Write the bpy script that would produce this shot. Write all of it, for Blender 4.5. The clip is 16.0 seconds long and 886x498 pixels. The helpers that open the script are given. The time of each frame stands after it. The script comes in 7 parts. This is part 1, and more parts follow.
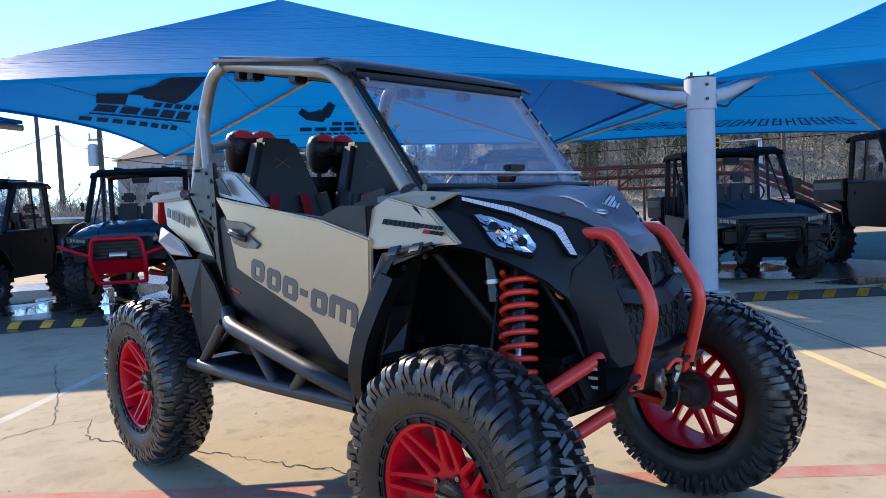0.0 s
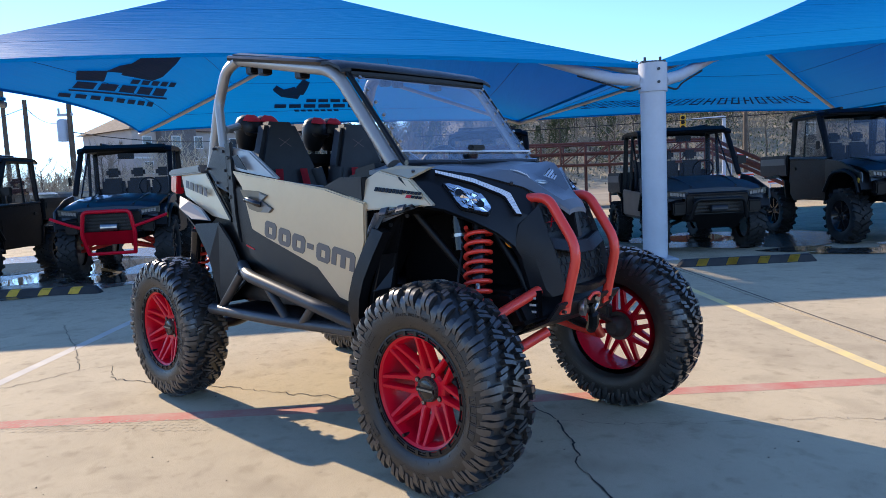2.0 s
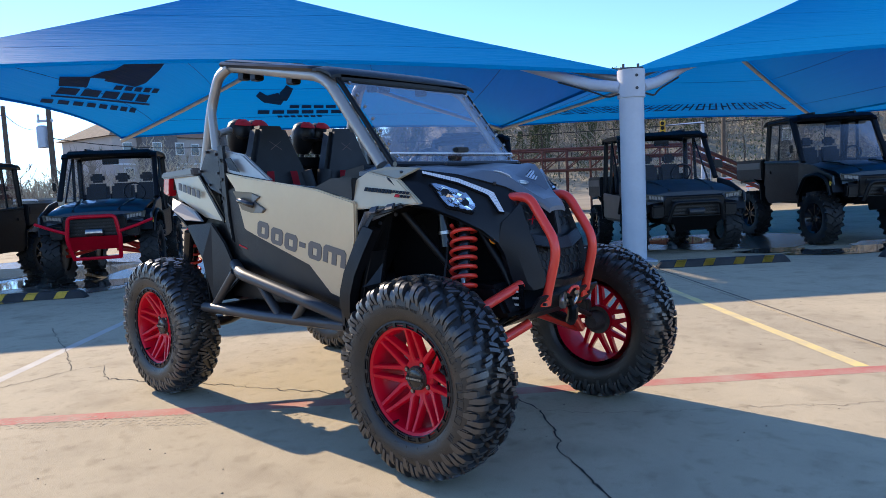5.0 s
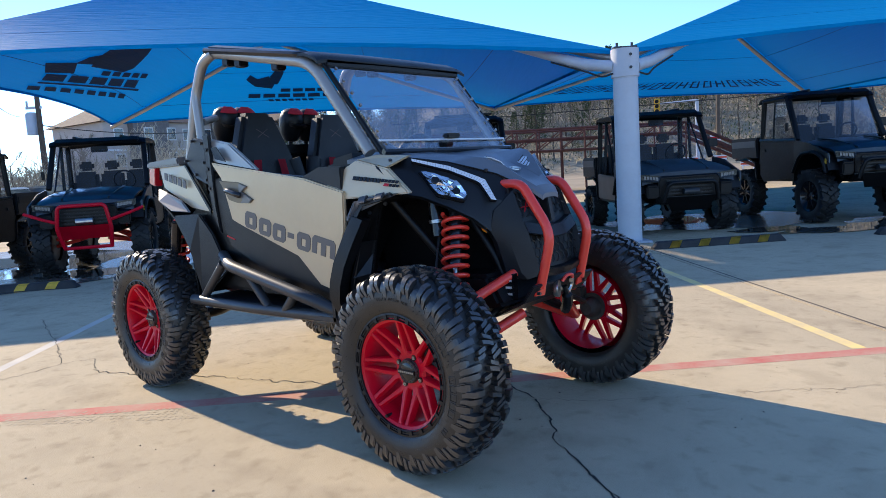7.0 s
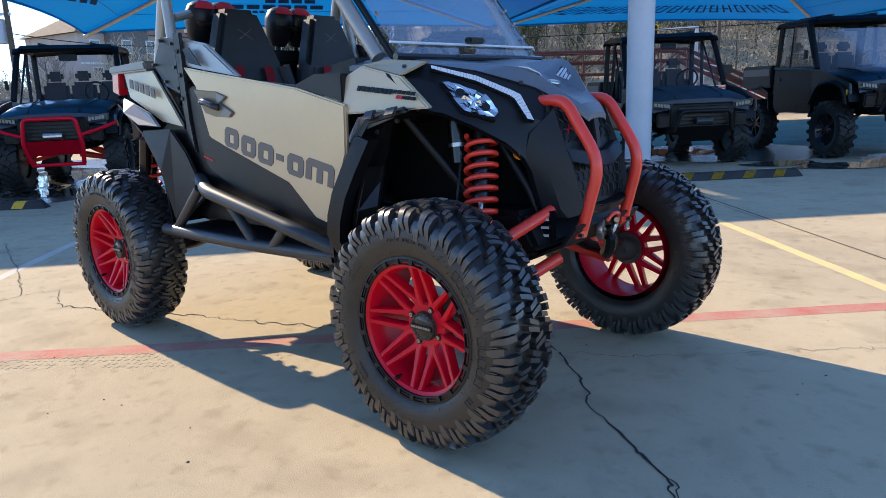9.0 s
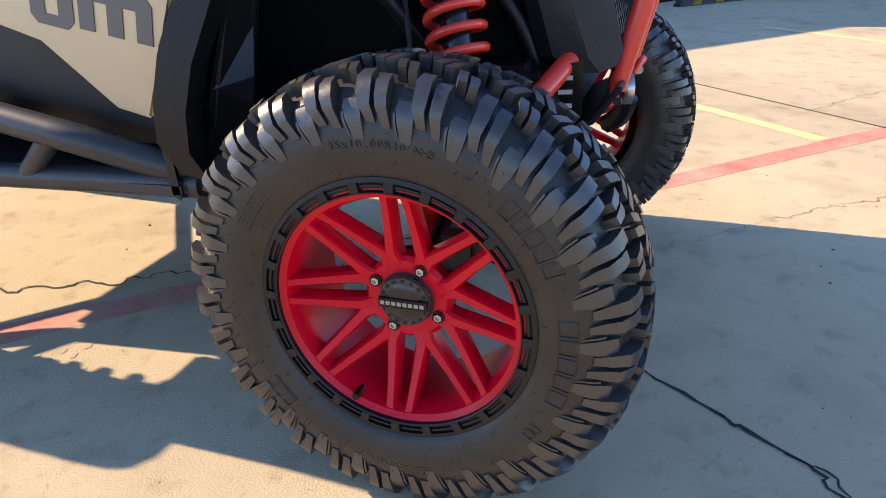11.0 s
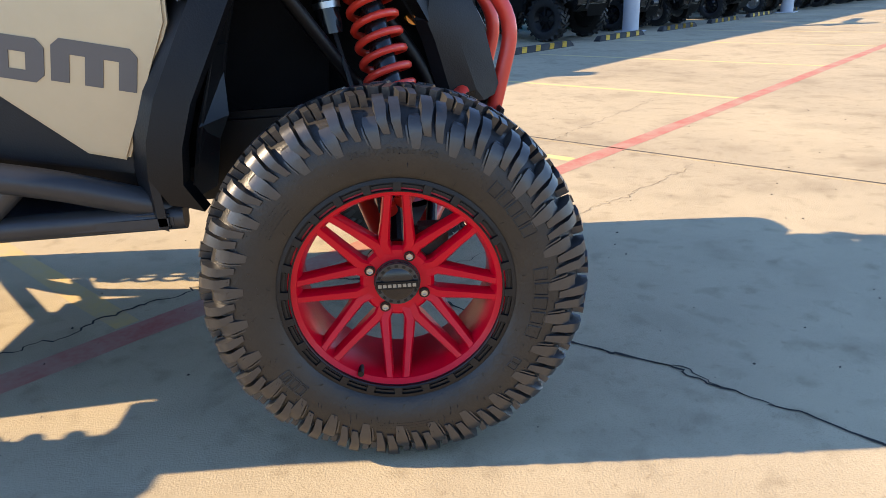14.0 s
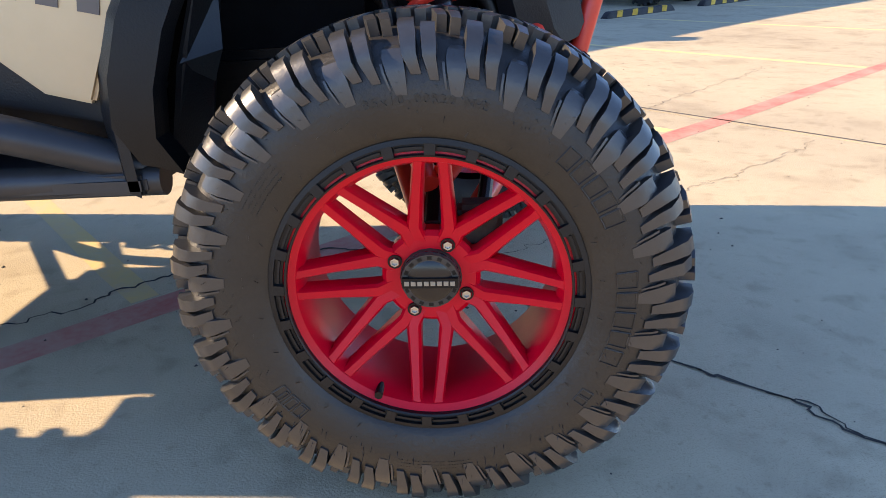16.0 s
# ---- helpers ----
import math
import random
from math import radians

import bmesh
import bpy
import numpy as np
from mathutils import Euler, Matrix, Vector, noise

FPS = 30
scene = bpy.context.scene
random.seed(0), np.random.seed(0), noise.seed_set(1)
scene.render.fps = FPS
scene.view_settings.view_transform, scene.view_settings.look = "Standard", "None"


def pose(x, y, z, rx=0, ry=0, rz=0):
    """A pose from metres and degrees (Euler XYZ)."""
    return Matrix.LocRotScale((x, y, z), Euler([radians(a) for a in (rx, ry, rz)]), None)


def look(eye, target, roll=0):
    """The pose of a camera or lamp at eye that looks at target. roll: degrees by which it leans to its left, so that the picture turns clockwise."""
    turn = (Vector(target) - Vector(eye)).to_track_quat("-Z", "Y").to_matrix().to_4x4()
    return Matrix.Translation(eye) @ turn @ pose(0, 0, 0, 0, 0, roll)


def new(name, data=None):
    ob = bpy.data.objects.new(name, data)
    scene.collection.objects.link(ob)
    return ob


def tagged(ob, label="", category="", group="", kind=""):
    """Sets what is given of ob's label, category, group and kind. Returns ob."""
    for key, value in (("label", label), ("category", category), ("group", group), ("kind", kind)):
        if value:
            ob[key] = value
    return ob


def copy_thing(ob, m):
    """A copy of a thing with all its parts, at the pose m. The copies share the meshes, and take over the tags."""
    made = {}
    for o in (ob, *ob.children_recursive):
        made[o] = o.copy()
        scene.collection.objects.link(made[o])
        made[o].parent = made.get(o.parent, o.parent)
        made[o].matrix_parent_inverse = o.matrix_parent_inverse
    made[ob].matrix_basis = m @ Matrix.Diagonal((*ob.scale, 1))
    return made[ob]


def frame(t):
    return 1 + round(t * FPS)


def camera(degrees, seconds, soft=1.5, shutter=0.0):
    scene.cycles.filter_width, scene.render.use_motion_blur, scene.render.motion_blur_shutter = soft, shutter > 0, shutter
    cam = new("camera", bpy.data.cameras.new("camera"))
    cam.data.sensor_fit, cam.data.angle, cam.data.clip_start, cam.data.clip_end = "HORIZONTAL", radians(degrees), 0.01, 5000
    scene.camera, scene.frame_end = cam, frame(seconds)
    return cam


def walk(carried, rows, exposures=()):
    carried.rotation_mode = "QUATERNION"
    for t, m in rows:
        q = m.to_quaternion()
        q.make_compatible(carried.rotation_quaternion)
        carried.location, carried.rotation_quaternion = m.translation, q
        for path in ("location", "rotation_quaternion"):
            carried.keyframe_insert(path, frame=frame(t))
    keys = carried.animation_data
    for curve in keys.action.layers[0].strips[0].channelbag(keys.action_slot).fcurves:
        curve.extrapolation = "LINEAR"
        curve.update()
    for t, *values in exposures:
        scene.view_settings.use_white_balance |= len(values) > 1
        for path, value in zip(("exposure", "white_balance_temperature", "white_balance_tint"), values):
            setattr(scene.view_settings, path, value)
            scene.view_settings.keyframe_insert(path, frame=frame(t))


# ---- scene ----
cam = camera(65.4, 16.0, soft=0.65)
PATH = [
    (0, (2.597, -2.219, 1.307), (1.17, -0.823, 1.183), -2.6),
    (0.5, (2.754, -2.368, 1.296), (1.337, -0.964, 1.149), -2.5),
    (1, (2.883, -2.528, 1.29), (1.484, -1.11, 1.113), -2.7),
    (1.5, (2.996, -2.658, 1.292), (1.616, -1.224, 1.096), -2.8),
    (2, (3.108, -2.762, 1.286), (1.741, -1.315, 1.09), -2.6),
    (2.5, (3.189, -2.857, 1.27), (1.835, -1.397, 1.088), -2.4),
    (3, (3.226, -2.893, 1.261), (1.883, -1.42, 1.095), -2.3),
    (5.5, (3.197, -2.895, 1.26), (1.874, -1.408, 1.065), -3.2),
    (6, (3.188, -2.873, 1.28), (1.874, -1.38, 1.067), -3.7),
    (6.5, (3.176, -2.851, 1.288), (1.863, -1.359, 1.063), -3.8),
    (7, (3.173, -2.827, 1.288), (1.853, -1.343, 1.053), -3.6),
    (7.5, (3.169, -2.809, 1.286), (1.841, -1.335, 1.031), -3.2),
    (8, (3.137, -2.777, 1.282), (1.81, -1.311, 0.982), -2.7),
    (8.5, (2.946, -2.657, 1.259), (1.635, -1.191, 0.893), -2.4),
    (9, (2.71, -2.512, 1.243), (1.437, -1.035, 0.796), -2.1),
    (9.5, (2.439, -2.307, 1.225), (1.246, -0.797, 0.68), -1.8),
    (10, (2.15, -2.133, 1.168), (1.095, -0.564, 0.517), -1.7),
    (10.2, (2.028, -2.068, 1.154), (1.041, -0.475, 0.456), -1.7),
    (12.3, (1.235, -1.721, 0.955), (1.21, 0.041, 0.008), -2.5),
    (12.5, (1.224, -1.753, 0.962), (1.244, 0.017, 0.029), -2.0),
    (13, (1.225, -1.917, 1.004), (1.291, -0.109, 0.15), -2.0),
    (13.5, (1.205, -2.084, 1.039), (1.295, -0.239, 0.271), -2.0),
    (14, (1.164, -2.28, 1.07), (1.284, -0.413, 0.361), -2.1),
    (14.4, (1.147, -2.378, 1.083), (1.291, -0.507, 0.393), -1.9),
    (14.5, (1.148, -2.385, 1.083), (1.292, -0.514, 0.39), -1.9),
    (15, (1.17, -2.322, 1.062), (1.304, -0.462, 0.34), -2.0),
    (15.5, (1.204, -2.14, 0.993), (1.261, -0.295, 0.222), -2.0),
    (16, (1.24, -1.892, 0.951), (1.125, -0.054, 0.171), -2.0),
]
EXPOSURES = [(t, e, k, tint) for t, e, k, tint in ((0, 1.2, 6150, 13), (5.5, 1.15, 6150, 12), (8.5, 1.28, 6350, 11), (10.0, 1.48, 6800, 12), (12.5, 1.86, 7700, 20), (13.5, 1.74, 7650, 16), (14.5, 1.48, 7100, 12), (16.0, 1.75, 7200, 16))]
walk(cam, [(t, look(eye, target, roll)) for t, eye, target, roll in PATH], EXPOSURES)

# ---- light ----
SUN_EL, SUN_AZ = 29.0, 176.7          # the sun stands behind the buggy, low winter sun
world = bpy.data.worlds.new("world")
scene.world = world
world.use_nodes = True
wn = world.node_tree
sky = wn.nodes.new("ShaderNodeTexSky")
sky.sky_type, sky.sun_disc = "NISHITA", False
sky.sun_elevation, sky.sun_rotation = radians(SUN_EL), radians(90 - SUN_AZ)
sky.dust_density, sky.ozone_density, sky.air_density, sky.altitude = 0.0, 5.6, 0.88, 1300
wn.links.new(sky.outputs[0], wn.nodes["Background"].inputs[0])
wn.nodes["Background"].inputs[1].default_value = 0.15
sun = new("sun", bpy.data.lights.new("sun", "SUN"))
sun.data.energy, sun.data.angle, sun.data.color = 3.5, radians(0.53), (1.0, 0.83, 0.60)
_d = Vector((math.cos(radians(SUN_EL)) * math.cos(radians(SUN_AZ)), math.cos(radians(SUN_EL)) * math.sin(radians(SUN_AZ)), math.sin(radians(SUN_EL))))
sun.matrix_world = look(_d * 60, (0, 0, 0))

# ---- materials ----
def material(name, color, rough=0.6, metal=0.0, var=0.0, scale=8.0, bump=0.0, bscale=60.0, color2=None, coat=0.0, emit=0.0, spec=0.5, world_space=False):
    m = bpy.data.materials.new(name)
    m.use_nodes = True
    t = m.node_tree
    b = t.nodes["Principled BSDF"]
    b.inputs["Base Color"].default_value = (*color, 1)
    b.inputs["Roughness"].default_value = rough
    b.inputs["Metallic"].default_value = metal
    b.inputs["Coat Weight"].default_value = coat
    b.inputs["Coat Roughness"].default_value = 0.08
    b.inputs["Specular IOR Level"].default_value = spec
    if emit:
        b.inputs["Emission Color"].default_value = (*color, 1)
        b.inputs["Emission Strength"].default_value = emit
    src = t.nodes.new("ShaderNodeNewGeometry").outputs["Position"] if world_space else t.nodes.new("ShaderNodeTexCoord").outputs["Object"]
    if var:
        n1, n2 = t.nodes.new("ShaderNodeTexNoise"), t.nodes.new("ShaderNodeTexNoise")
        for n, s, d in ((n1, scale, 6), (n2, scale * 9, 4)):
            n.inputs["Scale"].default_value, n.inputs["Detail"].default_value = s, d
            t.links.new(src, n.inputs["Vector"])
        add = t.nodes.new("ShaderNodeMath")
        add.operation = "MULTIPLY_ADD"
        add.inputs[1].default_value = 0.4
        t.links.new(n2.outputs[0], add.inputs[0])
        t.links.new(n1.outputs[0], add.inputs[2])
        ramp = t.nodes.new("ShaderNodeValToRGB")
        ramp.color_ramp.elements[0].position, ramp.color_ramp.elements[1].position = 0.45, 0.95
        c2 = color2 or tuple(c * (1 - var) for c in color)
        ramp.color_ramp.elements[0].color, ramp.color_ramp.elements[1].color = (*c2, 1), (*color, 1)
        t.links.new(add.outputs[0], ramp.inputs[0])
        t.links.new(ramp.outputs[0], b.inputs["Base Color"])
        rr = t.nodes.new("ShaderNodeMapRange")
        rr.inputs[3].default_value, rr.inputs[4].default_value = min(1, rough * 1.15), rough * 0.85
        t.links.new(n1.outputs[0], rr.inputs[0])
        t.links.new(rr.outputs[0], b.inputs["Roughness"])
    if bump:
        nb, bp = t.nodes.new("ShaderNodeTexNoise"), t.nodes.new("ShaderNodeBump")
        nb.inputs["Scale"].default_value, nb.inputs["Detail"].default_value = bscale, 5
        bp.inputs["Strength"].default_value, bp.inputs["Distance"].default_value = bump, 0.01
        t.links.new(src, nb.inputs["Vector"])
        t.links.new(nb.outputs[0], bp.inputs["Height"])
        t.links.new(bp.outputs[0], b.inputs["Normal"])
    return m


def glass_material(name, tint, rough=0.02, opacity=0.12):
    m = bpy.data.materials.new(name)
    m.use_nodes = True
    t = m.node_tree
    out = t.nodes["Material Output"]
    tr, gl, mx, fr = t.nodes.new("ShaderNodeBsdfTransparent"), t.nodes.new("ShaderNodeBsdfGlossy"), t.nodes.new("ShaderNodeMixShader"), t.nodes.new("ShaderNodeFresnel")
    tr.inputs[0].default_value = (*tint, 1)
    gl.inputs["Roughness"].default_value = rough
    fr.inputs[0].default_value = 1.5
    hf = t.nodes.new("ShaderNodeMath")
    hf.operation = "MULTIPLY"
    hf.inputs[1].default_value = 0.55
    t.links.new(fr.outputs[0], hf.inputs[0])
    t.links.new(hf.outputs[0], mx.inputs[0])
    t.links.new(tr.outputs[0], mx.inputs[1])
    t.links.new(gl.outputs[0], mx.inputs[2])
    t.links.new(mx.outputs[0], out.inputs[0])
    return m


def fabric_material(name, color, through_color):
    m = bpy.data.materials.new(name)
    m.use_nodes = True
    t = m.node_tree
    b, out = t.nodes["Principled BSDF"], t.nodes["Material Output"]
    tc = t.nodes.new("ShaderNodeTexCoord")
    n1 = t.nodes.new("ShaderNodeTexNoise")
    n1.inputs["Scale"].default_value, n1.inputs["Detail"].default_value = 1.2, 8
    mp = t.nodes.new("ShaderNodeMapping")
    mp.inputs["Scale"].default_value = (0.4, 0.4, 22)
    t.links.new(tc.outputs["Object"], mp.inputs[0])
    t.links.new(mp.outputs[0], n1.inputs["Vector"])
    mix = t.nodes.new("ShaderNodeMix")
    mix.data_type = "RGBA"
    mix.inputs[6].default_value = (*[c * 0.84 for c in color], 1)
    mix.inputs[7].default_value = (*color, 1)
    t.links.new(n1.outputs[0], mix.inputs[0])
    t.links.new(mix.outputs[2], b.inputs["Base Color"])
    b.inputs["Roughness"].default_value = 0.55
    b.inputs["Specular IOR Level"].default_value = 0.05
    nb, bp = t.nodes.new("ShaderNodeTexNoise"), t.nodes.new("ShaderNodeBump")
    nb.inputs["Scale"].default_value, nb.inputs["Detail"].default_value = 2.2, 6
    bp.inputs["Strength"].default_value, bp.inputs["Distance"].default_value = 0.5, 0.03
    t.links.new(mp.outputs[0], nb.inputs["Vector"])
    t.links.new(nb.outputs[0], bp.inputs["Height"])
    t.links.new(bp.outputs[0], b.inputs["Normal"])
    tr, mx = t.nodes.new("ShaderNodeBsdfTranslucent"), t.nodes.new("ShaderNodeMixShader")
    tr.inputs[0].default_value = (*through_color, 1)
    mx.inputs[0].default_value = 0.36
    t.links.new(b.outputs[0], mx.inputs[1])
    t.links.new(tr.outputs[0], mx.inputs[2])
    t.links.new(mx.outputs[0], out.inputs[0])
    return m


M = {}
M["concrete"] = material("concrete", (0.60, 0.50, 0.335), 0.95, var=0.22, scale=0.55, bump=0.25, bscale=170, color2=(0.49, 0.41, 0.28), spec=0.12, world_space=True)
def weather_concrete(m):
    """Fine dark pits, broom lines and broad grey stains over the concrete's colour."""
    t = m.node_tree
    b = t.nodes["Principled BSDF"]
    src = t.nodes.new("ShaderNodeNewGeometry").outputs["Position"]
    base = b.inputs["Base Color"].links[0].from_socket
    last = base
    for scale, lo, hi, tint, detail in ((620.0, 0.50, 0.66, (0.74, 0.72, 0.70), 2), (240.0, 0.58, 0.68, (0.70, 0.68, 0.66), 2), (38.0, 0.60, 0.76, (0.80, 0.78, 0.76), 5), (9.0, 0.55, 0.72, (0.80, 0.79, 0.78), 7), (2.1, 0.52, 0.74, (0.76, 0.75, 0.75), 9), (0.35, 0.45, 0.7, (0.84, 0.84, 0.86), 6)):
        n = t.nodes.new("ShaderNodeTexNoise")
        n.inputs["Scale"].default_value, n.inputs["Detail"].default_value = scale, detail
        r = t.nodes.new("ShaderNodeMapRange")
        r.inputs[1].default_value, r.inputs[2].default_value = lo, hi
        mx = t.nodes.new("ShaderNodeMix")
        mx.data_type, mx.blend_type = "RGBA", "MULTIPLY"
        mx.inputs[7].default_value = (*tint, 1)
        t.links.new(src, n.inputs["Vector"])
        t.links.new(n.outputs[0], r.inputs[0])
        t.links.new(r.outputs[0], mx.inputs[0])
        t.links.new(last, mx.inputs[6])
        last = mx.outputs[2]
    t.links.new(last, b.inputs["Base Color"])


weather_concrete(M["concrete"])
M["grit"] = material("dark_grit", (0.07, 0.06, 0.05), 0.9, var=0.5, scale=40)
M["scuff"] = material("rubber_scuff", (0.48, 0.40, 0.285), 0.95, var=0.4, scale=8, spec=0.1, color2=(0.40, 0.335, 0.24), world_space=True)
M["joint"] = material("joint_filler", (0.05, 0.045, 0.04), 0.95, var=0.3, scale=6, world_space=True)
M["joint_dirt"] = material("dirty_joint", (0.10, 0.08, 0.06), 0.95, var=0.5, scale=9, color2=(0.045, 0.038, 0.03), world_space=True)
M["crack"] = material("crack", (0.03, 0.028, 0.025), 1.0)
M["red_line"] = material("red_line_paint", (0.50, 0.15, 0.12), 0.9, spec=0.15, var=0.5, scale=5, color2=(0.50, 0.33, 0.25), world_space=True)
M["yellow_line"] = material("yellow_line_paint", (0.84, 0.64, 0.24), 0.9, spec=0.15, var=0.5, scale=5, color2=(0.60, 0.49, 0.30), world_space=True)
# Ochre copy of the worn yellow, with shade put into the colour.
M["yellow_worn_shaded"] = material("shaded_worn_yellow_paint", (0.68, 0.47, 0.17), 0.9, spec=0.15, var=0.6, scale=5, color2=(0.52, 0.42, 0.27), world_space=True)
M["white_line"] = material("white_line_paint", (0.60, 0.55, 0.46), 0.9, spec=0.15, var=0.4, scale=5, color2=(0.5, 0.46, 0.4), world_space=True)
M["dirt"] = material("dry_ground", (0.33, 0.265, 0.175), 1.0, var=0.4, scale=0.2, bump=0.4, bscale=9, world_space=True)
M["rubber_stop"] = material("black_rubber", (0.028, 0.028, 0.03), 0.75, var=0.4, scale=9, bump=0.3)
M["stop_yellow"] = material("yellow_marker", (0.85, 0.53, 0.06), 0.7, var=0.3, scale=14)
M["tyre"] = material("tyre_rubber", (0.030, 0.030, 0.031), 0.36, var=0.45, scale=14, bump=0.08, bscale=70, color2=(0.018, 0.018, 0.019), spec=0.85)
M["tyre_far"] = material("weathered_tyre", (0.017, 0.017, 0.017), 0.6, var=0.4, scale=9, bump=0.2, bscale=60, spec=0.35)
M["tyre_wall"] = material("tyre_sidewall", (0.024, 0.021, 0.018), 0.42, var=0.5, scale=10, bump=0.14, bscale=160, color2=(0.012, 0.011, 0.010), spec=0.5)
M["red"] = material("red_powder_coat", (0.60, 0.002, 0.018), 0.30, var=0.16, scale=6, coat=0.0, spec=0.26, bump=0.05, bscale=300)
M["red_frame"] = material("red_frame_paint", (0.80, 0.045, 0.025), 0.36, var=0.12, scale=6, coat=0.25)
M["black"] = material("black_plastic", (0.0045, 0.0045, 0.005), 0.42, var=0.3, scale=12, bump=0.12, bscale=260, spec=0.28)
# Darker, duller copy of black plastic: the wheel arch's shade is in its colour.
M["liner_black"] = material("shaded_black_liner", (0.003, 0.003, 0.0035), 0.7, var=0.3, scale=12, bump=0.15, bscale=200, spec=0.10)
M["gloss_black"] = material("gloss_black", (0.01, 0.01, 0.012), 0.18, var=0.2, scale=9)
M["charcoal"] = material("charcoal_plastic", (0.009, 0.0095, 0.011), 0.42, var=0.25, scale=10, bump=0.1, bscale=240, spec=0.34)
M["tan"] = material("tan_paint", (0.54, 0.42, 0.265), 0.36, metal=0.30, var=0.08, scale=4, coat=0.12)
M["bronze"] = material("bronze_plastic", (0.20, 0.155, 0.095), 0.45, metal=0.3, var=0.15, scale=9)
M["silver"] = material("silver_paint", (0.17, 0.168, 0.165), 0.36, metal=0.5, var=0.1, scale=5)
M["cage"] = material("grey_cage_paint", (0.36, 0.345, 0.32), 0.36, metal=0.45, var=0.12, scale=7)
M["hood_grey"] = material("grey_hood_plastic", (0.13, 0.145, 0.17), 0.35, var=0.15, scale=8, bump=0.06, bscale=240)
M["cap_mark"] = material("dull_gold_print", (0.30, 0.25, 0.18), 0.5)
M["slider"] = material("dark_grey_steel", (0.040, 0.042, 0.046), 0.40, metal=0.3, var=0.2, scale=9)
M["letter"] = material("brown_grey_decal", (0.115, 0.098, 0.085), 0.5)
M["steel"] = material("bare_steel", (0.55, 0.54, 0.52), 0.32, metal=1.0, var=0.25, scale=14)
M["cast"] = material("cast_iron", (0.10, 0.085, 0.07), 0.7, metal=0.5, var=0.5, scale=18, bump=0.3)
M["seat"] = material("black_seat_vinyl", (0.006, 0.006, 0.008), 0.55, var=0.3, scale=12, bump=0.15, bscale=180)
M["stitch"] = material("brown_stitching", (0.16, 0.10, 0.09), 0.8)
M["belt"] = material("red_webbing", (0.50, 0.015, 0.03), 0.8, bump=0.2, bscale=300)
M["amber"] = material("amber_reflector", (0.90, 0.26, 0.01), 0.25, coat=0.6)
M["lamp"] = material("headlight_reflector", (0.74, 0.75, 0.77), 0.20, metal=1.0)
M["lamp_dim"] = material("dim_lamp_reflector", (0.10, 0.11, 0.13), 0.25, metal=1.0)
M["drl"] = material("clear_lamp_strip", (0.74, 0.76, 0.79), 0.22, metal=0.1, var=0.2, scale=120)
M["tail"] = material("red_lens", (0.45, 0.01, 0.02), 0.15, coat=0.6)
M["post"] = material("grey_post_paint", (0.50, 0.52, 0.56), 0.5, var=0.12, scale=3)
M["rafter"] = material("galvanised_pipe", (0.42, 0.40, 0.37), 0.5, metal=0.4, var=0.25, scale=6)
M["fabric"] = fabric_material("blue_shade_cloth", (0.006, 0.345, 0.72), (0.002, 0.125, 0.44))
M["seam"] = material("dark_seam_thread", (0.01, 0.06, 0.15), 0.9)
M["print"] = fabric_material("dark_print", (0.008, 0.05, 0.13), (0.001, 0.022, 0.075))
M["glass"] = glass_material("clear_polycarbonate", (0.86, 0.88, 0.92))
M["cab_glass"] = glass_material("tinted_glass", (0.45, 0.48, 0.5))
M["navy"] = material("navy_metallic", (0.012, 0.017, 0.026), 0.40, metal=0.2, var=0.15, scale=6, coat=0.5)
M["green_black"] = material("dark_green_metallic", (0.010, 0.018, 0.020), 0.34, metal=0.2, var=0.15, scale=6, coat=0.5)
M["grey_blue"] = material("slate_grey_plastic", (0.030, 0.036, 0.042), 0.45, var=0.2, scale=8)
M["white"] = material("white_plastic", (0.75, 0.76, 0.78), 0.3, var=0.08, scale=6, coat=0.3)
M["blue_paint"] = material("blue_metallic", (0.02, 0.06, 0.22), 0.25, metal=0.4, coat=0.6)
M["water"] = material("puddle_water", (0.06, 0.06, 0.055), 0.03, spec=0.9)
# Damp concrete, made darker still to carry missing canopy shade in its colour.
M["wet"] = material("wet_shaded_concrete", (0.15, 0.13, 0.105), 0.24, var=0.4, scale=1.2, color2=(0.075, 0.067, 0.056), world_space=True)
M["bark"] = material("bark", (0.13, 0.10, 0.075), 0.95, var=0.4, scale=5, bump=0.5, bscale=20)
M["twig"] = material("bare_twigs", (0.30, 0.255, 0.195), 0.95, var=0.4, scale=3)
M["pine"] = material("pine_foliage", (0.095, 0.120, 0.045), 0.9, var=0.5, scale=2, color2=(0.045, 0.062, 0.027))
M["brush"] = material("dry_brush", (0.42, 0.35, 0.235), 0.95, var=0.5, scale=1.5, color2=(0.22, 0.185, 0.125))
M["hedge"] = material("bare_hedge_twigs", (0.50, 0.44, 0.33), 0.95, var=0.4, scale=0.6, color2=(0.34, 0.31, 0.22))
M["stucco"] = material("grey_brown_siding", (0.50, 0.43, 0.385), 0.9, var=0.15, scale=1.0, bump=0.2, bscale=12)
M["stone"] = material("dark_stone_veneer", (0.20, 0.18, 0.17), 0.9, var=0.4, scale=4)
M["trim"] = material("white_trim", (0.72, 0.71, 0.68), 0.7)
M["shingle"] = material("brown_shingles", (0.12, 0.09, 0.075), 0.95, var=0.3, scale=3)
M["window"] = material("dark_window_glass", (0.05, 0.065, 0.08), 0.08, spec=0.8)
M["wood"] = material("weathered_pole", (0.12, 0.09, 0.065), 0.95, var=0.4, scale=3)
M["rust"] = material("rusty_red_steel", (0.16, 0.055, 0.04), 0.75, var=0.4, scale=5)
M["orange"] = material("orange_red_plastic", (0.72, 0.07, 0.02), 0.55)
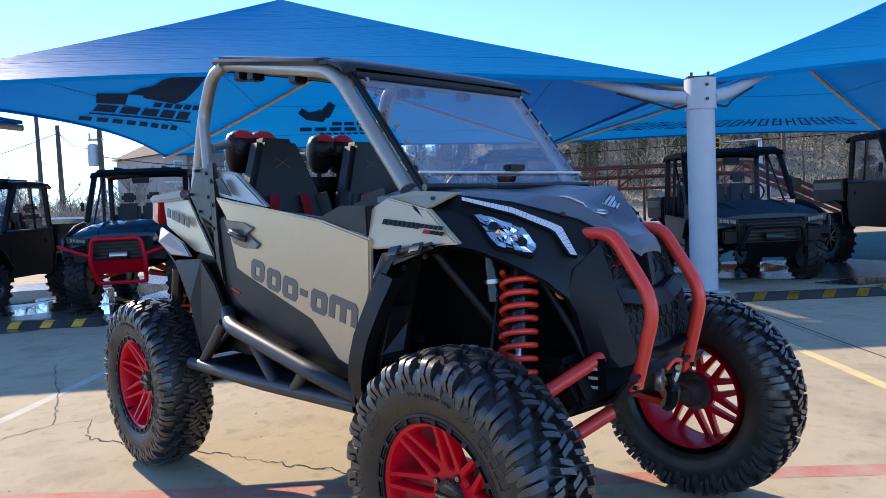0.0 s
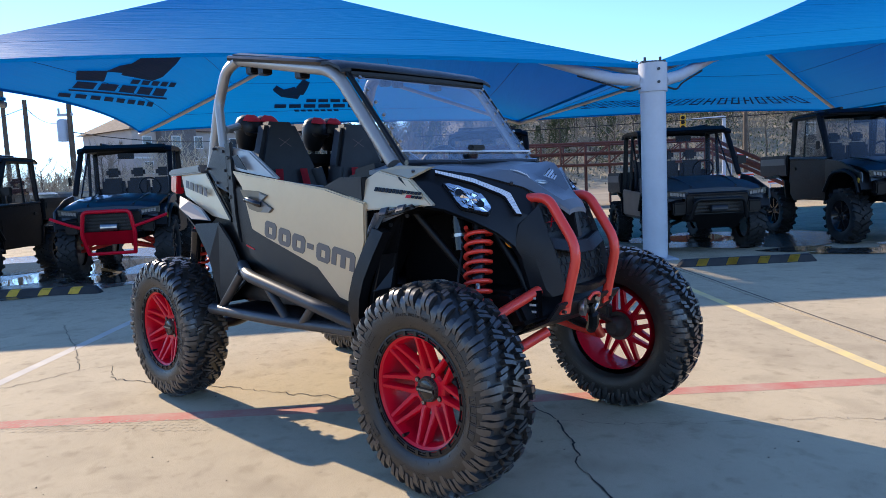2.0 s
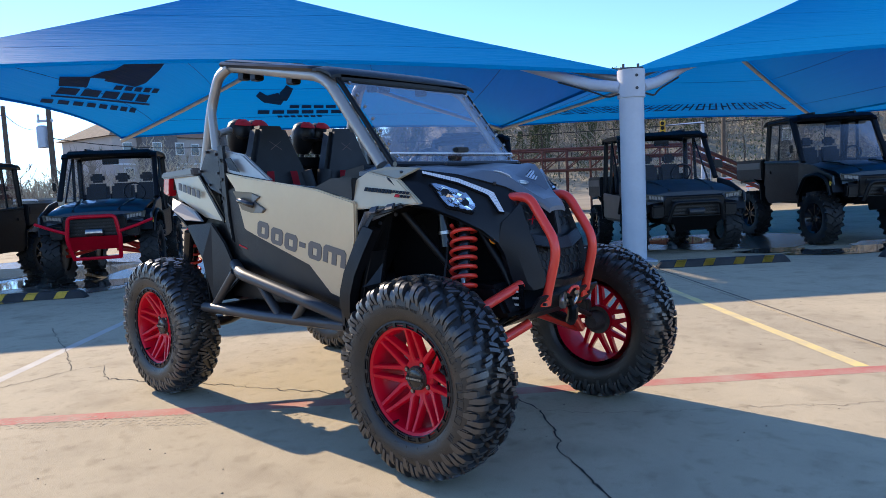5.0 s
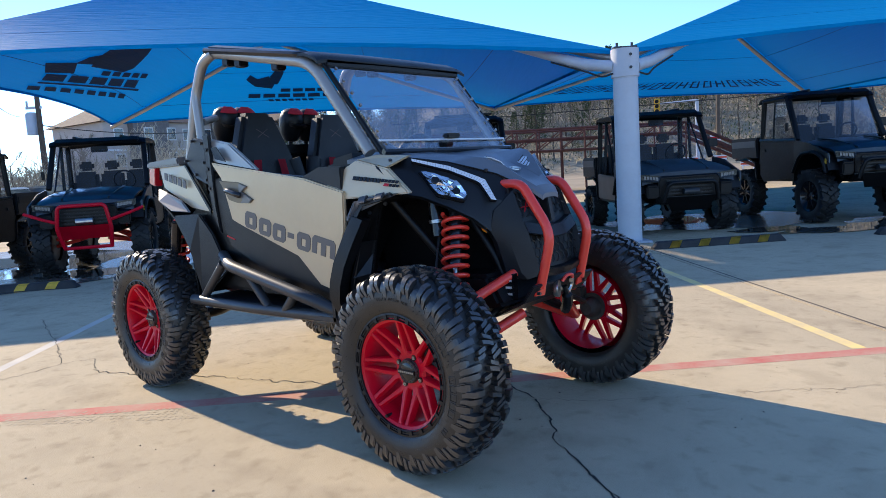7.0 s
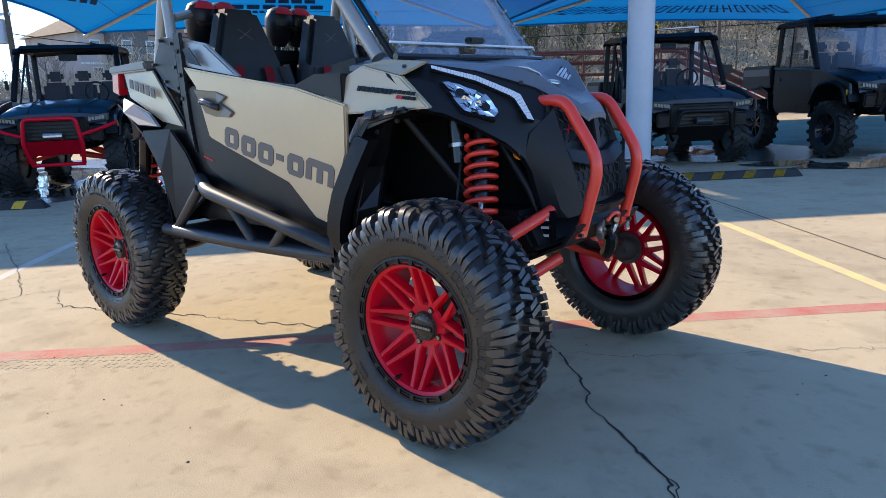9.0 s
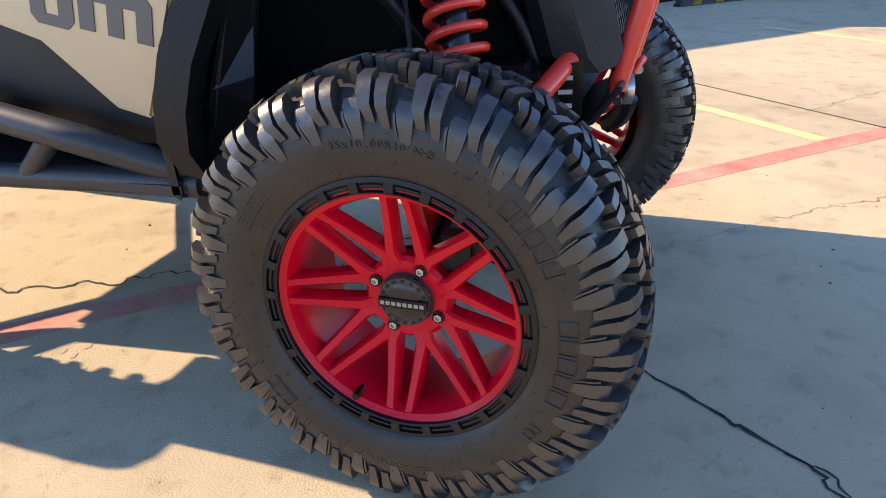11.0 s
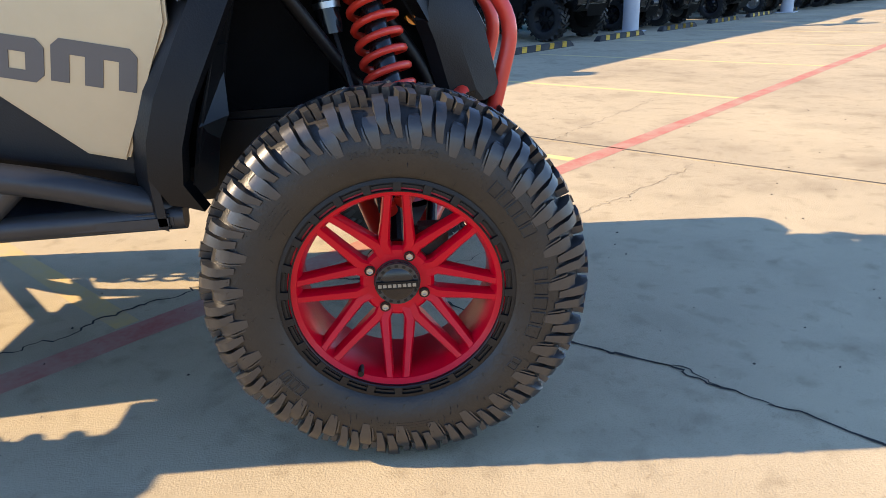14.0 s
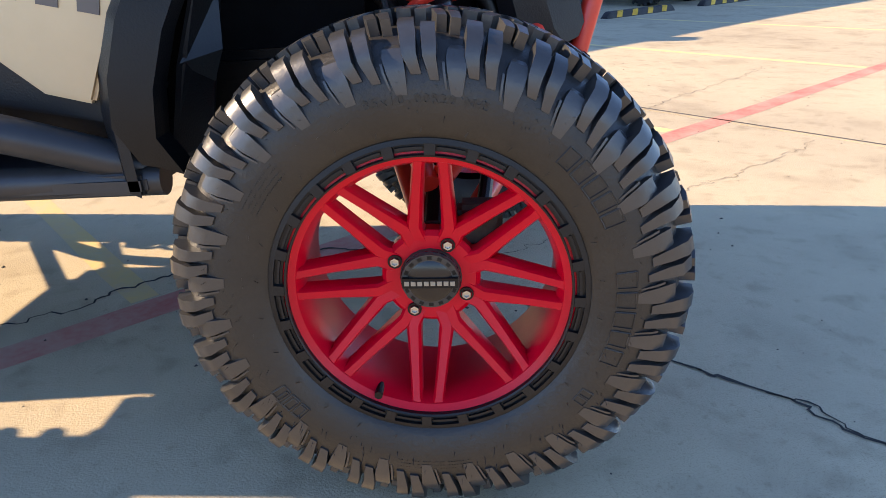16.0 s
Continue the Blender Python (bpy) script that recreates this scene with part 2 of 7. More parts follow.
M["signal"] = material("yellow_signal", (0.70, 0.42, 0.02), 0.5)
M["cable"] = material("black_cable", (0.02, 0.02, 0.02), 0.7)

# ---- mesh helpers ----
def thing(name, label, category, at=None, group="", kind=""):
    ob = tagged(new(name), label, category, group, kind)
    if at is not None:
        ob.matrix_world = at
    return ob


def part(name, bm, mat, parent=None, label="", smooth=None, bevel=0.0):
    bmesh.ops.recalc_face_normals(bm, faces=bm.faces)
    if bevel:
        edges = [e for e in bm.edges if len(e.link_faces) == 2 and e.calc_face_angle(0) > 0.5]
        bmesh.ops.bevel(bm, geom=edges, offset=bevel, segments=2, affect="EDGES", clamp_overlap=True)
    me = bpy.data.meshes.new(name)
    bm.to_mesh(me)
    bm.free()
    me.materials.append(M[mat] if isinstance(mat, str) else mat)
    if smooth is not None:
        for p in me.polygons:
            p.use_smooth = True
        me.set_sharp_from_angle(angle=radians(smooth))
    ob = new(name, me)
    ob.parent = parent
    if label:
        tagged(ob, label)
    return ob


def add_box(bm, lo, hi, m=None):
    vs = [bm.verts.new((x, y, z)) for x in (lo[0], hi[0]) for y in (lo[1], hi[1]) for z in (lo[2], hi[2])]
    for f in ((0, 1, 3, 2), (4, 6, 7, 5), (0, 4, 5, 1), (2, 3, 7, 6), (0, 2, 6, 4), (1, 5, 7, 3)):
        bm.faces.new([vs[i] for i in f])
    if m is not None:
        bmesh.ops.transform(bm, matrix=m, verts=vs)
    return vs


def box(lo, hi, m=None):
    bm = bmesh.new()
    add_box(bm, lo, hi, m)
    return bm


def add_prism(bm, poly, depth, place):
    """A polygon (a, b) swept through depth (d0, d1); place(a, b, d) gives the point."""
    n = len(poly)
    v0 = [bm.verts.new(place(a, b, depth[0])) for a, b in poly]
    v1 = [bm.verts.new(place(a, b, depth[1])) for a, b in poly]
    bm.faces.new(v0)
    bm.faces.new(v1[::-1])
    for i in range(n):
        bm.faces.new((v0[i], v1[i], v1[(i + 1) % n], v0[(i + 1) % n]))


def prism_xz(poly, y0, y1):
    bm = bmesh.new()
    add_prism(bm, poly, (y0, y1), lambda a, b, d: (a, d, b))
    return bm


def prism_xy(poly, z0, z1):
    bm = bmesh.new()
    add_prism(bm, poly, (z0, z1), lambda a, b, d: (a, b, d))
    return bm


def rounded(points, radius=0.06, steps=5):
    """A path with its corners rounded off."""
    pts = [Vector(p) for p in points]
    out = [pts[0]]
    for a, b, c in zip(pts, pts[1:], pts[2:]):
        r = min(radius, (a - b).length * 0.45, (c - b).length * 0.45)
        p, q = b + (a - b).normalized() * r, b + (c - b).normalized() * r
        for i in range(steps + 1):
            t = i / steps
            out.append(p * (1 - t) ** 2 + b * 2 * t * (1 - t) + q * t * t)
    return out + [pts[-1]]


def add_tube(bm, points, radius, sides=10, caps=True):
    pts = [Vector(p) for p in points]
    rad = radius if hasattr(radius, "__len__") else [radius] * len(pts)
    rings, side = [], None
    for i, p in enumerate(pts):
        d = (pts[min(i + 1, len(pts) - 1)] - pts[max(i - 1, 0)]).normalized()
        if side is None:
            side = d.orthogonal().normalized()
        side = (side - d * side.dot(d)).normalized()
        up = d.cross(side)
        rings.append([bm.verts.new(p + (side * math.cos(a) + up * math.sin(a)) * rad[i]) for a in [2 * math.pi * k / sides for k in range(sides)]])
    for r0, r1 in zip(rings, rings[1:]):
        for k in range(sides):
            bm.faces.new((r0[k], r0[(k + 1) % sides], r1[(k + 1) % sides], r1[k]))
    if caps:
        bm.faces.new(rings[0][::-1])
        bm.faces.new(rings[-1])


def tube(points, radius, sides=10):
    bm = bmesh.new()
    add_tube(bm, points, radius, sides)
    return bm


def add_lathe(bm, profile, steps=48, axis="y", closed=False):
    """profile: (radius, along the axis) pairs, turned about the axis."""
    rings = []
    for k in range(steps):
        a = 2 * math.pi * k / steps
        c, s = math.cos(a), math.sin(a)
        rings.append([bm.verts.new((r * s, h, r * c) if axis == "y" else (r * s, r * c, h)) for r, h in profile])
    n = len(profile)
    for k in range(steps):
        r0, r1 = rings[k], rings[(k + 1) % steps]
        for i in range(n if closed else n - 1):
            bm.faces.new((r0[i], r0[(i + 1) % n], r1[(i + 1) % n], r1[i]))


def lathe(profile, steps=48, axis="y", closed=False):
    bm = bmesh.new()
    add_lathe(bm, profile, steps, axis, closed)
    return bm


def sheet(rows, thick=0.0, shift=None):
    """A surface through rows of points; thick or shift gives it a second skin."""
    bm = bmesh.new()
    g = [[bm.verts.new(p) for p in r] for r in rows]
    for a, b in zip(g, g[1:]):
        for i in range(len(a) - 1):
            bm.faces.new((a[i], a[i + 1], b[i + 1], b[i]))
    if shift is not None:
        k = [[bm.verts.new(v.co + Vector(shift)) for v in r] for r in g]
        for a, b in zip(k, k[1:]):
            for i in range(len(a) - 1):
                bm.faces.new((a[i], b[i], b[i + 1], a[i + 1]))
        m, n = len(g), len(g[0])
        rim = [(0, i) for i in range(n)] + [(j, n - 1) for j in range(1, m)] + [(m - 1, i) for i in range(n - 2, -1, -1)] + [(j, 0) for j in range(m - 2, 0, -1)]
        for (j0, i0), (j1, i1) in zip(rim, rim[1:] + rim[:1]):
            bm.faces.new((g[j0][i0], k[j0][i0], k[j1][i1], g[j1][i1]))
    elif thick:
        bmesh.ops.recalc_face_normals(bm, faces=bm.faces)
        bmesh.ops.solidify(bm, geom=bm.faces[:], thickness=thick)
    return bm


def slab(points, thick, shift=None):
    """One many-sided plate given by its corner points, with thickness."""
    bm = bmesh.new()
    if shift is None:
        bm.faces.new([bm.verts.new(p) for p in points])
        bmesh.ops.solidify(bm, geom=bm.faces[:], thickness=thick)
        return bm
    top = [bm.verts.new(p) for p in points]
    low = [bm.verts.new(Vector(p) + Vector(shift)) for p in points]
    bm.faces.new(top)
    bm.faces.new(low[::-1])
    n = len(top)
    for i in range(n):
        bm.faces.new((top[i], low[i], low[(i + 1) % n], top[(i + 1) % n]))
    return bm

# ---- the parking row's own axes: s along the row, n away from the driveway ----
ROW = Vector((1.38, 0.90, 0.0))
ROW_TURN = 44.0
RU = Vector((math.cos(radians(ROW_TURN)), math.sin(radians(ROW_TURN)), 0))
RN = Vector((-RU.y, RU.x, 0))


def row(s, n, z=0.0):
    return ROW + RU * s + RN * n + Vector((0, 0, z))


def row_pose(s, n, turn=0.0, z=0.0):
    """A pose at (s, n) whose own x axis looks out of the bay towards the driveway."""
    p = row(s, n, z)
    return pose(p.x, p.y, p.z, 0, 0, ROW_TURN - 90 + turn)


# ---- ground ----
ground = tagged(part("ground", sheet([[(x, y, -0.05) for x in (-900, -60, 60, 900)] for y in (-900, -60, 60, 900)]), "dirt"), "dry brown winter ground beyond the car park", "ground", kind="structure")
pavement = tagged(part("pavement", prism_xy([tuple(row(s, n).xy) for s, n in ((-40, -16), (70, -16), (70, 21), (-40, 21))], -0.045, -0.012), "joint"), "joint bed under the concrete slabs of the car park", "pavement", kind="structure")
s_joints = [-39.6, -11.4, 1.85, 15.1, 28.3, 41.5, 69.5]
n_joints = [-15.8, -6.5, 6.0, 20.8]
for s0, s1 in zip(s_joints, s_joints[1:]):
    for n0, n1 in zip(n_joints, n_joints[1:]):
        if s1 - s0 < 0.1:
            continue
        q = [row(s0 + 0.008, n0 + 0.008), row(s1 - 0.008, n0 + 0.008), row(s1 - 0.008, n1 - 0.008), row(s0 + 0.008, n1 - 0.008)]
        part("concrete_slab", prism_xy([tuple(p.xy) for p in q], -0.03, 0.0), "concrete", pavement)


def stripe(name, mat, a, b, width, label):
    d = (b - a).normalized()
    w = Vector((-d.y, d.x, 0)) * width / 2
    bm = bmesh.new()
    k = max(2, int((b - a).length / 0.25))
    left, right = [], []
    for i in range(k + 1):
        p = a.lerp(b, i / k)
        left.append(bm.verts.new(p + w * (1 + 0.12 * noise.noise(p * 9)) + Vector((0, 0, 0.0008))))
        right.append(bm.verts.new(p - w * (1 + 0.12 * noise.noise(p * 7 + Vector((3, 0, 0)))) + Vector((0, 0, 0.0008))))
    for i in range(k):
        bm.faces.new((left[i], left[i + 1], right[i + 1], right[i]))
    return tagged(part(name, bm, mat), label, "painted line", kind="structure")


stripe("red_line", "red_line", row(-16, 0.02), row(40, 0.25), 0.13, "faded worn red fire lane line on concrete")
for k in range(-5, 12):
    s = 1.44 + 2.94 * k
    if k in (-3, -2):
        stripe("bay_line", "white_line", row(s, 0.22), row(s, 5.6), 0.09, "faded white parking bay line on concrete")
    else:
        # Line k = -1 lies in shade and takes the darker ochre copy.
        stripe("bay_line", "yellow_worn_shaded" if k == -1 else "yellow_line", row(s, 0.165 + 0.0041 * s), row(s, 3.2 if k == 1 else 4.4), 0.09, "worn yellow parking bay line on concrete")


stripe("joint_line", "joint_dirt", row(1.92, 5.9), row(1.86, -6.2), 0.020, "dark open joint between two concrete slabs")


def crack(points, width):
    bm = bmesh.new()
    pts = []
    for a, b in zip(points, points[1:]):
        k = max(2, int(math.dist(a, b) / 0.018))
        for i in range(k):
            t = i / k
            x, y = a[0] + (b[0] - a[0]) * t, a[1] + (b[1] - a[1]) * t
            kink = 0.020 * (noise.cell((x * 23, y * 23, 2.0)) - 0.5)
            x, y = x + kink, y - kink * 0.6
            pts.append(Vector((x + 0.018 * noise.noise((x * 9, y * 9, 1)) + 0.012 * noise.noise((x * 31, y * 31, 1)), y + 0.018 * noise.noise((x * 9, y * 9, 7)) + 0.012 * noise.noise((x * 31, y * 31, 4)), 0.0025)))
    prev = None
    for i, p in enumerate(pts):
        d = (pts[min(i + 1, len(pts) - 1)] - pts[max(i - 1, 0)]).normalized()
        w = Vector((-d.y, d.x, 0)) * width * (0.45 + 0.9 * abs(noise.noise(p * 14)) + 0.5 * noise.noise(p * 3))
        cur = (bm.verts.new(p + w), bm.verts.new(p - w))
        if prev:
            bm.faces.new((prev[0], cur[0], cur[1], prev[1]))
        prev = cur
    return tagged(part("crack", bm, "crack" if width > 0.0025 else "joint_dirt"), "dark jagged crack in the concrete", "crack", kind="structure")


for pts, w in (([(-1.91, -0.93), (-1.65, -0.85), (-1.03, -0.56), (-0.52, -0.38), (-0.18, -0.23), (-0.02, -0.12), (0.16, 0.1), (0.39, 0.28), (0.75, 0.36), (1.08, 0.20)], 0.0065),
               ([(1.08, 0.2), (1.26, 0.04), (1.43, -0.13), (1.49, -0.25), (1.64, -0.33), (1.82, -0.47), (1.94, -0.55), (1.99, -0.62), (2.08, -0.74), (2.19, -0.84), (2.28, -0.94), (2.42, -1.08)], 0.006),
               ([(1.90, -0.53), (1.98, -0.56), (2.03, -0.66), (2.09, -0.75)], 0.0035),
               ([(1.12, 0.2), (1.38, 0.33), (1.72, 0.6), (1.91, 0.76), (2.21, 1.03), (2.6, 1.35), (3.01, 1.75)], 0.002),
               ([(2.25, 2.56), (2.9, 3.33), (3.38, 3.86), (3.68, 4.3)], 0.0022),
               ([(-4.49, -0.4), (-3.16, -0.73), (-2.37, -0.98), (-2.31, -1.24), (-2.32, -1.75)], 0.004),
               ([(-2.37, -0.98), (-2.3, -0.76), (-1.91, -0.93)], 0.003),
               ([(-2.26, 0.21), (-2.26, 0.58), (-2.27, 0.99)], 0.003)):
    crack(pts, w)


def puddle(s, n, a, b, seed, turn=0.0, z=0.008):
    bm = bmesh.new()
    vs = []
    for k in range(40):
        t = 2 * math.pi * k / 40
        r = 1 + 0.45 * noise.noise((math.cos(t) * 1.6 + seed, math.sin(t) * 1.6, seed * 3.1))
        x, y = a * r * math.cos(t), b * r * math.sin(t)
        vs.append(bm.verts.new(row(s + x * math.cos(turn) - y * math.sin(turn), n + x * math.sin(turn) + y * math.cos(turn), z + 0.0007 * seed)))
    bm.faces.new(vs)
    return tagged(part("puddle", bm, "water"), "shallow puddle of rain water on concrete", "puddle", kind="structure")


def wet_shade_patch(s, n, a, b, seed):
    bm = bmesh.new()
    vs = []
    for k in range(64):
        t = 2 * math.pi * k / 64
        r = 1 + 0.35 * noise.noise((math.cos(t) * 1.8 + seed, math.sin(t) * 1.8, seed * 2.7)) + 0.08 * noise.noise((math.cos(t) * 7, math.sin(t) * 7, seed))
        vs.append(bm.verts.new(row(s + a * r * math.cos(t), n + b * r * math.sin(t), 0.0045 + 0.0006 * seed)))
    bm.faces.new(vs)
    return tagged(part("wet_shade_patch", bm, "wet"), "damp patch on the concrete, darkened in place of canopy shade", "wet patch", kind="structure")


# The first two darken ground that should lie in shade, beyond its real dampness.
for s, n, a, b, seed in ((-7.4, 8.2, 2.8, 2.6, 2.2), (-8.6, 10.6, 2.2, 2.4, 3.3), (4.2, 8.6, 1.7, 1.5, 4.1), (6.9, 6.8, 1.3, 0.6, 5.3)):
    wet_shade_patch(s, n, a, b, seed)
for s, n, a, b, seed in ((-7.6, 9.0, 0.9, 1.9, 1), (-6.4, 6.9, 0.7, 0.5, 2), (3.7, 9.0, 0.7, 0.8, 3), (4.2, 6.6, 0.65, 0.28, 4), (5.0, 6.0, 0.8, 0.35, 5), (6.3, 6.3, 0.8, 0.5, 6), (-8.9, 6.3, 0.8, 0.35, 8), (-9.0, 9.4, 1.0, 1.2, 9)):
    puddle(s, n, a, b, seed)



def pebbles(seed, count):
    """Loose grit on the open concrete, thinner towards the driveway."""
    rnd = random.Random(seed)
    bm = bmesh.new()
    for k in range(count):
        c = row(rnd.uniform(-6.5, 4.5), rnd.gauss(-0.6, 1.5), 0.0)
        r = 0.0022 + 0.0045 * rnd.random() ** 3
        vs = [bm.verts.new(c + Vector((r * math.cos(a) * (0.7 + 0.6 * rnd.random()), r * math.sin(a) * (0.7 + 0.6 * rnd.random()), 0.0005))) for a in (0.0, 1.3, 2.5, 3.8, 5.0)]
        top = bm.verts.new(c + Vector((r * 0.2, r * 0.1, r * 0.9)))
        for a, b in zip(vs, vs[1:] + vs[:1]):
            bm.faces.new((a, b, top))
    return tagged(part("loose_grit", bm, "grit"), "dark loose grit scattered on the concrete", "grit", kind="stuff")


pebbles(5, 420)


def tyre_mark(a, b, rows, seed):
    """A dusty tread print, left as rows of short bars along the way from a to b."""
    rnd = random.Random(seed)
    d = (b - a).normalized()
    e = Vector((-d.y, d.x, 0))
    bm = bmesh.new()
    for k in range(int((b - a).length / 0.034)):
        for o in rows:
            if rnd.random() < 0.22:
                continue
            c = a + d * (0.034 * k + rnd.uniform(-0.004, 0.004)) + e * (o + rnd.uniform(-0.006, 0.006)) + Vector((0, 0, 0.0014))
            w, h = rnd.uniform(0.003, 0.009), rnd.uniform(0.006, 0.016)
            bm.faces.new([bm.verts.new(c + d * (w * x + 0.004 * y) + e * h * y) for x, y in ((-1, -1), (1, -0.8), (0.8, 1), (-1, 0.9))])
    return tagged(part("tyre_mark", bm, "scuff"), "faint dark tread print on the concrete", "tyre mark", kind="structure")


tyre_mark(Vector((-3.0, -2.95, 0)), Vector((0.10, -0.58, 0)), (-0.085, -0.045, 0.0, 0.04, 0.08), 3)


# ---- wheel stops ----
def wheel_stop(at):
    ob = thing("wheel_stop", "black rubber wheel stop with yellow reflective blocks, lying on concrete", "wheel stop", at, "wheel stops")
    prof = [(-0.075, 0.0), (0.075, 0.0), (0.055, 0.085), (0.035, 0.1), (-0.035, 0.1), (-0.055, 0.085)]
    bm = bmesh.new()
    g = []
    for x, k in ((-0.915, 0.25), (-0.86, 0.9), (-0.84, 1.0), (0.84, 1.0), (0.86, 0.9), (0.915, 0.25)):
        g.append([bm.verts.new((x, y, z * k)) for y, z in prof])
    for a, b in zip(g, g[1:]):
        for i in range(6):
            bm.faces.new((a[i], a[(i + 1) % 6], b[(i + 1) % 6], b[i]))
    bm.faces.new(g[0]), bm.faces.new(g[-1])
    part("body", bm, "rubber_stop", ob)
    for x in (-0.62, -0.22, 0.2, 0.6):
        bm = bmesh.new()
        d = 0.0025
        p = [(x - 0.09, -0.0755, 0.012), (x + 0.05, -0.0755, 0.012), (x + 0.09, -0.0575, 0.084), (x - 0.05, -0.0575, 0.084)]
        q = [(x + 0.09, -0.0575, 0.086), (x - 0.05, -0.0575, 0.086), (x - 0.03, -0.035, 0.102), (x + 0.11, -0.035, 0.102)]
        for quad in (p, q):
            v = [bm.verts.new((a, b - d, c)) for a, b, c in quad]
            bm.faces.new(v)
        bmesh.ops.solidify(bm, geom=bm.faces[:], thickness=0.003)
        part("marker", bm, "stop_yellow", ob, "yellow block")
    return ob


first_stop = None
for s, n, turn in ((2.85, 5.28, 0), (-6.74, 5.42, 0), (7.95, 4.78, 0), (10.75, 4.8, 0), (13.55, 4.85, 0), (16.4, 4.9, 0), (19.2, 4.95, 0), (22.0, 5.0, 0), (5.95, 5.2, 0)):
    p = row(s, n)
    m = pose(p.x, p.y, 0, 0, 0, ROW_TURN + turn)
    if first_stop is None:
        first_stop = wheel_stop(m)
    else:
        copy_thing(first_stop, m)

# ---- shade canopies ----
def on_panel(corners, u, v, sag, lift=0.0):
    """A point of a cloth panel: u along its eave, v up to its ridge end or ridge."""
    a, b, c, d = corners
    e, top = a.lerp(b, u), d.lerp(c, u)
    e = e.lerp(top, sag * 4 * u * (1 - u))
    q = e.lerp(top, v * 0.995)
    return q - Vector((0, 0, 0.10 * math.sin(math.pi * u) * math.sin(math.pi * v) + 0.05 * math.sin(math.pi * v) + lift))


def canopy(eaves, front, back, label, sag=(0.11, 0.0, 0.06, 0.10)):
    """A hipped shade roof: four eave corners from the front's left one on, and the two ends of its ridge."""
    ob = thing("shade_canopy", label, "canopy", None, "shade canopies")
    A, B, C, D = [Vector(c) for c in eaves]
    F, K = Vector(front), Vector(back)
    panels = {"front_panel": (A, B, F, F), "right_panel": (B, C, K, F), "back_panel": (C, D, K, K), "left_panel": (D, A, F, K)}
    for (name, cs), g in zip(panels.items(), sag):
        grid = [[on_panel(cs, k / 24, j / 14, g) for k in range(25)] for j in range(15)]
        part(name, sheet(grid), "fabric", ob, smooth=60)
        part("hem", sheet([[q + Vector((0, 0, dz)) for q in grid[0]] for dz in (0.005, -0.055)], 0.006), "fabric", ob)
        for v in (0.22, 0.62):
            part("seam", tube([on_panel(cs, k / 24, v, g, 0.004) for k in range(25)], 0.006, 4), "seam", ob)
    for end, foot in ((F, A), (F, B), (K, C), (K, D)):
        pts = [foot.lerp(end, v) - Vector((0, 0, 0.05 * math.sin(math.pi * v) + 0.13)) for v in (0.0, 0.2, 0.4, 0.6, 0.8, 0.98)]
        part("rafter", tube(pts, 0.06, 10), "rafter", ob, "galvanised steel rafter pipe", smooth=40)
    part("ridge_pipe", tube([F - Vector((0, 0, 0.14)), K - Vector((0, 0, 0.14))], 0.06, 10), "rafter", ob, smooth=40)
    return ob, panels


near_left, LEFT = canopy([row(-9.85, 6.30, 3.28), row(1.93, 6.44, 2.84), row(1.94, 21.4, 3.36), row(-10.78, 19.1, 3.36)], row(-4.82, 11.35, 5.71), row(-5.05, 16.6, 5.32), "blue shade cloth canopy stretched over steel rafters, dark printed badges")
near_right, RIGHT = canopy([row(1.93, 6.44, 2.84), row(12.60, 6.71, 3.10), row(14.80, 23.38, 3.36), row(1.94, 21.4, 3.36)], row(8.07, 11.45, 5.27), row(8.34, 16.6, 4.94), "blue shade cloth canopy over steel rafters, dark bars along its edge", (0.11, 0.0, 0.06, 0.0))
canopy([row(12.60, 6.71, 3.10), row(22.9, 6.3, 3.05), row(22.9, 20.6, 3.2), row(14.80, 23.38, 3.36)], row(18.0, 11.4, 5.3), row(18.5, 16.5, 5.1), "blue shade cloth canopy further along the row")
canopy([row(22.96, 6.3, 3.05), row(34, 6.3, 3.05), row(34, 20.6, 3.25), row(22.96, 20.6, 3.25)], row(28.5, 11.4, 5.3), row(28.5, 16.5, 5.1), "blue shade cloth canopy at the far end of the row")


# Added canopy, kept out of view; it only throws shade on the left bays.
canopy([row(-20.0, 6.3, 3.20), row(-9.2, 6.3, 3.16), row(-9.2, 9.4, 3.20), row(-20.0, 9.4, 3.30)], row(-15.0, 7.7, 4.2), row(-15.0, 8.0, 4.2), "unseen blue canopy added left of the row to cast shade")


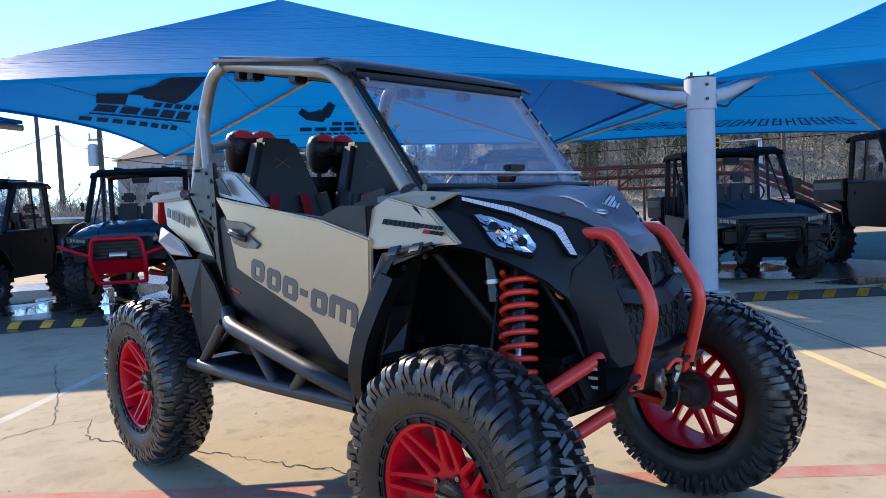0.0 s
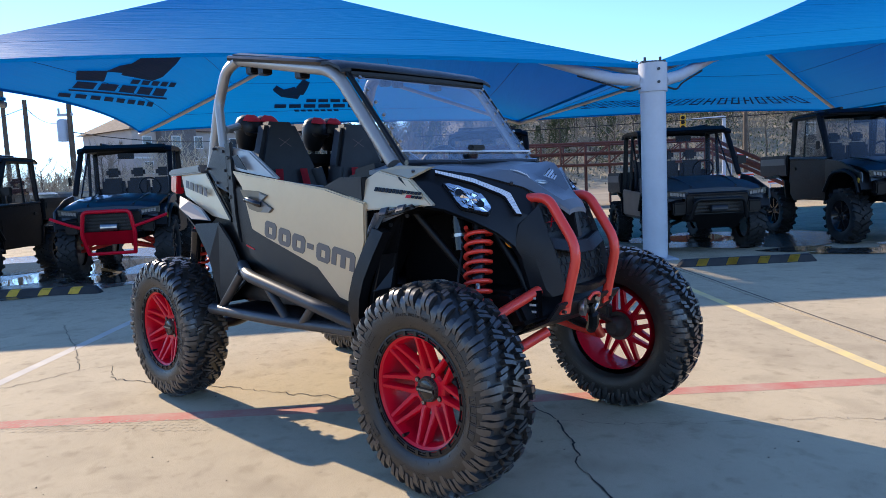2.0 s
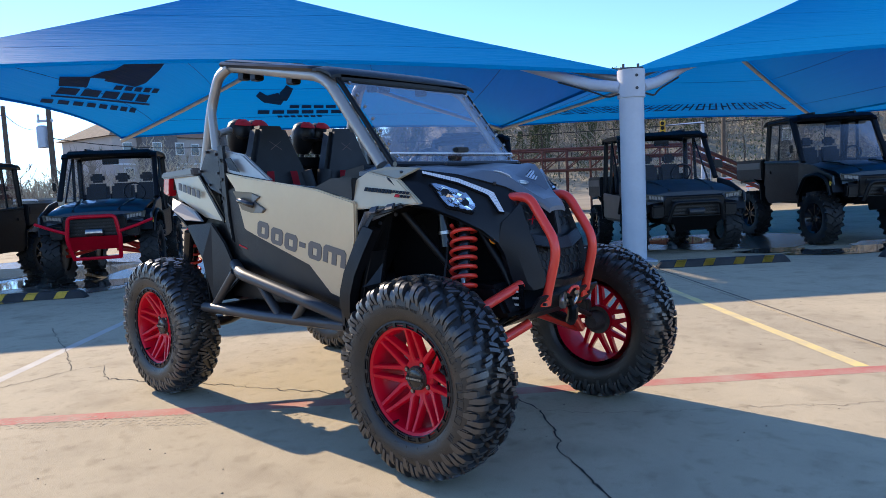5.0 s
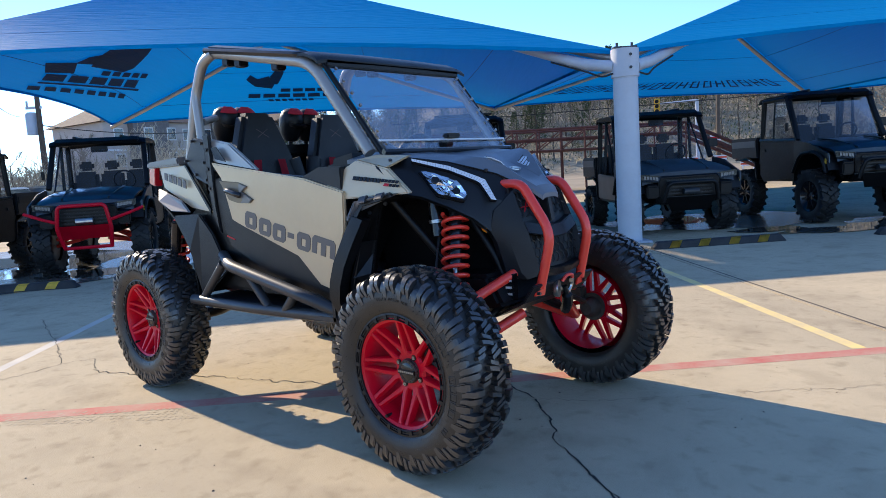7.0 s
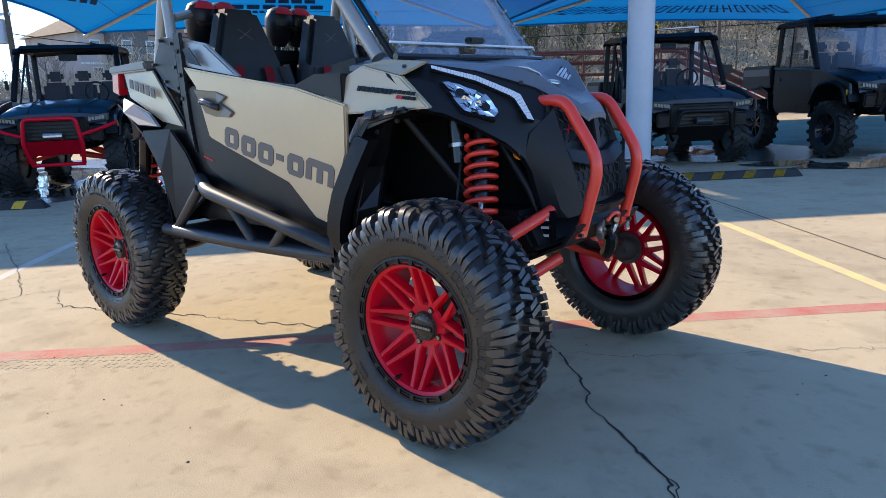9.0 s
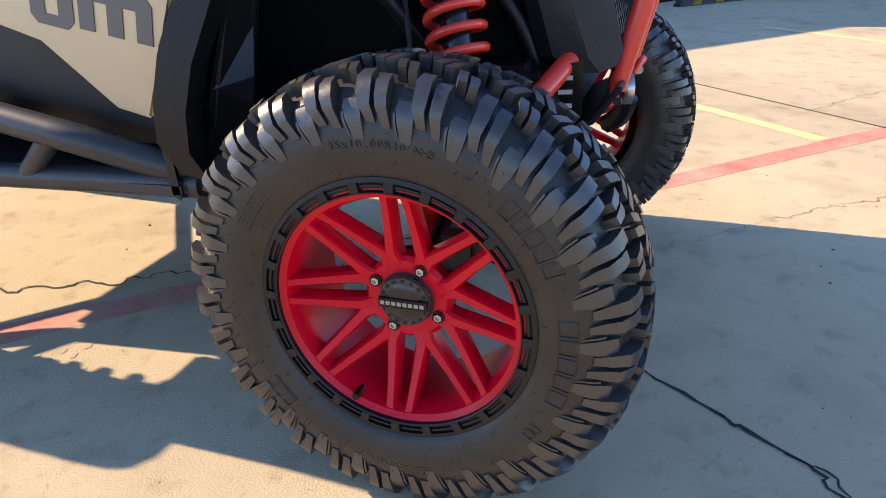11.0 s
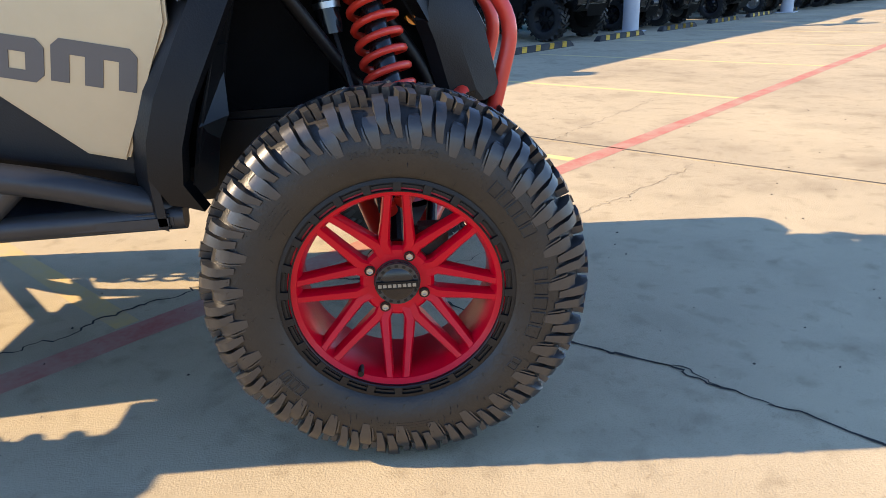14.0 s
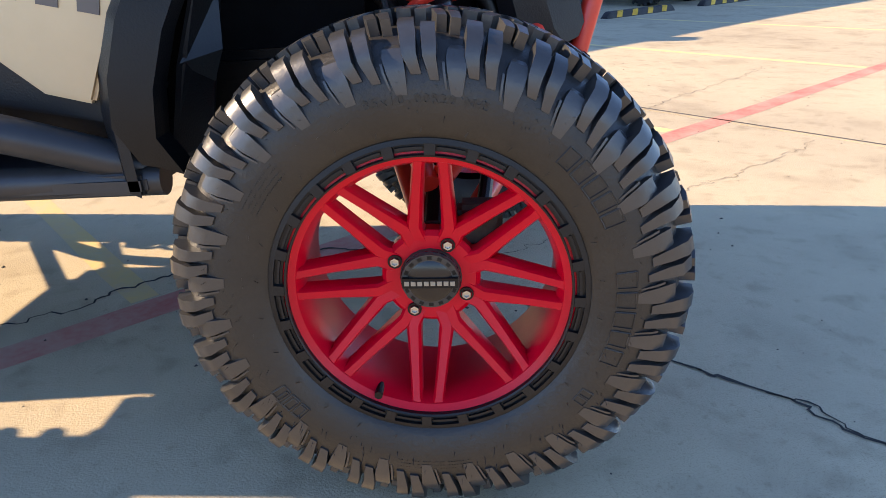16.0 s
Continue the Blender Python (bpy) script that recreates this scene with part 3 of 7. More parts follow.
def canopy_post(s, n, h, lean=0.0):
    p = row(s, n)
    ob = thing("canopy_post", "thick grey painted steel post carrying the shade canopies", "post", pose(p.x, p.y, 0, 0, 0, ROW_TURN), "canopy posts")
    part("shaft", lathe([(0.0, 0.0), (0.178, 0.0), (0.178, h - 0.42), (0.0, h - 0.42)], 32, "z"), "post", ob, smooth=40)
    part("sleeve", lathe([(0.178, h - 0.42), (0.2, h - 0.42), (0.2, h - 0.02), (0.0, h - 0.02)], 32, "z"), "post", ob, smooth=40)
    part("base_plate", box((-0.26, -0.26, 0.001), (0.26, 0.26, 0.03)), "post", ob, bevel=0.006)
    part("cap_plate", box((-0.17, -0.06, h - 0.02), (0.17, 0.06, h + 0.02)), "slider", ob)
    for x in (-0.11, 0.11):
        part("bolt", tube([(x, 0, h), (x, 0, h + 0.075)], 0.020, 8), "slider", ob)
    for sx in (-1, 1):
        part("arm", tube([(sx * 0.15, 0.0, h - 0.26), (sx * 0.5, 0.33, h - 0.16), (sx * 1.5, 1.06, h + 0.30)], [0.085, 0.085, 0.066], 14), "post", ob, smooth=40)
        part("cable", tube(rounded([(sx * 0.19, -0.05, h - 0.36), (sx * 0.34, 0.0, h - 0.40), (sx * 0.52, 0.26, h - 0.27), (sx * 0.95, 0.62, h - 0.06)], 0.12), 0.014, 6), "cable", ob, "black cable")
    for z in (h - 0.3, h - 0.12):
        part("set_bolt", tube([(0.02, -0.19, z), (0.02, -0.215, z)], 0.022, 8), "slider", ob)
    return ob


canopy_post(1.93, 6.22, 2.84)
canopy_post(12.42, 5.45, 3.0)
canopy_post(21.0, 4.75, 3.0)


def printed(parent, cs, sag, frame_uv, shapes, name):
    """Dark shapes on a panel's underside; frame_uv holds the panel's (u, v) at the print's four corners."""
    (u0, v0), (u1, v1), (u2, v2), (u3, v3) = frame_uv

    def spot(x, y):
        u = (u0 * (1 - x) + u1 * x) * (1 - y) + (u3 * (1 - x) + u2 * x) * y
        v = (v0 * (1 - x) + v1 * x) * (1 - y) + (v3 * (1 - x) + v2 * x) * y
        return on_panel(cs, u, v, sag, 0.03)

    for poly in shapes:
        bm = bmesh.new()
        if len(poly) == 4:
            k = max(2, int(abs(poly[1][0] - poly[0][0]) / 0.06) + 1)
            grid = []
            for i in range(k + 1):
                t = i / k
                lo = [poly[0][m] + (poly[1][m] - poly[0][m]) * t for m in (0, 1)]
                hi = [poly[3][m] + (poly[2][m] - poly[3][m]) * t for m in (0, 1)]
                grid.append([bm.verts.new(spot(lo[0] + (hi[0] - lo[0]) * j / 3, lo[1] + (hi[1] - lo[1]) * j / 3)) for j in range(4)])
            for r0, r1 in zip(grid, grid[1:]):
                for j in range(3):
                    bm.faces.new((r0[j], r0[j + 1], r1[j + 1], r1[j]))
        else:
            mx, my = sum(q[0] for q in poly) / len(poly), sum(q[1] for q in poly) / len(poly)
            mid = bm.verts.new(spot(mx, my))
            ring = [bm.verts.new(spot(a[0] + (b[0] - a[0]) * t / 3, a[1] + (b[1] - a[1]) * t / 3)) for a, b in zip(poly, poly[1:] + poly[:1]) for t in range(3)]
            for a, b in zip(ring, ring[1:] + ring[:1]):
                bm.faces.new((a, b, mid))
        part(name, bm, "print", parent, "dark printed shape")


def bars(x0, x1, y0, y1, count, gap=0.25, slant=0.0):
    w = (x1 - x0) / count
    return [[(x0 + w * i, y0), (x0 + w * (i + 1 - gap), y0), (x0 + w * (i + 1 - gap) + slant, y1), (x0 + w * i + slant, y1)] for i in range(count)]


def strokes(x0, x1, count):
    """A line of thin slanted strokes, two uprights and one or two cross bars to a cell."""
    out, w = [], (x1 - x0) / count
    for i in range(count):
        a, b, t = x0 + w * i, x0 + w * (i + 0.66), 0.14 * w
        out += [[(a, 0.0), (a + t, 0.0), (a + t + 0.012, 1.0), (a + 0.012, 1.0)], [(b - t, 0.0), (b, 0.0), (b + 0.012, 1.0), (b - t + 0.012, 1.0)]]
        for y in ((0.0, 0.86) if i % 3 else (0.43,)):
            out.append([(a + t, y), (b - t, y), (b - t + 0.003, y + 0.14), (a + t + 0.003, y + 0.14)])
    return out


# a plain crest over rows of bars stands for each badge, plain bars for the line of words
crest = [[(0.42, 0.56), (0.70, 0.50), (0.80, 0.58), (0.92, 0.80), (1.0, 1.0), (0.72, 0.98), (0.56, 0.86), (0.46, 0.72)], [(0.30, 0.60), (0.44, 0.60), (0.52, 0.78), (0.40, 0.72)]]
words = bars(0.10, 0.88, 0.24, 0.38, 5, 0.18, 0.03) + [[(0.12, 0.40), (0.30, 0.42), (0.32, 0.62), (0.12, 0.58)], [(0.08, 0.17), (0.90, 0.19), (0.90, 0.225), (0.08, 0.205)]] + bars(0.50, 0.98, 0.42, 0.50, 5, 0.25, 0.02) + bars(0.02, 0.78, 0.02, 0.11, 8, 0.3, 0.01)
printed(near_left, LEFT["left_panel"], 0.10, ((0.58, 0.02), (0.06, 0.25), (0.612, 0.60), (0.90, 0.36)), crest + words, "badge")
wings = [[(0.16, 0.52), (0.34, 0.46), (0.40, 0.62), (0.34, 0.80), (0.20, 0.72), (0.10, 0.82), (0.06, 0.70)], [(0.34, 0.60), (0.42, 0.58), (0.56, 0.92), (0.48, 1.0), (0.36, 0.80)]]
printed(near_left, LEFT["back_panel"], 0.06, ((0.688, 0.20), (0.388, 0.18), (0.30, 0.66), (0.80, 0.70)), wings + bars(0.42, 0.95, 0.36, 0.46, 4, 0.2, 0.02) + bars(0.05, 1.0, 0.18, 0.30, 6, 0.2, 0.02) + bars(0.25, 0.75, 0.05, 0.12, 7, 0.3), "badge")
printed(near_right, RIGHT["back_panel"], 0.06, ((0.975, 0.17), (0.05, 0.15), (0.10, 0.29), (0.94, 0.29)), strokes(0.0, 1.0, 17), "website_bar")

# ---- tyres and wheels of the buggy ----
def tyre_profile(R, half, rim):
    """Points (radius, offset) from the crown over the shoulder down to the bead."""
    return [(R, 0.0), (R - 0.002, half * 0.4), (R - 0.009, half * 0.70), (R - 0.024, half * 0.89), (R - 0.048, half * 0.995), (R - 0.08, half * 1.055), (R - 0.115, half * 1.05), (rim + 0.012, half * 0.97), (rim + 0.001, half * 0.93), (rim - 0.012, half * 0.80)]


def along(profile, q):
    d = 0.0
    for a, b in zip(profile, profile[1:]):
        step = math.dist(a, b)
        if d + step >= q or b is profile[-1]:
            t = (q - d) / step
            nr, ny = (b[1] - a[1]) / step, -(b[0] - a[0]) / step
            return a[0] + (b[0] - a[0]) * t, a[1] + (b[1] - a[1]) * t, nr, ny
        d += step


def add_lug(bm, prof, side, qs, angle, width, height):
    """A tread block that follows the tyre from q to q; angle, width (radians) and height per station."""
    tops, feet = [], []
    for i, q in enumerate(qs):
        r, y, nr, ny = along(prof, abs(q))
        sg = side * (1 if q >= 0 else -1)
        for lst, h, shrink in ((feet, -0.004, 1.0), (tops, height[i], 0.88)):
            rr, yy = r + nr * h, (y + ny * h) * sg
            ring = []
            for e in (-1, 1):
                a = angle[i] + e * width[i] * shrink
                ring.append(bm.verts.new((rr * math.sin(a), yy, rr * math.cos(a))))
            lst.append(ring)
    for i in range(len(qs) - 1):
        t0, t1, f0, f1 = tops[i], tops[i + 1], feet[i], feet[i + 1]
        for quad in ((t0[0], t0[1], t1[1], t1[0]), (f0[0], t0[0], t1[0], f1[0]), (t0[1], f0[1], f1[1], t1[1])):
            bm.faces.new(quad)
    bm.faces.new((feet[0][0], feet[0][1], tops[0][1], tops[0][0]))
    bm.faces.new((feet[-1][1], feet[-1][0], tops[-1][0], tops[-1][1]))


def tread(R, half, rim, pitches):
    prof = tyre_profile(R, half, rim)
    bm = bmesh.new()
    st = 2 * math.pi / pitches
    rnd = random.Random(4)
    for k in range(pitches):
        for side in (-1, 1):
            a = st * (k + (0.5 if side > 0 else 0.0)) + 0.02 * st * rnd.gauss(0, 1)
            # tall shoulder blocks, two to a pitch with a crooked groove between, the second set further in
            add_lug(bm, prof, side, [0.076, 0.096, 0.114, 0.132, 0.156], [a - 0.17 * st, a - 0.16 * st, a - 0.13 * st, a - 0.12 * st, a - 0.02 * st], [0.125 * st, 0.138 * st, 0.138 * st, 0.13 * st, 0.10 * st], [0.022, 0.027, 0.025, 0.018, 0.003])
            add_lug(bm, prof, side, [0.088, 0.104, 0.118, 0.136, 0.164], [a + 0.15 * st, a + 0.16 * st, a + 0.19 * st, a + 0.20 * st, a + 0.30 * st], [0.115 * st, 0.125 * st, 0.125 * st, 0.12 * st, 0.09 * st], [0.019, 0.024, 0.022, 0.016, 0.003])
            # broad low scooped ramp in the gap, and a thin rib beside it
            add_lug(bm, prof, side, [0.110, 0.120, 0.134, 0.152, 0.184], [a + 0.62 * st, a + 0.62 * st, a + 0.63 * st, a + 0.66 * st, a + 0.72 * st], [0.11 * st, 0.16 * st, 0.19 * st, 0.18 * st, 0.12 * st], [0.001, 0.009, 0.011, 0.008, 0.001])
            add_lug(bm, prof, side, [0.140, 0.152, 0.176], [a + 0.43 * st, a + 0.45 * st, a + 0.52 * st], [0.025 * st, 0.025 * st, 0.02 * st], [0.007, 0.007, 0.001])
            # chunky inner block, cut by a narrow slot
            for e in (-1, 1):
                c = a + (0.40 + e * 0.105) * st
                add_lug(bm, prof, side, [0.044 + 0.006 * e, 0.060, 0.080 + 0.005 * e], [c - 0.05 * st, c, c + 0.05 * st], [0.085 * st, 0.09 * st, 0.08 * st], [0.025, 0.027, 0.025])
            # crown block that reaches over the middle
            for e in (-1, 1):
                c = a + (-0.02 + e * 0.115) * st
                add_lug(bm, prof, side, [-0.012, 0.010, 0.036 + 0.006 * e], [c + 0.10 * st, c, c - 0.09 * st], [0.085 * st, 0.095 * st, 0.09 * st], [0.025, 0.026, 0.025])
    # moulding hairs
    for k in range(260):
        q, a, side = 0.115 + 0.1 * random.random(), random.random() * 2 * math.pi, 1
        r, y, nr, ny = along(prof, q)
        for sg in (-1, 1):
            p0 = Vector((r * math.sin(a), y * sg, r * math.cos(a)))
            d = Vector((nr * math.sin(a), ny * sg, nr * math.cos(a)))
            e = Vector((math.cos(a), 0, -math.sin(a)))
            p1 = p0 + d * (0.010 + 0.012 * random.random()) + e * 0.005 * (random.random() - 0.5)
            bm.faces.new([bm.verts.new(v) for v in (p0 - e * 0.0008, p0 + e * 0.0008, p1)])
    return bm


def flat_text(body, size, mat, parent, m, name, extrude=0.001):
    cu = bpy.data.curves.new(name, "FONT")
    cu.body, cu.size, cu.extrude, cu.align_x, cu.align_y = body, size, extrude, "CENTER", "CENTER"
    ob = bpy.data.objects.new(name, cu)
    me = bpy.data.meshes.new_from_object(ob)
    bpy.data.objects.remove(ob)
    me.materials.append(M[mat])
    o = new(name, me)
    o.parent = parent
    o.matrix_local = m
    return o


def arc_bar(bm, r0, r1, a0, a1, y0, y1, steps=4):
    """A bar bent round the wheel axis, from angle a0 to a1."""
    rings = []
    for k in range(steps + 1):
        a = a0 + (a1 - a0) * k / steps
        rings.append([bm.verts.new((r * math.sin(a), y, r * math.cos(a))) for r, y in ((r0, y0), (r1, y0), (r1, y1), (r0, y1))])
    for p, q in zip(rings, rings[1:]):
        for i in range(4):
            bm.faces.new((p[i], p[(i + 1) % 4], q[(i + 1) % 4], q[i]))
    bm.faces.new(rings[0]), bm.faces.new(rings[-1][::-1])


TYRE_R, TYRE_HALF, RIM_R = 0.418, 0.126, 0.266


def buggy_wheel(parent, x, y, out, spin, with_hub=True):
    """out: +1 or -1, the side on which the rim's face looks. The wheel is built looking along -y and turned."""
    wheel = new("wheel")
    wheel.parent = parent
    wheel.matrix_local = pose(x, y, 0.44, 0, 0, 0 if out < 0 else 180)
    tyre = part("tyre", lathe([(r, o) for r, o in tyre_profile(TYRE_R, TYRE_HALF, RIM_R)[::-1]] + [(r, -o) for r, o in tyre_profile(TYRE_R, TYRE_HALF, RIM_R)[1:]], 96), "tyre_wall", wheel, "black mud tyre with tall tread blocks", smooth=50)
    tagged(part("tread", TREAD.copy(), "tyre", tyre, "black rubber tread blocks", smooth=38), kind="stuff")
    f = -TYRE_HALF * 0.93 + 0.012       # plane of the rim's lip
    g = f + 0.068       # plane of the hub, set back in the dished rim
    rim = part("rim", lathe([(0.228, 0.105), (0.220, 0.06), (0.214, -0.03), (0.214, f + 0.03), (0.223, f + 0.006), (0.236, f - 0.002), (0.257, f + 0.002), (0.257, f + 0.02), (0.232, f + 0.03), (0.228, 0.0)], 96, closed=True), "red", wheel, "red powder-coated alloy rim", smooth=35)
    # split spokes: eight stems, each forking into two, rising from the hub to the lip
    bm = bmesh.new()
    for k in range(8):
        c = spin + math.pi / 4 * k + math.pi / 8
        for e in (-1, 1):
            # straight bar from the fork near the hub out to the lip
            ai, ao = c + e * 0.085, c + e * (math.pi / 8 - 0.083)
            p0 = Vector((0.098 * math.sin(ai), 0, 0.098 * math.cos(ai)))
            p1 = Vector((0.230 * math.sin(ao), 0, 0.230 * math.cos(ao)))
            run = (p1 - p0).normalized()
            tan = Vector((run.z, 0, -run.x))
            root = Vector((0.055 * math.sin(c + e * 0.13), 0, 0.055 * math.cos(c + e * 0.13)))
            st = []
            for ctr, w, top, deep in ((root, 0.0150, g - 0.002, 0.030), (p0, 0.0115, g - 0.012, 0.036), (p0.lerp(p1, 0.5), 0.0090, g * 0.42 + f * 0.58 + 0.004, 0.036), (p0.lerp(p1, 0.88), 0.0084, f + 0.012, 0.036), (p1, 0.0112, f + 0.005, 0.034)):
                st.append([bm.verts.new(ctr + tan * w * q + Vector((0, h, 0))) for q, h in ((-1.25, top + deep), (-1.15, top + 0.007), (-0.72, top), (0.72, top), (1.15, top + 0.007), (1.25, top + deep))])
            for p, q in zip(st, st[1:]):
                for i in range(6):
                    bm.faces.new((p[i], p[(i + 1) % 6], q[(i + 1) % 6], q[i]))
            bm.faces.new(st[0]), bm.faces.new(st[-1][::-1])
    part("spoke_star", bm, "red", rim, smooth=30)
    part("hub_face", lathe([(0.0, g - 0.004), (0.05, g - 0.004), (0.078, g - 0.006), (0.086, g + 0.002), (0.084, g + 0.035), (0.0, g + 0.035)], 48), "red", rim, smooth=35)
    # clamp ring: dark floor, two raised edges, broad ribs and a low bar in each pocket; a red line shows inside
    bm = bmesh.new()
    add_lathe(bm, [(0.2425, f - 0.004), (0.257, f - 0.005), (0.257, f + 0.002), (0.2425, f + 0.002)], 96, closed=True)
    add_lathe(bm, [(0.2555, f - 0.012), (0.264, f - 0.010), (0.269, f + 0.004), (0.2555, f + 0.002)], 96, closed=True)
    add_lathe(bm, [(0.2345, f - 0.010), (0.2375, f - 0.012), (0.2385, f - 0.010), (0.2385, f + 0.0), (0.2345, f + 0.0)], 96, closed=True)
    for k in range(24):
        a = spin + 2 * math.pi * k / 24
        arc_bar(bm, 0.2380, 0.2560, a - 0.034, a + 0.034, f - 0.0125, f + 0.001, 2)
        arc_bar(bm, 0.2465, 0.2505, a + 0.046, a + 2 * math.pi / 24 - 0.046, f - 0.009, f + 0.001, 3)
    part("clamp_ring", bm, "charcoal", rim, "black clamp ring with slots", smooth=35)
    f_lip, f = f, g - 0.005
    cap = part("centre_cap", lathe([(0.0, f - 0.022), (0.030, f - 0.022), (0.038, f - 0.018), (0.046, f - 0.016), (0.052, f - 0.010), (0.053, f + 0.01), (0.0, f + 0.01)], 48), "gloss_black", rim, "black centre cap with a pale bar", smooth=35)
    bm = bmesh.new()
    add_box(bm, (-0.048, f - 0.026, -0.009), (0.048, f - 0.016, 0.009))
    part("cap_bar", bm, "black", cap)
    for i in range(8):
        x0 = -0.044 + 0.0112 * i
        part("mark", box((x0, f - 0.0272, -0.004), (x0 + 0.008, f - 0.0255, 0.004)), "cap_mark", cap, "dull gold block")
    for k in range(16):
        a = 2 * math.pi * k / 16
        part("cap_tooth", box((-0.004, f - 0.0185, 0.041), (0.004, f - 0.013, 0.047), Matrix.Rotation(a, 4, "Y")), "black", cap)
    for k in range(4):
        a = spin + 0.42 + math.pi / 2 * k
        ctr = Vector((0.0685 * math.sin(a), 0, 0.0685 * math.cos(a)))
        bm = bmesh.new()
        add_lathe(bm, [(0.0, f - 0.004), (0.005, f - 0.004), (0.0055, f - 0.008), (0.008, f - 0.008), (0.009, f - 0.002), (0.009, f + 0.004)], 6)
        bmesh.ops.translate(bm, verts=bm.verts, vec=ctr)
        part("lug_nut", bm, "steel", rim, "chromed lug nut")
        bm = bmesh.new()
        add_lathe(bm, [(0.0095, f - 0.0045), (0.0125, f - 0.0045), (0.0125, f + 0.004)], 16)
        bmesh.ops.translate(bm, verts=bm.verts, vec=ctr)
        part("nut_seat", bm, "black", rim)
    f = f_lip
    a = spin + radians(203)
    ctr = Vector((0.221 * math.sin(a), 0, 0.221 * math.cos(a)))
    part("valve", tube([ctr + Vector((0, f + 0.03, 0)), ctr + Vector((0, f - 0.004, 0))], 0.0075, 10), "black", rim, "black rubber valve stem")
    if with_hub:
        part("brake_disc", lathe([(0.04, 0.02), (0.080, 0.02), (0.080, 0.026), (0.04, 0.026)], 40, closed=True), "cast", wheel, "brown brake disc")
        part("knuckle", lathe([(0.0, -0.06), (0.05, -0.06), (0.062, -0.01), (0.055, 0.07), (0.035, 0.10), (0.0, 0.10)], 20), "cast", wheel, smooth=40)
        part("caliper", box((0.045, -0.005, 0.04), (0.125, 0.055, 0.115)), "cast", wheel, bevel=0.01)
    # raised marks on the sidewall
    def on_wall(r, a, lift=0.0):
        yy = -(TYRE_HALF * (1.05 - abs(r - 0.325) * 0.25) + lift)
        return Vector((r * math.sin(a), yy, r * math.cos(a)))
    bm = bmesh.new()
    for a0, a1, cnt, r0, r1 in ((0.72, 1.18, 5, 0.302, 0.334), (1.42, 1.98, 5, 0.302, 0.334), (3.95, 4.12, 3, 0.306, 0.332), (-2.35, -2.12, 3, 0.302, 0.330), (2.15, 2.25, 2, 0.306, 0.328)):
        w = (a1 - a0) / cnt
        for i in range(cnt):
            b0, b1 = a0 + w * i, a0 + w * (i + 0.78)
            outer = [(r0, b0), (r1, b0), (r1, b1), (r0, b1)]
            for (ra, aa), (rb, ab) in zip(outer, outer[1:] + outer[:1]):
                pts = [on_wall(ra + (rb - ra) * t / 3, aa + (ab - aa) * t / 3, 0.0012) for t in range(4)]
                add_tube(bm, pts, 0.0016, 5)
    for a0, a1, rs in ((-1.05, -0.75, (0.30, 0.308, 0.316, 0.324)), (2.95, 3.35, (0.325, 0.332, 0.339))):
        for r in rs:
            k = 26
            for i in range(k):
                b = a0 + (a1 - a0) * i / k
                if random.random() < 0.8:
                    add_tube(bm, [on_wall(r, b, 0.0006), on_wall(r, b + (a1 - a0) / k * 0.6, 0.0006)], 0.0011, 4)
    for k in range(26):
        a = 2 * math.pi * k / 26
        add_tube(bm, [on_wall(0.275, a, -0.0), on_wall(0.283, a + 0.01, 0.0)], 0.0011, 4)
    tagged(part("sidewall_relief", bm, "tyre_wall", tyre, "raised moulded marks"), kind="stuff")
    txt = "35x10.00R20 NHS"
    for i, ch in enumerate(txt):
        if ch == " ":
            continue
        a = radians(2) + (i - (len(txt) - 1) / 2) * 0.0385
        p = on_wall(0.325, a, 0.001)
        flat_text(ch, 0.019, "tyre_wall", tyre, Matrix.Translation(p) @ Matrix.Rotation(a, 4, "Y") @ pose(0, 0, 0, 90, 0, 0), "size_mark", 0.0012)
    return wheel


TREAD = tread(TYRE_R, TYRE_HALF, RIM_R, 27)

# ---- the buggy: x forward, its middle line at y = CY ----
CY = -0.08
buggy = thing("side_by_side_buggy", "tan and black off-road buggy with grey cage, red-rimmed mud tyres", "off-road buggy")
for x, off, out, spin in ((1.15, 0.690, -1, 0.05), (-1.15, 0.690, -1, 0.35), (1.205, 0.750, 1, 0.2), (-1.15, 0.735, 1, 0.6)):
    buggy_wheel(buggy, x, CY + out * off, out, spin)


def both(name, make, mat, label="", smooth=None, bevel=0.0, parent=None):
    """The same part on the buggy's two sides; make(y) is given a function from the offset to y."""
    made = []
    for sg in (-1, 1):
        made.append(part(name, make(lambda o, sg=sg: CY + sg * o), mat, parent or buggy, label, smooth, bevel))
    return made


def skin(points, thick=0.012):
    """A side plate through points (x, offset, z)."""
    return lambda y: slab([(a, y(o), b) for a, o, b in points], thick, (0, (y(0) - y(1)) * thick, 0))


def pipe(points, r, sides=12, bend=0.06):
    return lambda y: tube(rounded([(a, y(o), b) for a, o, b in points], bend), r, sides)


# frame, tub and floor
part("chassis", prism_xz([(-1.25, 0.62), (-0.7, 0.55), (0.7, 0.55), (1.38, 0.66), (1.30, 0.80), (0.6, 0.78), (-0.3, 0.78), (-1.2, 0.95)], CY - 0.36, CY + 0.36), "black", buggy, "black underbody", bevel=0.02)
part("skid_plate", sheet([[(x, CY + o, z) for o in (-0.26, 0.26)] for x, z in ((1.02, 0.545), (1.25, 0.58), (1.42, 0.66), (1.48, 0.74))], 0.012), "charcoal", buggy, bevel=0.003)
part("floor_tub", box((-0.55, CY - 0.60, 0.66), (0.62, CY + 0.60, 0.76)), "black", buggy, bevel=0.02)
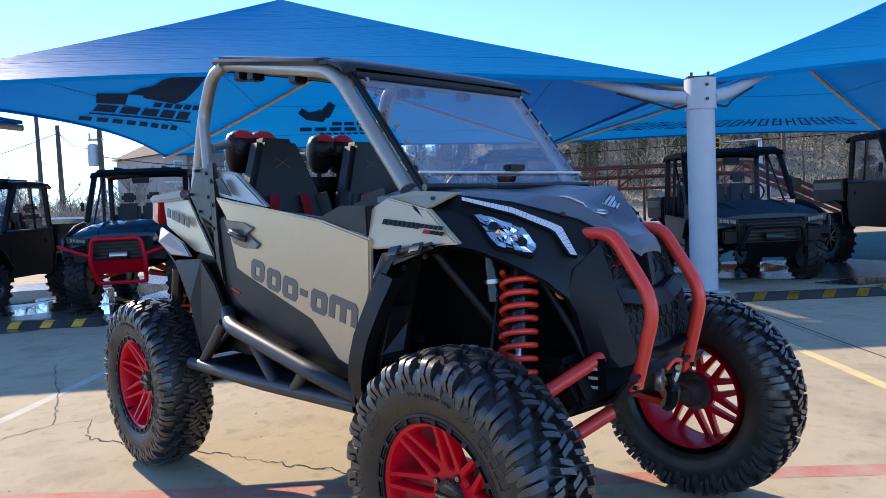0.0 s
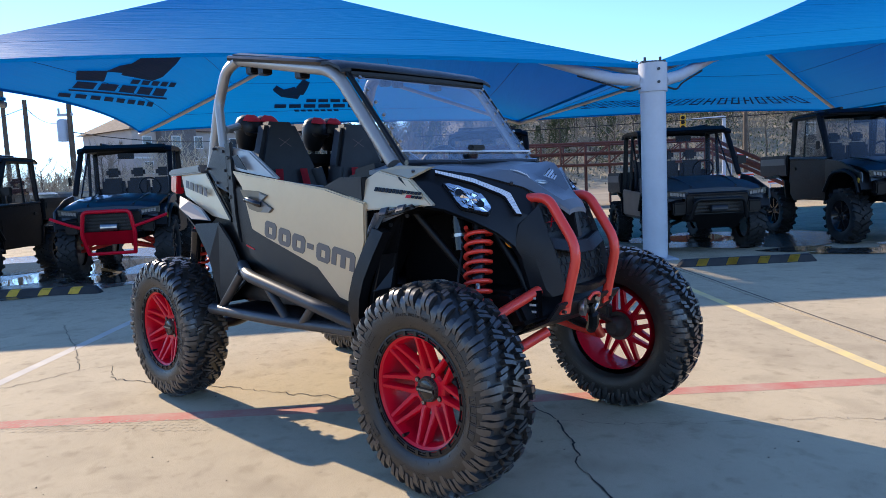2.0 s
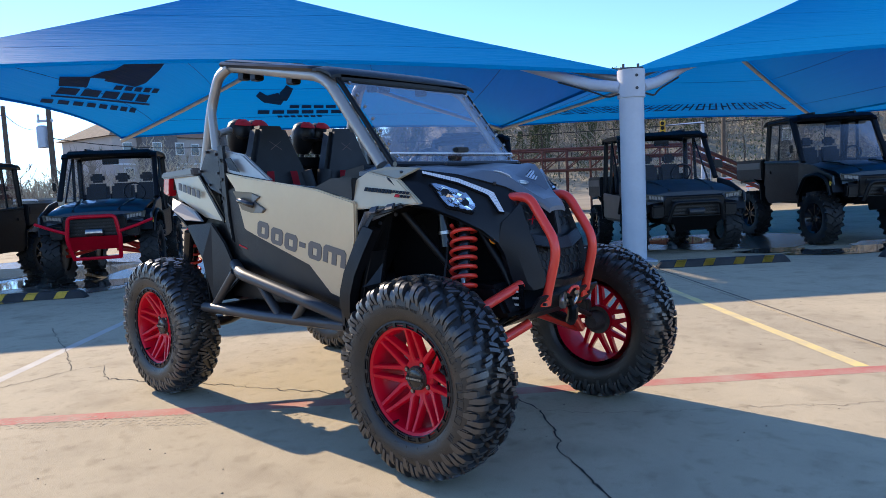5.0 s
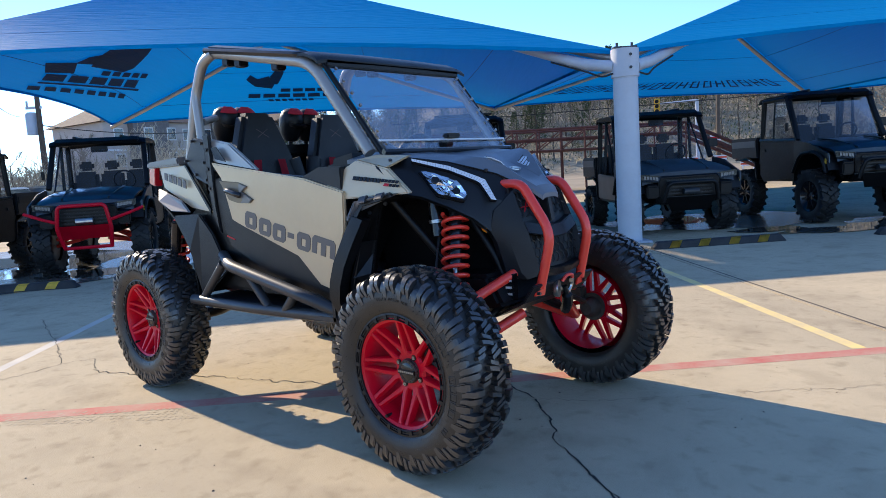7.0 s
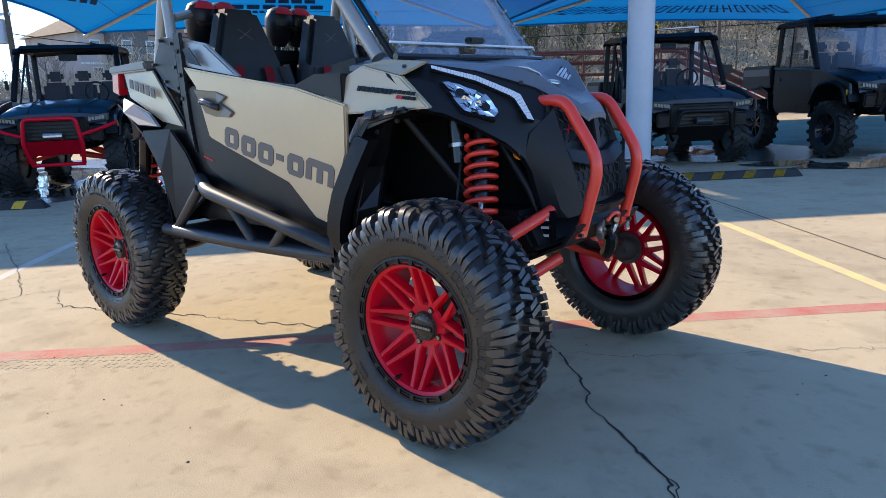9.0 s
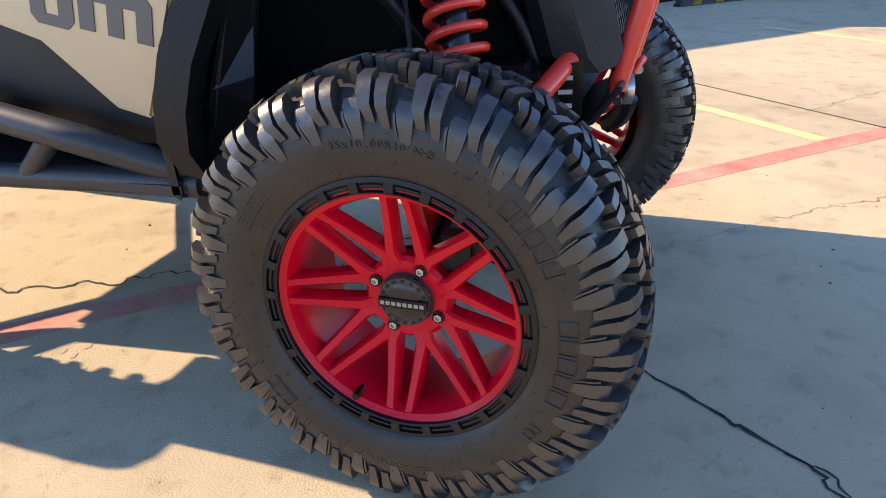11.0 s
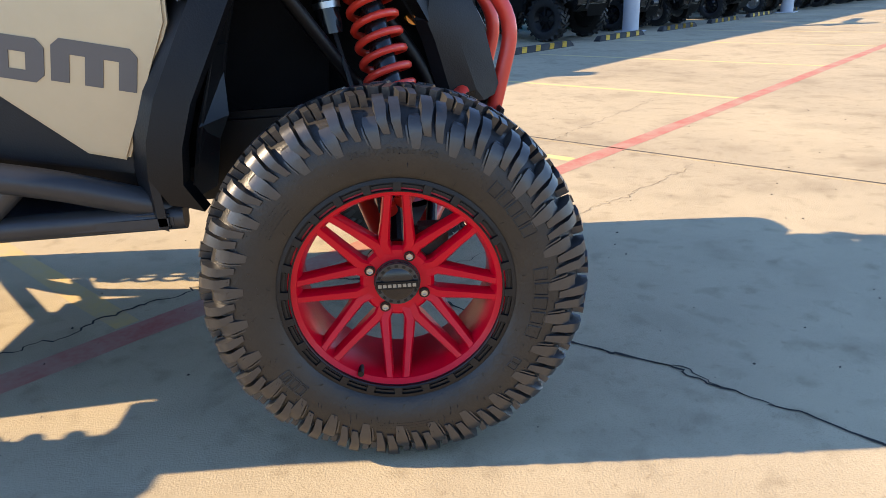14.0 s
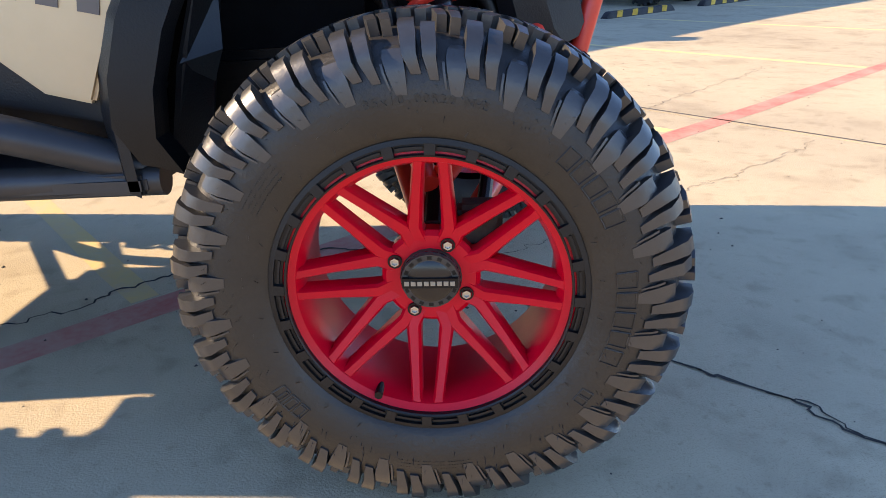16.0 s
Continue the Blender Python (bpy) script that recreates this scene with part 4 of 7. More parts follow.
part("firewall", slab([(-0.66, CY - 0.52, 0.75), (-0.66, CY + 0.52, 0.75), (-0.72, CY + 0.52, 1.50), (-0.72, CY - 0.52, 1.50)], 0.03), "black", buggy)
part("engine_cover", prism_xz([(-1.15, 0.9), (-0.6, 0.75), (-0.62, 1.38), (-1.18, 1.36)], CY - 0.5, CY + 0.5), "black", buggy, bevel=0.03)
part("rear_frame", box((-1.32, CY - 0.30, 0.62), (-1.05, CY + 0.30, 1.05)), "black", buggy, bevel=0.03)
# Added blocks, shaped so that only a strip of sun passes under the rear.
both("rear_light_block", lambda y: prism_xz([(-1.22, 0.93), (-0.80, 0.72), (-0.70, 0.78), (-0.76, 1.0), (-1.18, 1.10)], y(0.31), y(0.47)), "black", "black block added beside the engine to stop sunlight", bevel=0.02)
# cargo bed
part("cargo_bed", prism_xz([(-1.27, 1.30), (-0.74, 1.30), (-0.74, 1.43), (-1.27, 1.42)], CY - 0.57, CY + 0.57), "charcoal", buggy, "charcoal plastic cargo bed", bevel=0.02)
both("bed_rail", lambda y: prism_xz([(-1.26, 1.395), (-0.84, 1.40), (-0.86, 1.45), (-1.25, 1.435)], y(0.54), y(0.615)), "silver", "grey metal bed rail", bevel=0.01)
both("tail_light", lambda y: prism_xz([(-1.275, 1.30), (-1.20, 1.28), (-1.17, 1.41), (-1.25, 1.42)], y(0.545), y(0.60)), "tail", "red tail light", bevel=0.006)
# outer panels
both("side_frame", skin([(-0.80, 0.585, 1.10), (-0.56, 0.60, 0.72), (0.60, 0.60, 0.66), (0.72, 0.60, 1.18), (0.02, 0.60, 1.32), (-0.46, 0.60, 1.38), (-0.50, 0.60, 1.25)], 0.03), "black", "black inner side panel", bevel=0.006)
DOOR_TAN = [(-0.41, 1.395), (-0.21, 1.365), (0.43, 1.275), (0.55, 1.245), (0.715, 1.205), (0.705, 1.02), (0.575, 0.735), (0.49, 0.755), (0.33, 0.89), (-0.12, 1.03), (-0.24, 1.07), (-0.315, 1.30)]
for sg in (-1, 1):
    door = part("door", prism_xz([(-0.42, 1.30), (-0.32, 1.31), (0.43, 1.26), (0.70, 1.195), (0.69, 1.0), (0.58, 0.70), (-0.02, 0.80), (-0.30, 0.92), (-0.385, 1.08)], CY + sg * 0.605, CY + sg * 0.637), "charcoal", buggy, "door with a tan panel over black plastic", bevel=0.006)
    part("tan_panel", prism_xz(DOOR_TAN, CY + sg * 0.630, CY + sg * 0.654), "tan", door, "satin tan painted panel", bevel=0.007)
    part("upper_trim", prism_xz([(0.0, 1.325), (0.40, 1.275), (0.44, 1.268), (0.54, 1.245), (0.69, 1.21), (0.69, 1.32), (0.53, 1.325), (0.40, 1.285)], CY + sg * 0.595, CY + sg * 0.64), "charcoal", door, bevel=0.006)
    part("handle_recess", prism_xz([(-0.33, 1.290), (-0.14, 1.276), (-0.054, 1.251), (-0.11, 1.227), (-0.006, 1.180), (-0.04, 1.160), (-0.165, 1.164), (-0.248, 1.182)], CY + sg * 0.652, CY + sg * 0.657), "bronze", door, bevel=0.003)
    part("handle", tube(rounded([(-0.25, CY + sg * 0.668, 1.235), (-0.20, CY + sg * 0.685, 1.232), (-0.13, CY + sg * 0.685, 1.213), (-0.11, CY + sg * 0.668, 1.205)], 0.02), 0.016, 10), "gloss_black", door, "black door handle", smooth=40)
    part("handle_bezel", prism_xz([(-0.125, 1.270), (-0.054, 1.250), (-0.105, 1.225), (-0.012, 1.182), (-0.04, 1.162), (-0.13, 1.163), (-0.10, 1.18), (-0.135, 1.222)], CY + sg * 0.656, CY + sg * 0.666), "silver", door, bevel=0.003)
    # plain slanted blocks in place of the maker's name
    y0, y1 = CY + sg * 0.6525, CY + sg * 0.6565
    for x0, x1, z0, h_, slots in ((-0.115, -0.01, 1.035, 0.088, 1), (0.010, 0.115, 1.000, 0.088, 1), (0.130, 0.238, 0.972, 0.088, 1), (0.262, 0.312, 0.985, 0.026, 0), (0.330, 0.435, 0.930, 0.088, 1), (0.450, 0.620, 0.915, 0.088, 2)):
        dz, sl = -0.20, 0.20
        place = lambda a, b, d: (a + sl * b, d, z0 + b + dz * (a - x0))
        bm = bmesh.new()
        w_ = 0.036
        cut = 0.016
        if slots == 0:
            add_prism(bm, [(x0, 0), (x1, 0), (x1, h_), (x0, h_)], (y0, y1), place)
        else:
            k = slots + 1
            for q in range(k):
                xa = x0 + (x1 - x0 - w_) * q / slots
                lo_l, lo_r = (cut if q == 0 and slots == 1 else 0), (cut if q == slots and slots == 1 else 0)
                hi_l, hi_r = (cut if q == 0 else 0), (cut if q == slots else 0)
                add_prism(bm, [(xa + lo_l, 0), (xa + w_ - lo_r, 0), (xa + w_, lo_r), (xa + w_, h_ - hi_r), (xa + w_ - hi_r, h_), (xa + hi_l, h_), (xa, h_ - hi_l), (xa, lo_l)], (y0, y1), place)
                if q < slots:
                    xb = x0 + (x1 - x0 - w_) * (q + 1) / slots
                    add_prism(bm, [(xa + w_, h_ - 0.030), (xb, h_ - 0.030), (xb, h_), (xa + w_, h_)], (y0, y1), place)
                    if slots == 1:
                        add_prism(bm, [(xa + w_, 0), (xb, 0), (xb, 0.022), (xa + w_, 0.022)], (y0, y1), place)
        part("name_block", bm, "letter", door, "brown-grey block")
    part("small_mark", prism_xz([(-0.33, 0.975), (-0.25, 0.955), (-0.25, 0.962), (-0.33, 0.983)], CY + sg * 0.636, CY + sg * 0.640), "red", door, "small red mark")
# shoulder gusset, cage plate, quarter panel, fenders
both("door_gusset", skin([(-0.46, 0.615, 1.53), (-0.27, 0.615, 1.495), (0.0, 0.625, 1.335), (-0.43, 0.63, 1.40)], 0.03), "cage", "grey textured plastic gusset", bevel=0.008)
both("gusset_inset", skin([(-0.400, 0.648, 1.478), (-0.345, 0.648, 1.480), (-0.250, 0.652, 1.392), (-0.352, 0.654, 1.412)], 0.004), "black")
both("cage_plate", skin([(-0.625, 0.628, 1.552), (-0.49, 0.636, 1.526), (-0.47, 0.642, 1.270), (-0.606, 0.640, 1.313), (-0.728, 0.628, 1.421)], 0.018), "charcoal", "dark bolted cage plate", bevel=0.004)
for (x, z) in ((-0.61, 1.53), (-0.51, 1.51), (-0.49, 1.30), (-0.60, 1.335), (-0.70, 1.42), (-0.50, 1.40)):
    both("plate_bolt", lambda y, x=x, z=z: tube([(x, y(0.630), z), (x, y(0.648), z)], 0.008, 8), "slider")
both("door_pillar", skin([(-0.484, 0.644, 1.555), (-0.424, 0.644, 1.555), (-0.402, 0.650, 1.15), (-0.372, 0.652, 0.99), (-0.44, 0.650, 1.10), (-0.466, 0.646, 1.27)], 0.02), "charcoal", "dark pillar strip behind the door", bevel=0.004)
for z in (1.47, 1.36, 1.25):
    both("pillar_hole", lambda y, z=z: tube([(-0.450, y(0.648), z), (-0.450, y(0.6525), z)], 0.011, 10), "black")
both("quarter_panel", skin([(-1.15, 0.585, 1.41), (-0.80, 0.60, 1.395), (-0.67, 0.612, 1.30), (-0.49, 0.62, 1.11), (-0.72, 0.625, 1.14), (-1.06, 0.61, 1.265)], 0.02), "tan", "tan painted rear quarter panel", bevel=0.006)
both("quarter_seam", skin([(-0.80, 0.602, 1.398), (-0.78, 0.604, 1.398), (-0.49, 0.632, 1.13), (-0.49, 0.634, 1.105)], 0.012), "black")
for i in range(5):
    both("name_block", skin([(-1.02 + 0.058 * i, 0.622 + 0.002 * i, 1.318 - 0.013 * i), (-0.98 + 0.058 * i, 0.623 + 0.002 * i, 1.308 - 0.013 * i), (-0.985 + 0.058 * i, 0.620 + 0.002 * i, 1.355 - 0.013 * i), (-1.02 + 0.058 * i, 0.619 + 0.002 * i, 1.362 - 0.013 * i)], 0.004), "letter")
both("rear_flare", skin([(-1.12, 0.62, 1.265), (-0.95, 0.65, 1.235), (-0.77, 0.66, 1.185), (-0.66, 0.67, 1.115), (-0.83, 0.70, 1.125), (-1.0, 0.69, 1.19)], 0.014), "silver", "silver rear fender edge", bevel=0.005)
both("rear_fender", skin([(-0.86, 0.67, 1.095), (-0.61, 0.645, 1.105), (-0.49, 0.64, 0.99), (-0.41, 0.64, 0.87), (-0.34, 0.64, 0.79), (-0.52, 0.66, 0.66), (-0.63, 0.66, 0.63), (-0.67, 0.67, 0.76), (-0.69, 0.68, 0.89)], 0.02), "charcoal", "dark plastic rear fender", bevel=0.006)
both("rear_liner", lambda y: sheet([[(x, y(o), z) for o in (0.66, 0.30)] for x, z in ((-1.10, 1.24), (-0.86, 1.08), (-0.70, 0.88), (-0.66, 0.62))], 0.012), "black")
# rock slider
both("slider_tube", pipe([(-0.42, 0.62, 0.86), (-0.20, 0.72, 0.825), (0.44, 0.72, 0.705), (0.66, 0.64, 0.615)], 0.033), "slider", "dark grey steel slider tube", smooth=40)
both("slider_plate", lambda y: sheet([[(x, y(o), z) for o in (0.40, 0.70)] for x, z in ((-0.66, 0.57), (0.0, 0.57), (0.66, 0.585))], 0, (0, 0, 0.035)), "slider", bevel=0.008)
both("slider_edge", pipe([(-0.66, 0.70, 0.60), (0.0, 0.70, 0.60), (0.68, 0.66, 0.605)], 0.030), "slider", smooth=40)
for pts in ([(-0.30, 0.70, 0.83), (-0.55, 0.69, 0.62)], [(-0.05, 0.71, 0.79), (0.10, 0.69, 0.61)], [(0.20, 0.71, 0.75), (0.05, 0.60, 0.70)], [(0.36, 0.71, 0.71), (0.24, 0.69, 0.61)]):
    both("slider_strut", pipe(pts, 0.024), "slider", smooth=40)
# front fender: tan shield, black arch and liner
both("fender_shield", skin([(0.575, 0.64, 1.215), (0.585, 0.632, 1.265), (0.76, 0.60, 1.345), (0.95, 0.595, 1.30), (1.09, 0.60, 1.185), (0.63, 0.65, 1.165)], 0.03), "tan", "tan painted front fender shield", bevel=0.006)
both("shield_top", skin([(0.76, 0.60, 1.347), (0.84, 0.548, 1.364), (0.985, 0.482, 1.350), (0.95, 0.595, 1.302)], 0.03), "tan", bevel=0.004)
def mark_bar(x0, x1, z0, z1):
    o0, o1 = 0.628 - 0.06 * (x0 - 0.75), 0.628 - 0.06 * (x1 - 0.75)
    return skin([(x0, o0, z0), (x1, o1, z0 - 0.11 * (x1 - x0)), (x1 + 0.004, o1 - 0.006, z1 - 0.11 * (x1 - x0)), (x0 + 0.004, o0 - 0.006, z1)], 0.003)


for i in range(8):
    x0 = 0.757 + 0.0215 * i
    both("model_block", mark_bar(x0, x0 + 0.017, 1.255 - 0.11 * (x0 - 0.757), 1.273 - 0.11 * (x0 - 0.757)), "black")
for i in range(5):
    x0 = 0.931 + 0.021 * i
    both("model_block", mark_bar(x0, x0 + 0.016, 1.241 - 0.11 * (x0 - 0.931), 1.253 - 0.11 * (x0 - 0.931)), "black")
both("model_mark", mark_bar(0.945, 0.972, 1.222, 1.234), "belt", "small red mark")
for i in range(3):
    x0 = 0.977 + 0.02 * i
    both("model_block", mark_bar(x0, x0 + 0.015, 1.219 - 0.11 * (x0 - 0.977), 1.230 - 0.11 * (x0 - 0.977)), "black")
ARCH = [(0.63, 0.70, 0.59), (0.625, 0.70, 0.70), (0.635, 0.70, 0.78), (0.665, 0.695, 0.87), (0.72, 0.68, 0.98), (0.77, 0.655, 1.085), (0.81, 0.645, 1.145), (1.0, 0.635, 1.185), (1.30, 0.50, 1.09), (1.39, 0.40, 1.0)]
both("arch_liner", lambda y: sheet([[(x - (0.03 if k else 0), y(o - 0.30 * k), z - 0.02 * k) for k in (0, 0.3, 0.6, 1.0)] for x, o, z in ARCH[:8]], 0.014), "liner_black", "black wheel arch liner", smooth=50)
both("arch_lip", lambda y: sheet([[(x - 0.045 * k, y(o - 0.055 * k), z + 0.02 * k) for k in (0, 1)] for x, o, z in ARCH[:8]], 0, (0.02, 0, -0.01)), "charcoal", "angular charcoal wheel arch edge", smooth=30)
both("arch_plate", lambda y: sheet([[(x + dx, y(o + 0.012), z + dz) for dx, dz in ((-0.022, 0.006), (0.012, 0.0), (0.050, -0.012))] for x, o, z in [(0.685, 0.69, 0.635)] + [(x + 0.026, o, z) for x, o, z in ARCH[1:6]]], 0, (0, (y(0) - y(1)) * 0.055, 0)), "black", "broad black plate edging the wheel arch", smooth=25)
# Dark plastic cap; the lighter grey paints in its glossy highlight.
both("arch_cap", skin([(0.74, 0.665, 1.06), (0.80, 0.665, 1.155), (1.00, 0.645, 1.185), (1.04, 0.60, 1.19), (0.84, 0.61, 1.185), (0.70, 0.635, 1.08)], 0.012), "hood_grey", "dark fender cap with two vents, coloured grey for its highlight", bevel=0.004)
for x in (0.82, 0.93):
    both("fender_vent", skin([(x, 0.672, 1.145 + (x - 0.82) * 0.15), (x + 0.05, 0.668, 1.152 + (x - 0.82) * 0.15), (x + 0.05, 0.650, 1.185 + (x - 0.82) * 0.1), (x, 0.655, 1.178 + (x - 0.82) * 0.1)], 0.016), "slider", bevel=0.004)
both("cowl_side", skin([(0.66, 0.60, 1.19), (0.72, 0.60, 0.98), (0.60, 0.61, 0.72), (0.60, 0.605, 0.68), (0.72, 0.56, 0.70), (0.86, 0.54, 1.18)], 0.02), "liner_black", bevel=0.005)
# front fascia: ridge, lamp line and arch edge, then the plate beside the grille
RIDGE = [(0.78, 0.53, 1.362), (0.99, 0.482, 1.340), (1.11, 0.326, 1.306), (1.25, 0.168, 1.239), (1.300, 0.150, 1.195)]
LAMPS = [(0.90, 0.605, 1.305), (1.05, 0.472, 1.262), (1.148, 0.365, 1.220), (1.236, 0.272, 1.160), (1.316, 0.225, 1.118)]
EDGE = [(1.04, 0.590, 1.182), (1.10, 0.535, 1.165), (1.17, 0.440, 1.112), (1.235, 0.345, 1.050), (1.272, 0.275, 0.985)]
both("fascia", lambda y: sheet([[(a, y(o), b) for a, o, b in line] for line in (RIDGE, LAMPS, EDGE, [(a - 0.05, o - 0.05, b + 0.005) for a, o, b in EDGE])], 0, (-0.03, (y(0) - y(1)) * 0.02, -0.01)), "charcoal", "charcoal plastic front fascia", smooth=25)
PLATE = [[(1.285, 0.262, 1.08), (1.318, 0.226, 1.125), (1.345, 0.196, 1.165)],
         [(1.266, 0.275, 0.99), (1.335, 0.252, 1.02), (1.402, 0.204, 1.022)],
         [(1.288, 0.256, 0.936), (1.352, 0.248, 0.945), (1.428, 0.206, 0.972)],
         [(1.325, 0.248, 0.803), (1.400, 0.238, 0.800), (1.470, 0.192, 0.808)],
         [(1.388, 0.236, 0.768), (1.425, 0.224, 0.766), (1.458, 0.200, 0.778)]]
both("grille_frame", lambda y: sheet([[(a, y(o), b) for a, o, b in line] for line in PLATE], 0, (-0.035, (y(0) - y(1)) * 0.015, 0)), "charcoal", "angular charcoal plate beside the grille", smooth=22)
OUT = Vector((0.732, 0.430, 0.528))
LAMP = [(1.041, 0.485, 1.273), (1.055, 0.462, 1.272), (1.153, 0.360, 1.219), (1.201, 0.349, 1.162), (1.209, 0.353, 1.147), (1.208, 0.376, 1.130), (1.131, 0.470, 1.160), (1.110, 0.475, 1.185)]
lamp_mid = tuple(sum(q[i] for q in LAMP) / len(LAMP) for i in range(3))


def raised(points, d):
    """Points (x, offset, z) lifted off the fascia by d."""
    return [tuple(Vector(p) + OUT * d) for p in points]


def lamp_facets(y):
    """Mirror facets in rings that fill the dark housing, with two dark round cells."""
    rnd_ = random.Random(3)
    bm = bmesh.new()
    mid = Vector(lamp_mid)
    ring = [Vector(q) for q in LAMP]
    for a, b in zip(ring, ring[1:] + ring[:1]):
        parts_ = max(1, round((b - a).length / 0.035))
        for i in range(parts_):
            p0, p1 = a.lerp(b, i / parts_), a.lerp(b, (i + 1) / parts_)
            for h0, h1 in ((0.92, 0.62), (0.60, 0.34), (0.32, 0.02)):
                t0, t1 = rnd_.uniform(-0.006, 0.006), rnd_.uniform(-0.006, 0.006)
                pts = [mid.lerp(q, h) + OUT * (0.017 + t) for q, h, t in ((p0, h0, t0), (p1, h0, t1), (p1, h1, -t0), (p0, h1, -t1))]
                bm.faces.new([bm.verts.new((q.x, y(q.y), q.z)) for q in pts])
    return bm


def lamp_cell(c):
    def make(y):
        m = Vector(c)
        return tube([(m.x, y(m.y), m.z), (m.x + OUT.x * 0.026, y(m.y + OUT.y * 0.026), m.z + OUT.z * 0.026)], [0.021, 0.017], 14)
    return make


def plate(points, d, thick):
    """A flat piece lying on the fascia, proud of it by d."""
    return lambda y: slab([(a, y(o), b) for a, o, b in raised(points, d)], thick, (-0.6 * thick, (y(0) - y(1)) * 0.4 * thick, -0.5 * thick))


both("headlight", plate(LAMP, 0.010, 0.03), "gloss_black", "faceted clear headlight in a dark housing", bevel=0.003)
both("reflector", lamp_facets, "lamp", "mirror facets of the headlight")
for c in ((1.168, 0.388, 1.168), (1.098, 0.446, 1.222)):
    both("lamp_cell", lamp_cell(c), "gloss_black", "dark round lamp cell", smooth=40)
STRIP_TOP = [(1.002, 0.488, 1.327), (1.109, 0.358, 1.285), (1.204, 0.266, 1.228), (1.228, 0.246, 1.212), (1.290, 0.252, 1.118)]
STRIP_LOW = [(1.006, 0.490, 1.313), (1.117, 0.371, 1.263), (1.203, 0.288, 1.208), (1.216, 0.277, 1.196), (1.271, 0.273, 1.124)]
both("light_strip", lambda y: sheet([[(a, y(o), b) for a, o, b in raised(line, 0.014)] for line in (STRIP_TOP, STRIP_LOW)], 0, (-0.012, (y(0) - y(1)) * 0.01, -0.01)), "gloss_black", "clear light strip", smooth=30)


def strip_cells(y):
    """Pale cells of the light strip, larger in its lower leg."""
    bm = bmesh.new()
    for k, count in ((0, 14), (1, 11), (2, 3), (3, 7)):
        for i in range(count):
            f0, f1 = (i + 0.03) / count, (i + 0.97) / count
            t0, t1 = (Vector(STRIP_TOP[k]).lerp(Vector(STRIP_TOP[k + 1]), f) for f in (f0, f1))
            l0, l1 = (Vector(STRIP_LOW[k]).lerp(Vector(STRIP_LOW[k + 1]), f) for f in (f0, f1))
            quad = [t0.lerp(l0, 0.06), t1.lerp(l1, 0.06), t1.lerp(l1, 0.88), t0.lerp(l0, 0.88)]
            bm.faces.new([bm.verts.new((q.x, y(q.y), q.z)) for q in (p + OUT * 0.0165 for p in quad)])
    return bm


for band in both("led_band", strip_cells, "drl", "row of pale lamp cells"):
    tagged(band, kind="stuff")
# hood
HOOD = [(0.62, [(0, 1.39), (0.20, 1.395), (0.40, 1.38), (0.53, 1.350)]),
        (0.80, [(0, 1.37), (0.20, 1.378), (0.38, 1.375), (0.522, 1.355)]),
        (0.97, [(0, 1.33), (0.18, 1.342), (0.33, 1.350), (0.486, 1.340)]),
        (1.10, [(0, 1.285), (0.11, 1.295), (0.23, 1.336), (0.336, 1.307)]),
        (1.18, [(0, 1.262), (0.09, 1.268), (0.18, 1.320), (0.25, 1.273)]),
        (1.25, [(0, 1.240), (0.08, 1.245), (0.13, 1.284), (0.168, 1.239)]),
        (1.32, [(0, 1.212), (0.06, 1.215), (0.09, 1.222), (0.135, 1.198)]),
        (1.39, [(0, 1.182), (0.04, 1.180), (0.07, 1.176), (0.092, 1.162)]),
        (1.42, [(0, 1.142), (0.03, 1.141), (0.05, 1.138), (0.066, 1.130)])]
hood = part("hood", sheet([[(x, CY - o, z) for o, z in pts[::-1]] + [(x, CY + o, z + 0.5 * (max(0.0, z - pts[0][1]))) for o, z in pts[1:]] for x, pts in HOOD], 0, (0, 0, -0.02)), "hood_grey", buggy, "slate grey hood with raised shoulders", smooth=24)
both("hood_seam", lambda y: tube([(x - 0.004, y(pts[3][0] + 0.006), pts[3][1] + 0.002) for x, pts in HOOD[1:7]], 0.004, 6), "black")
both("hood_vent", lambda y: sheet([[(x, y(o), z + 0.006) for o, z in line] for x, line in ((1.165, [(0.108, 1.288), (0.156, 1.320)]), (1.20, [(0.098, 1.277), (0.146, 1.313)]), (1.238, [(0.092, 1.266), (0.126, 1.292)]))], 0, (0, 0, -0.004)), "drl", "pale mesh vent")
for i in range(4):
    both("vent_rib", lambda y, i=i: tube([(1.172 + 0.019 * i, y(0.104 - 0.004 * i), 1.294 - 0.007 * i), (1.172 + 0.019 * i, y(0.152 - 0.008 * i), 1.325 - 0.008 * i)], 0.0022, 5), "charcoal")
badge = part("hood_badge", tube([(1.226 + 0.018 * math.sin(a), CY + 0.036 * math.cos(a), 1.262 - 0.007 * math.sin(a)) for a in [2 * math.pi * k / 20 for k in range(21)]], 0.004, 6), "steel", buggy, "chrome ring badge")
part("badge_bar", tube([(1.226, CY - 0.026, 1.264), (1.226, CY + 0.026, 1.264)], 0.005, 6), "steel", badge)
for x, o, z in ((0.99, 0.30, 1.369), (0.93, 0.545, 1.333), (1.215, 0.215, 1.262)):
    both("panel_screw", lambda y, x=x, o=o, z=z: tube([(x, y(o), z - 0.004), (x + 0.003, y(o + 0.002), z + 0.006)], 0.008, 10), "slider", "black panel screw")
part("inner_nose", prism_xz([(0.70, 1.33), (1.16, 1.22), (1.29, 1.13), (1.34, 0.99), (1.37, 0.80), (1.20, 0.72), (0.70, 0.72)], CY - 0.19, CY + 0.19), "liner_black", buggy, bevel=0.02)
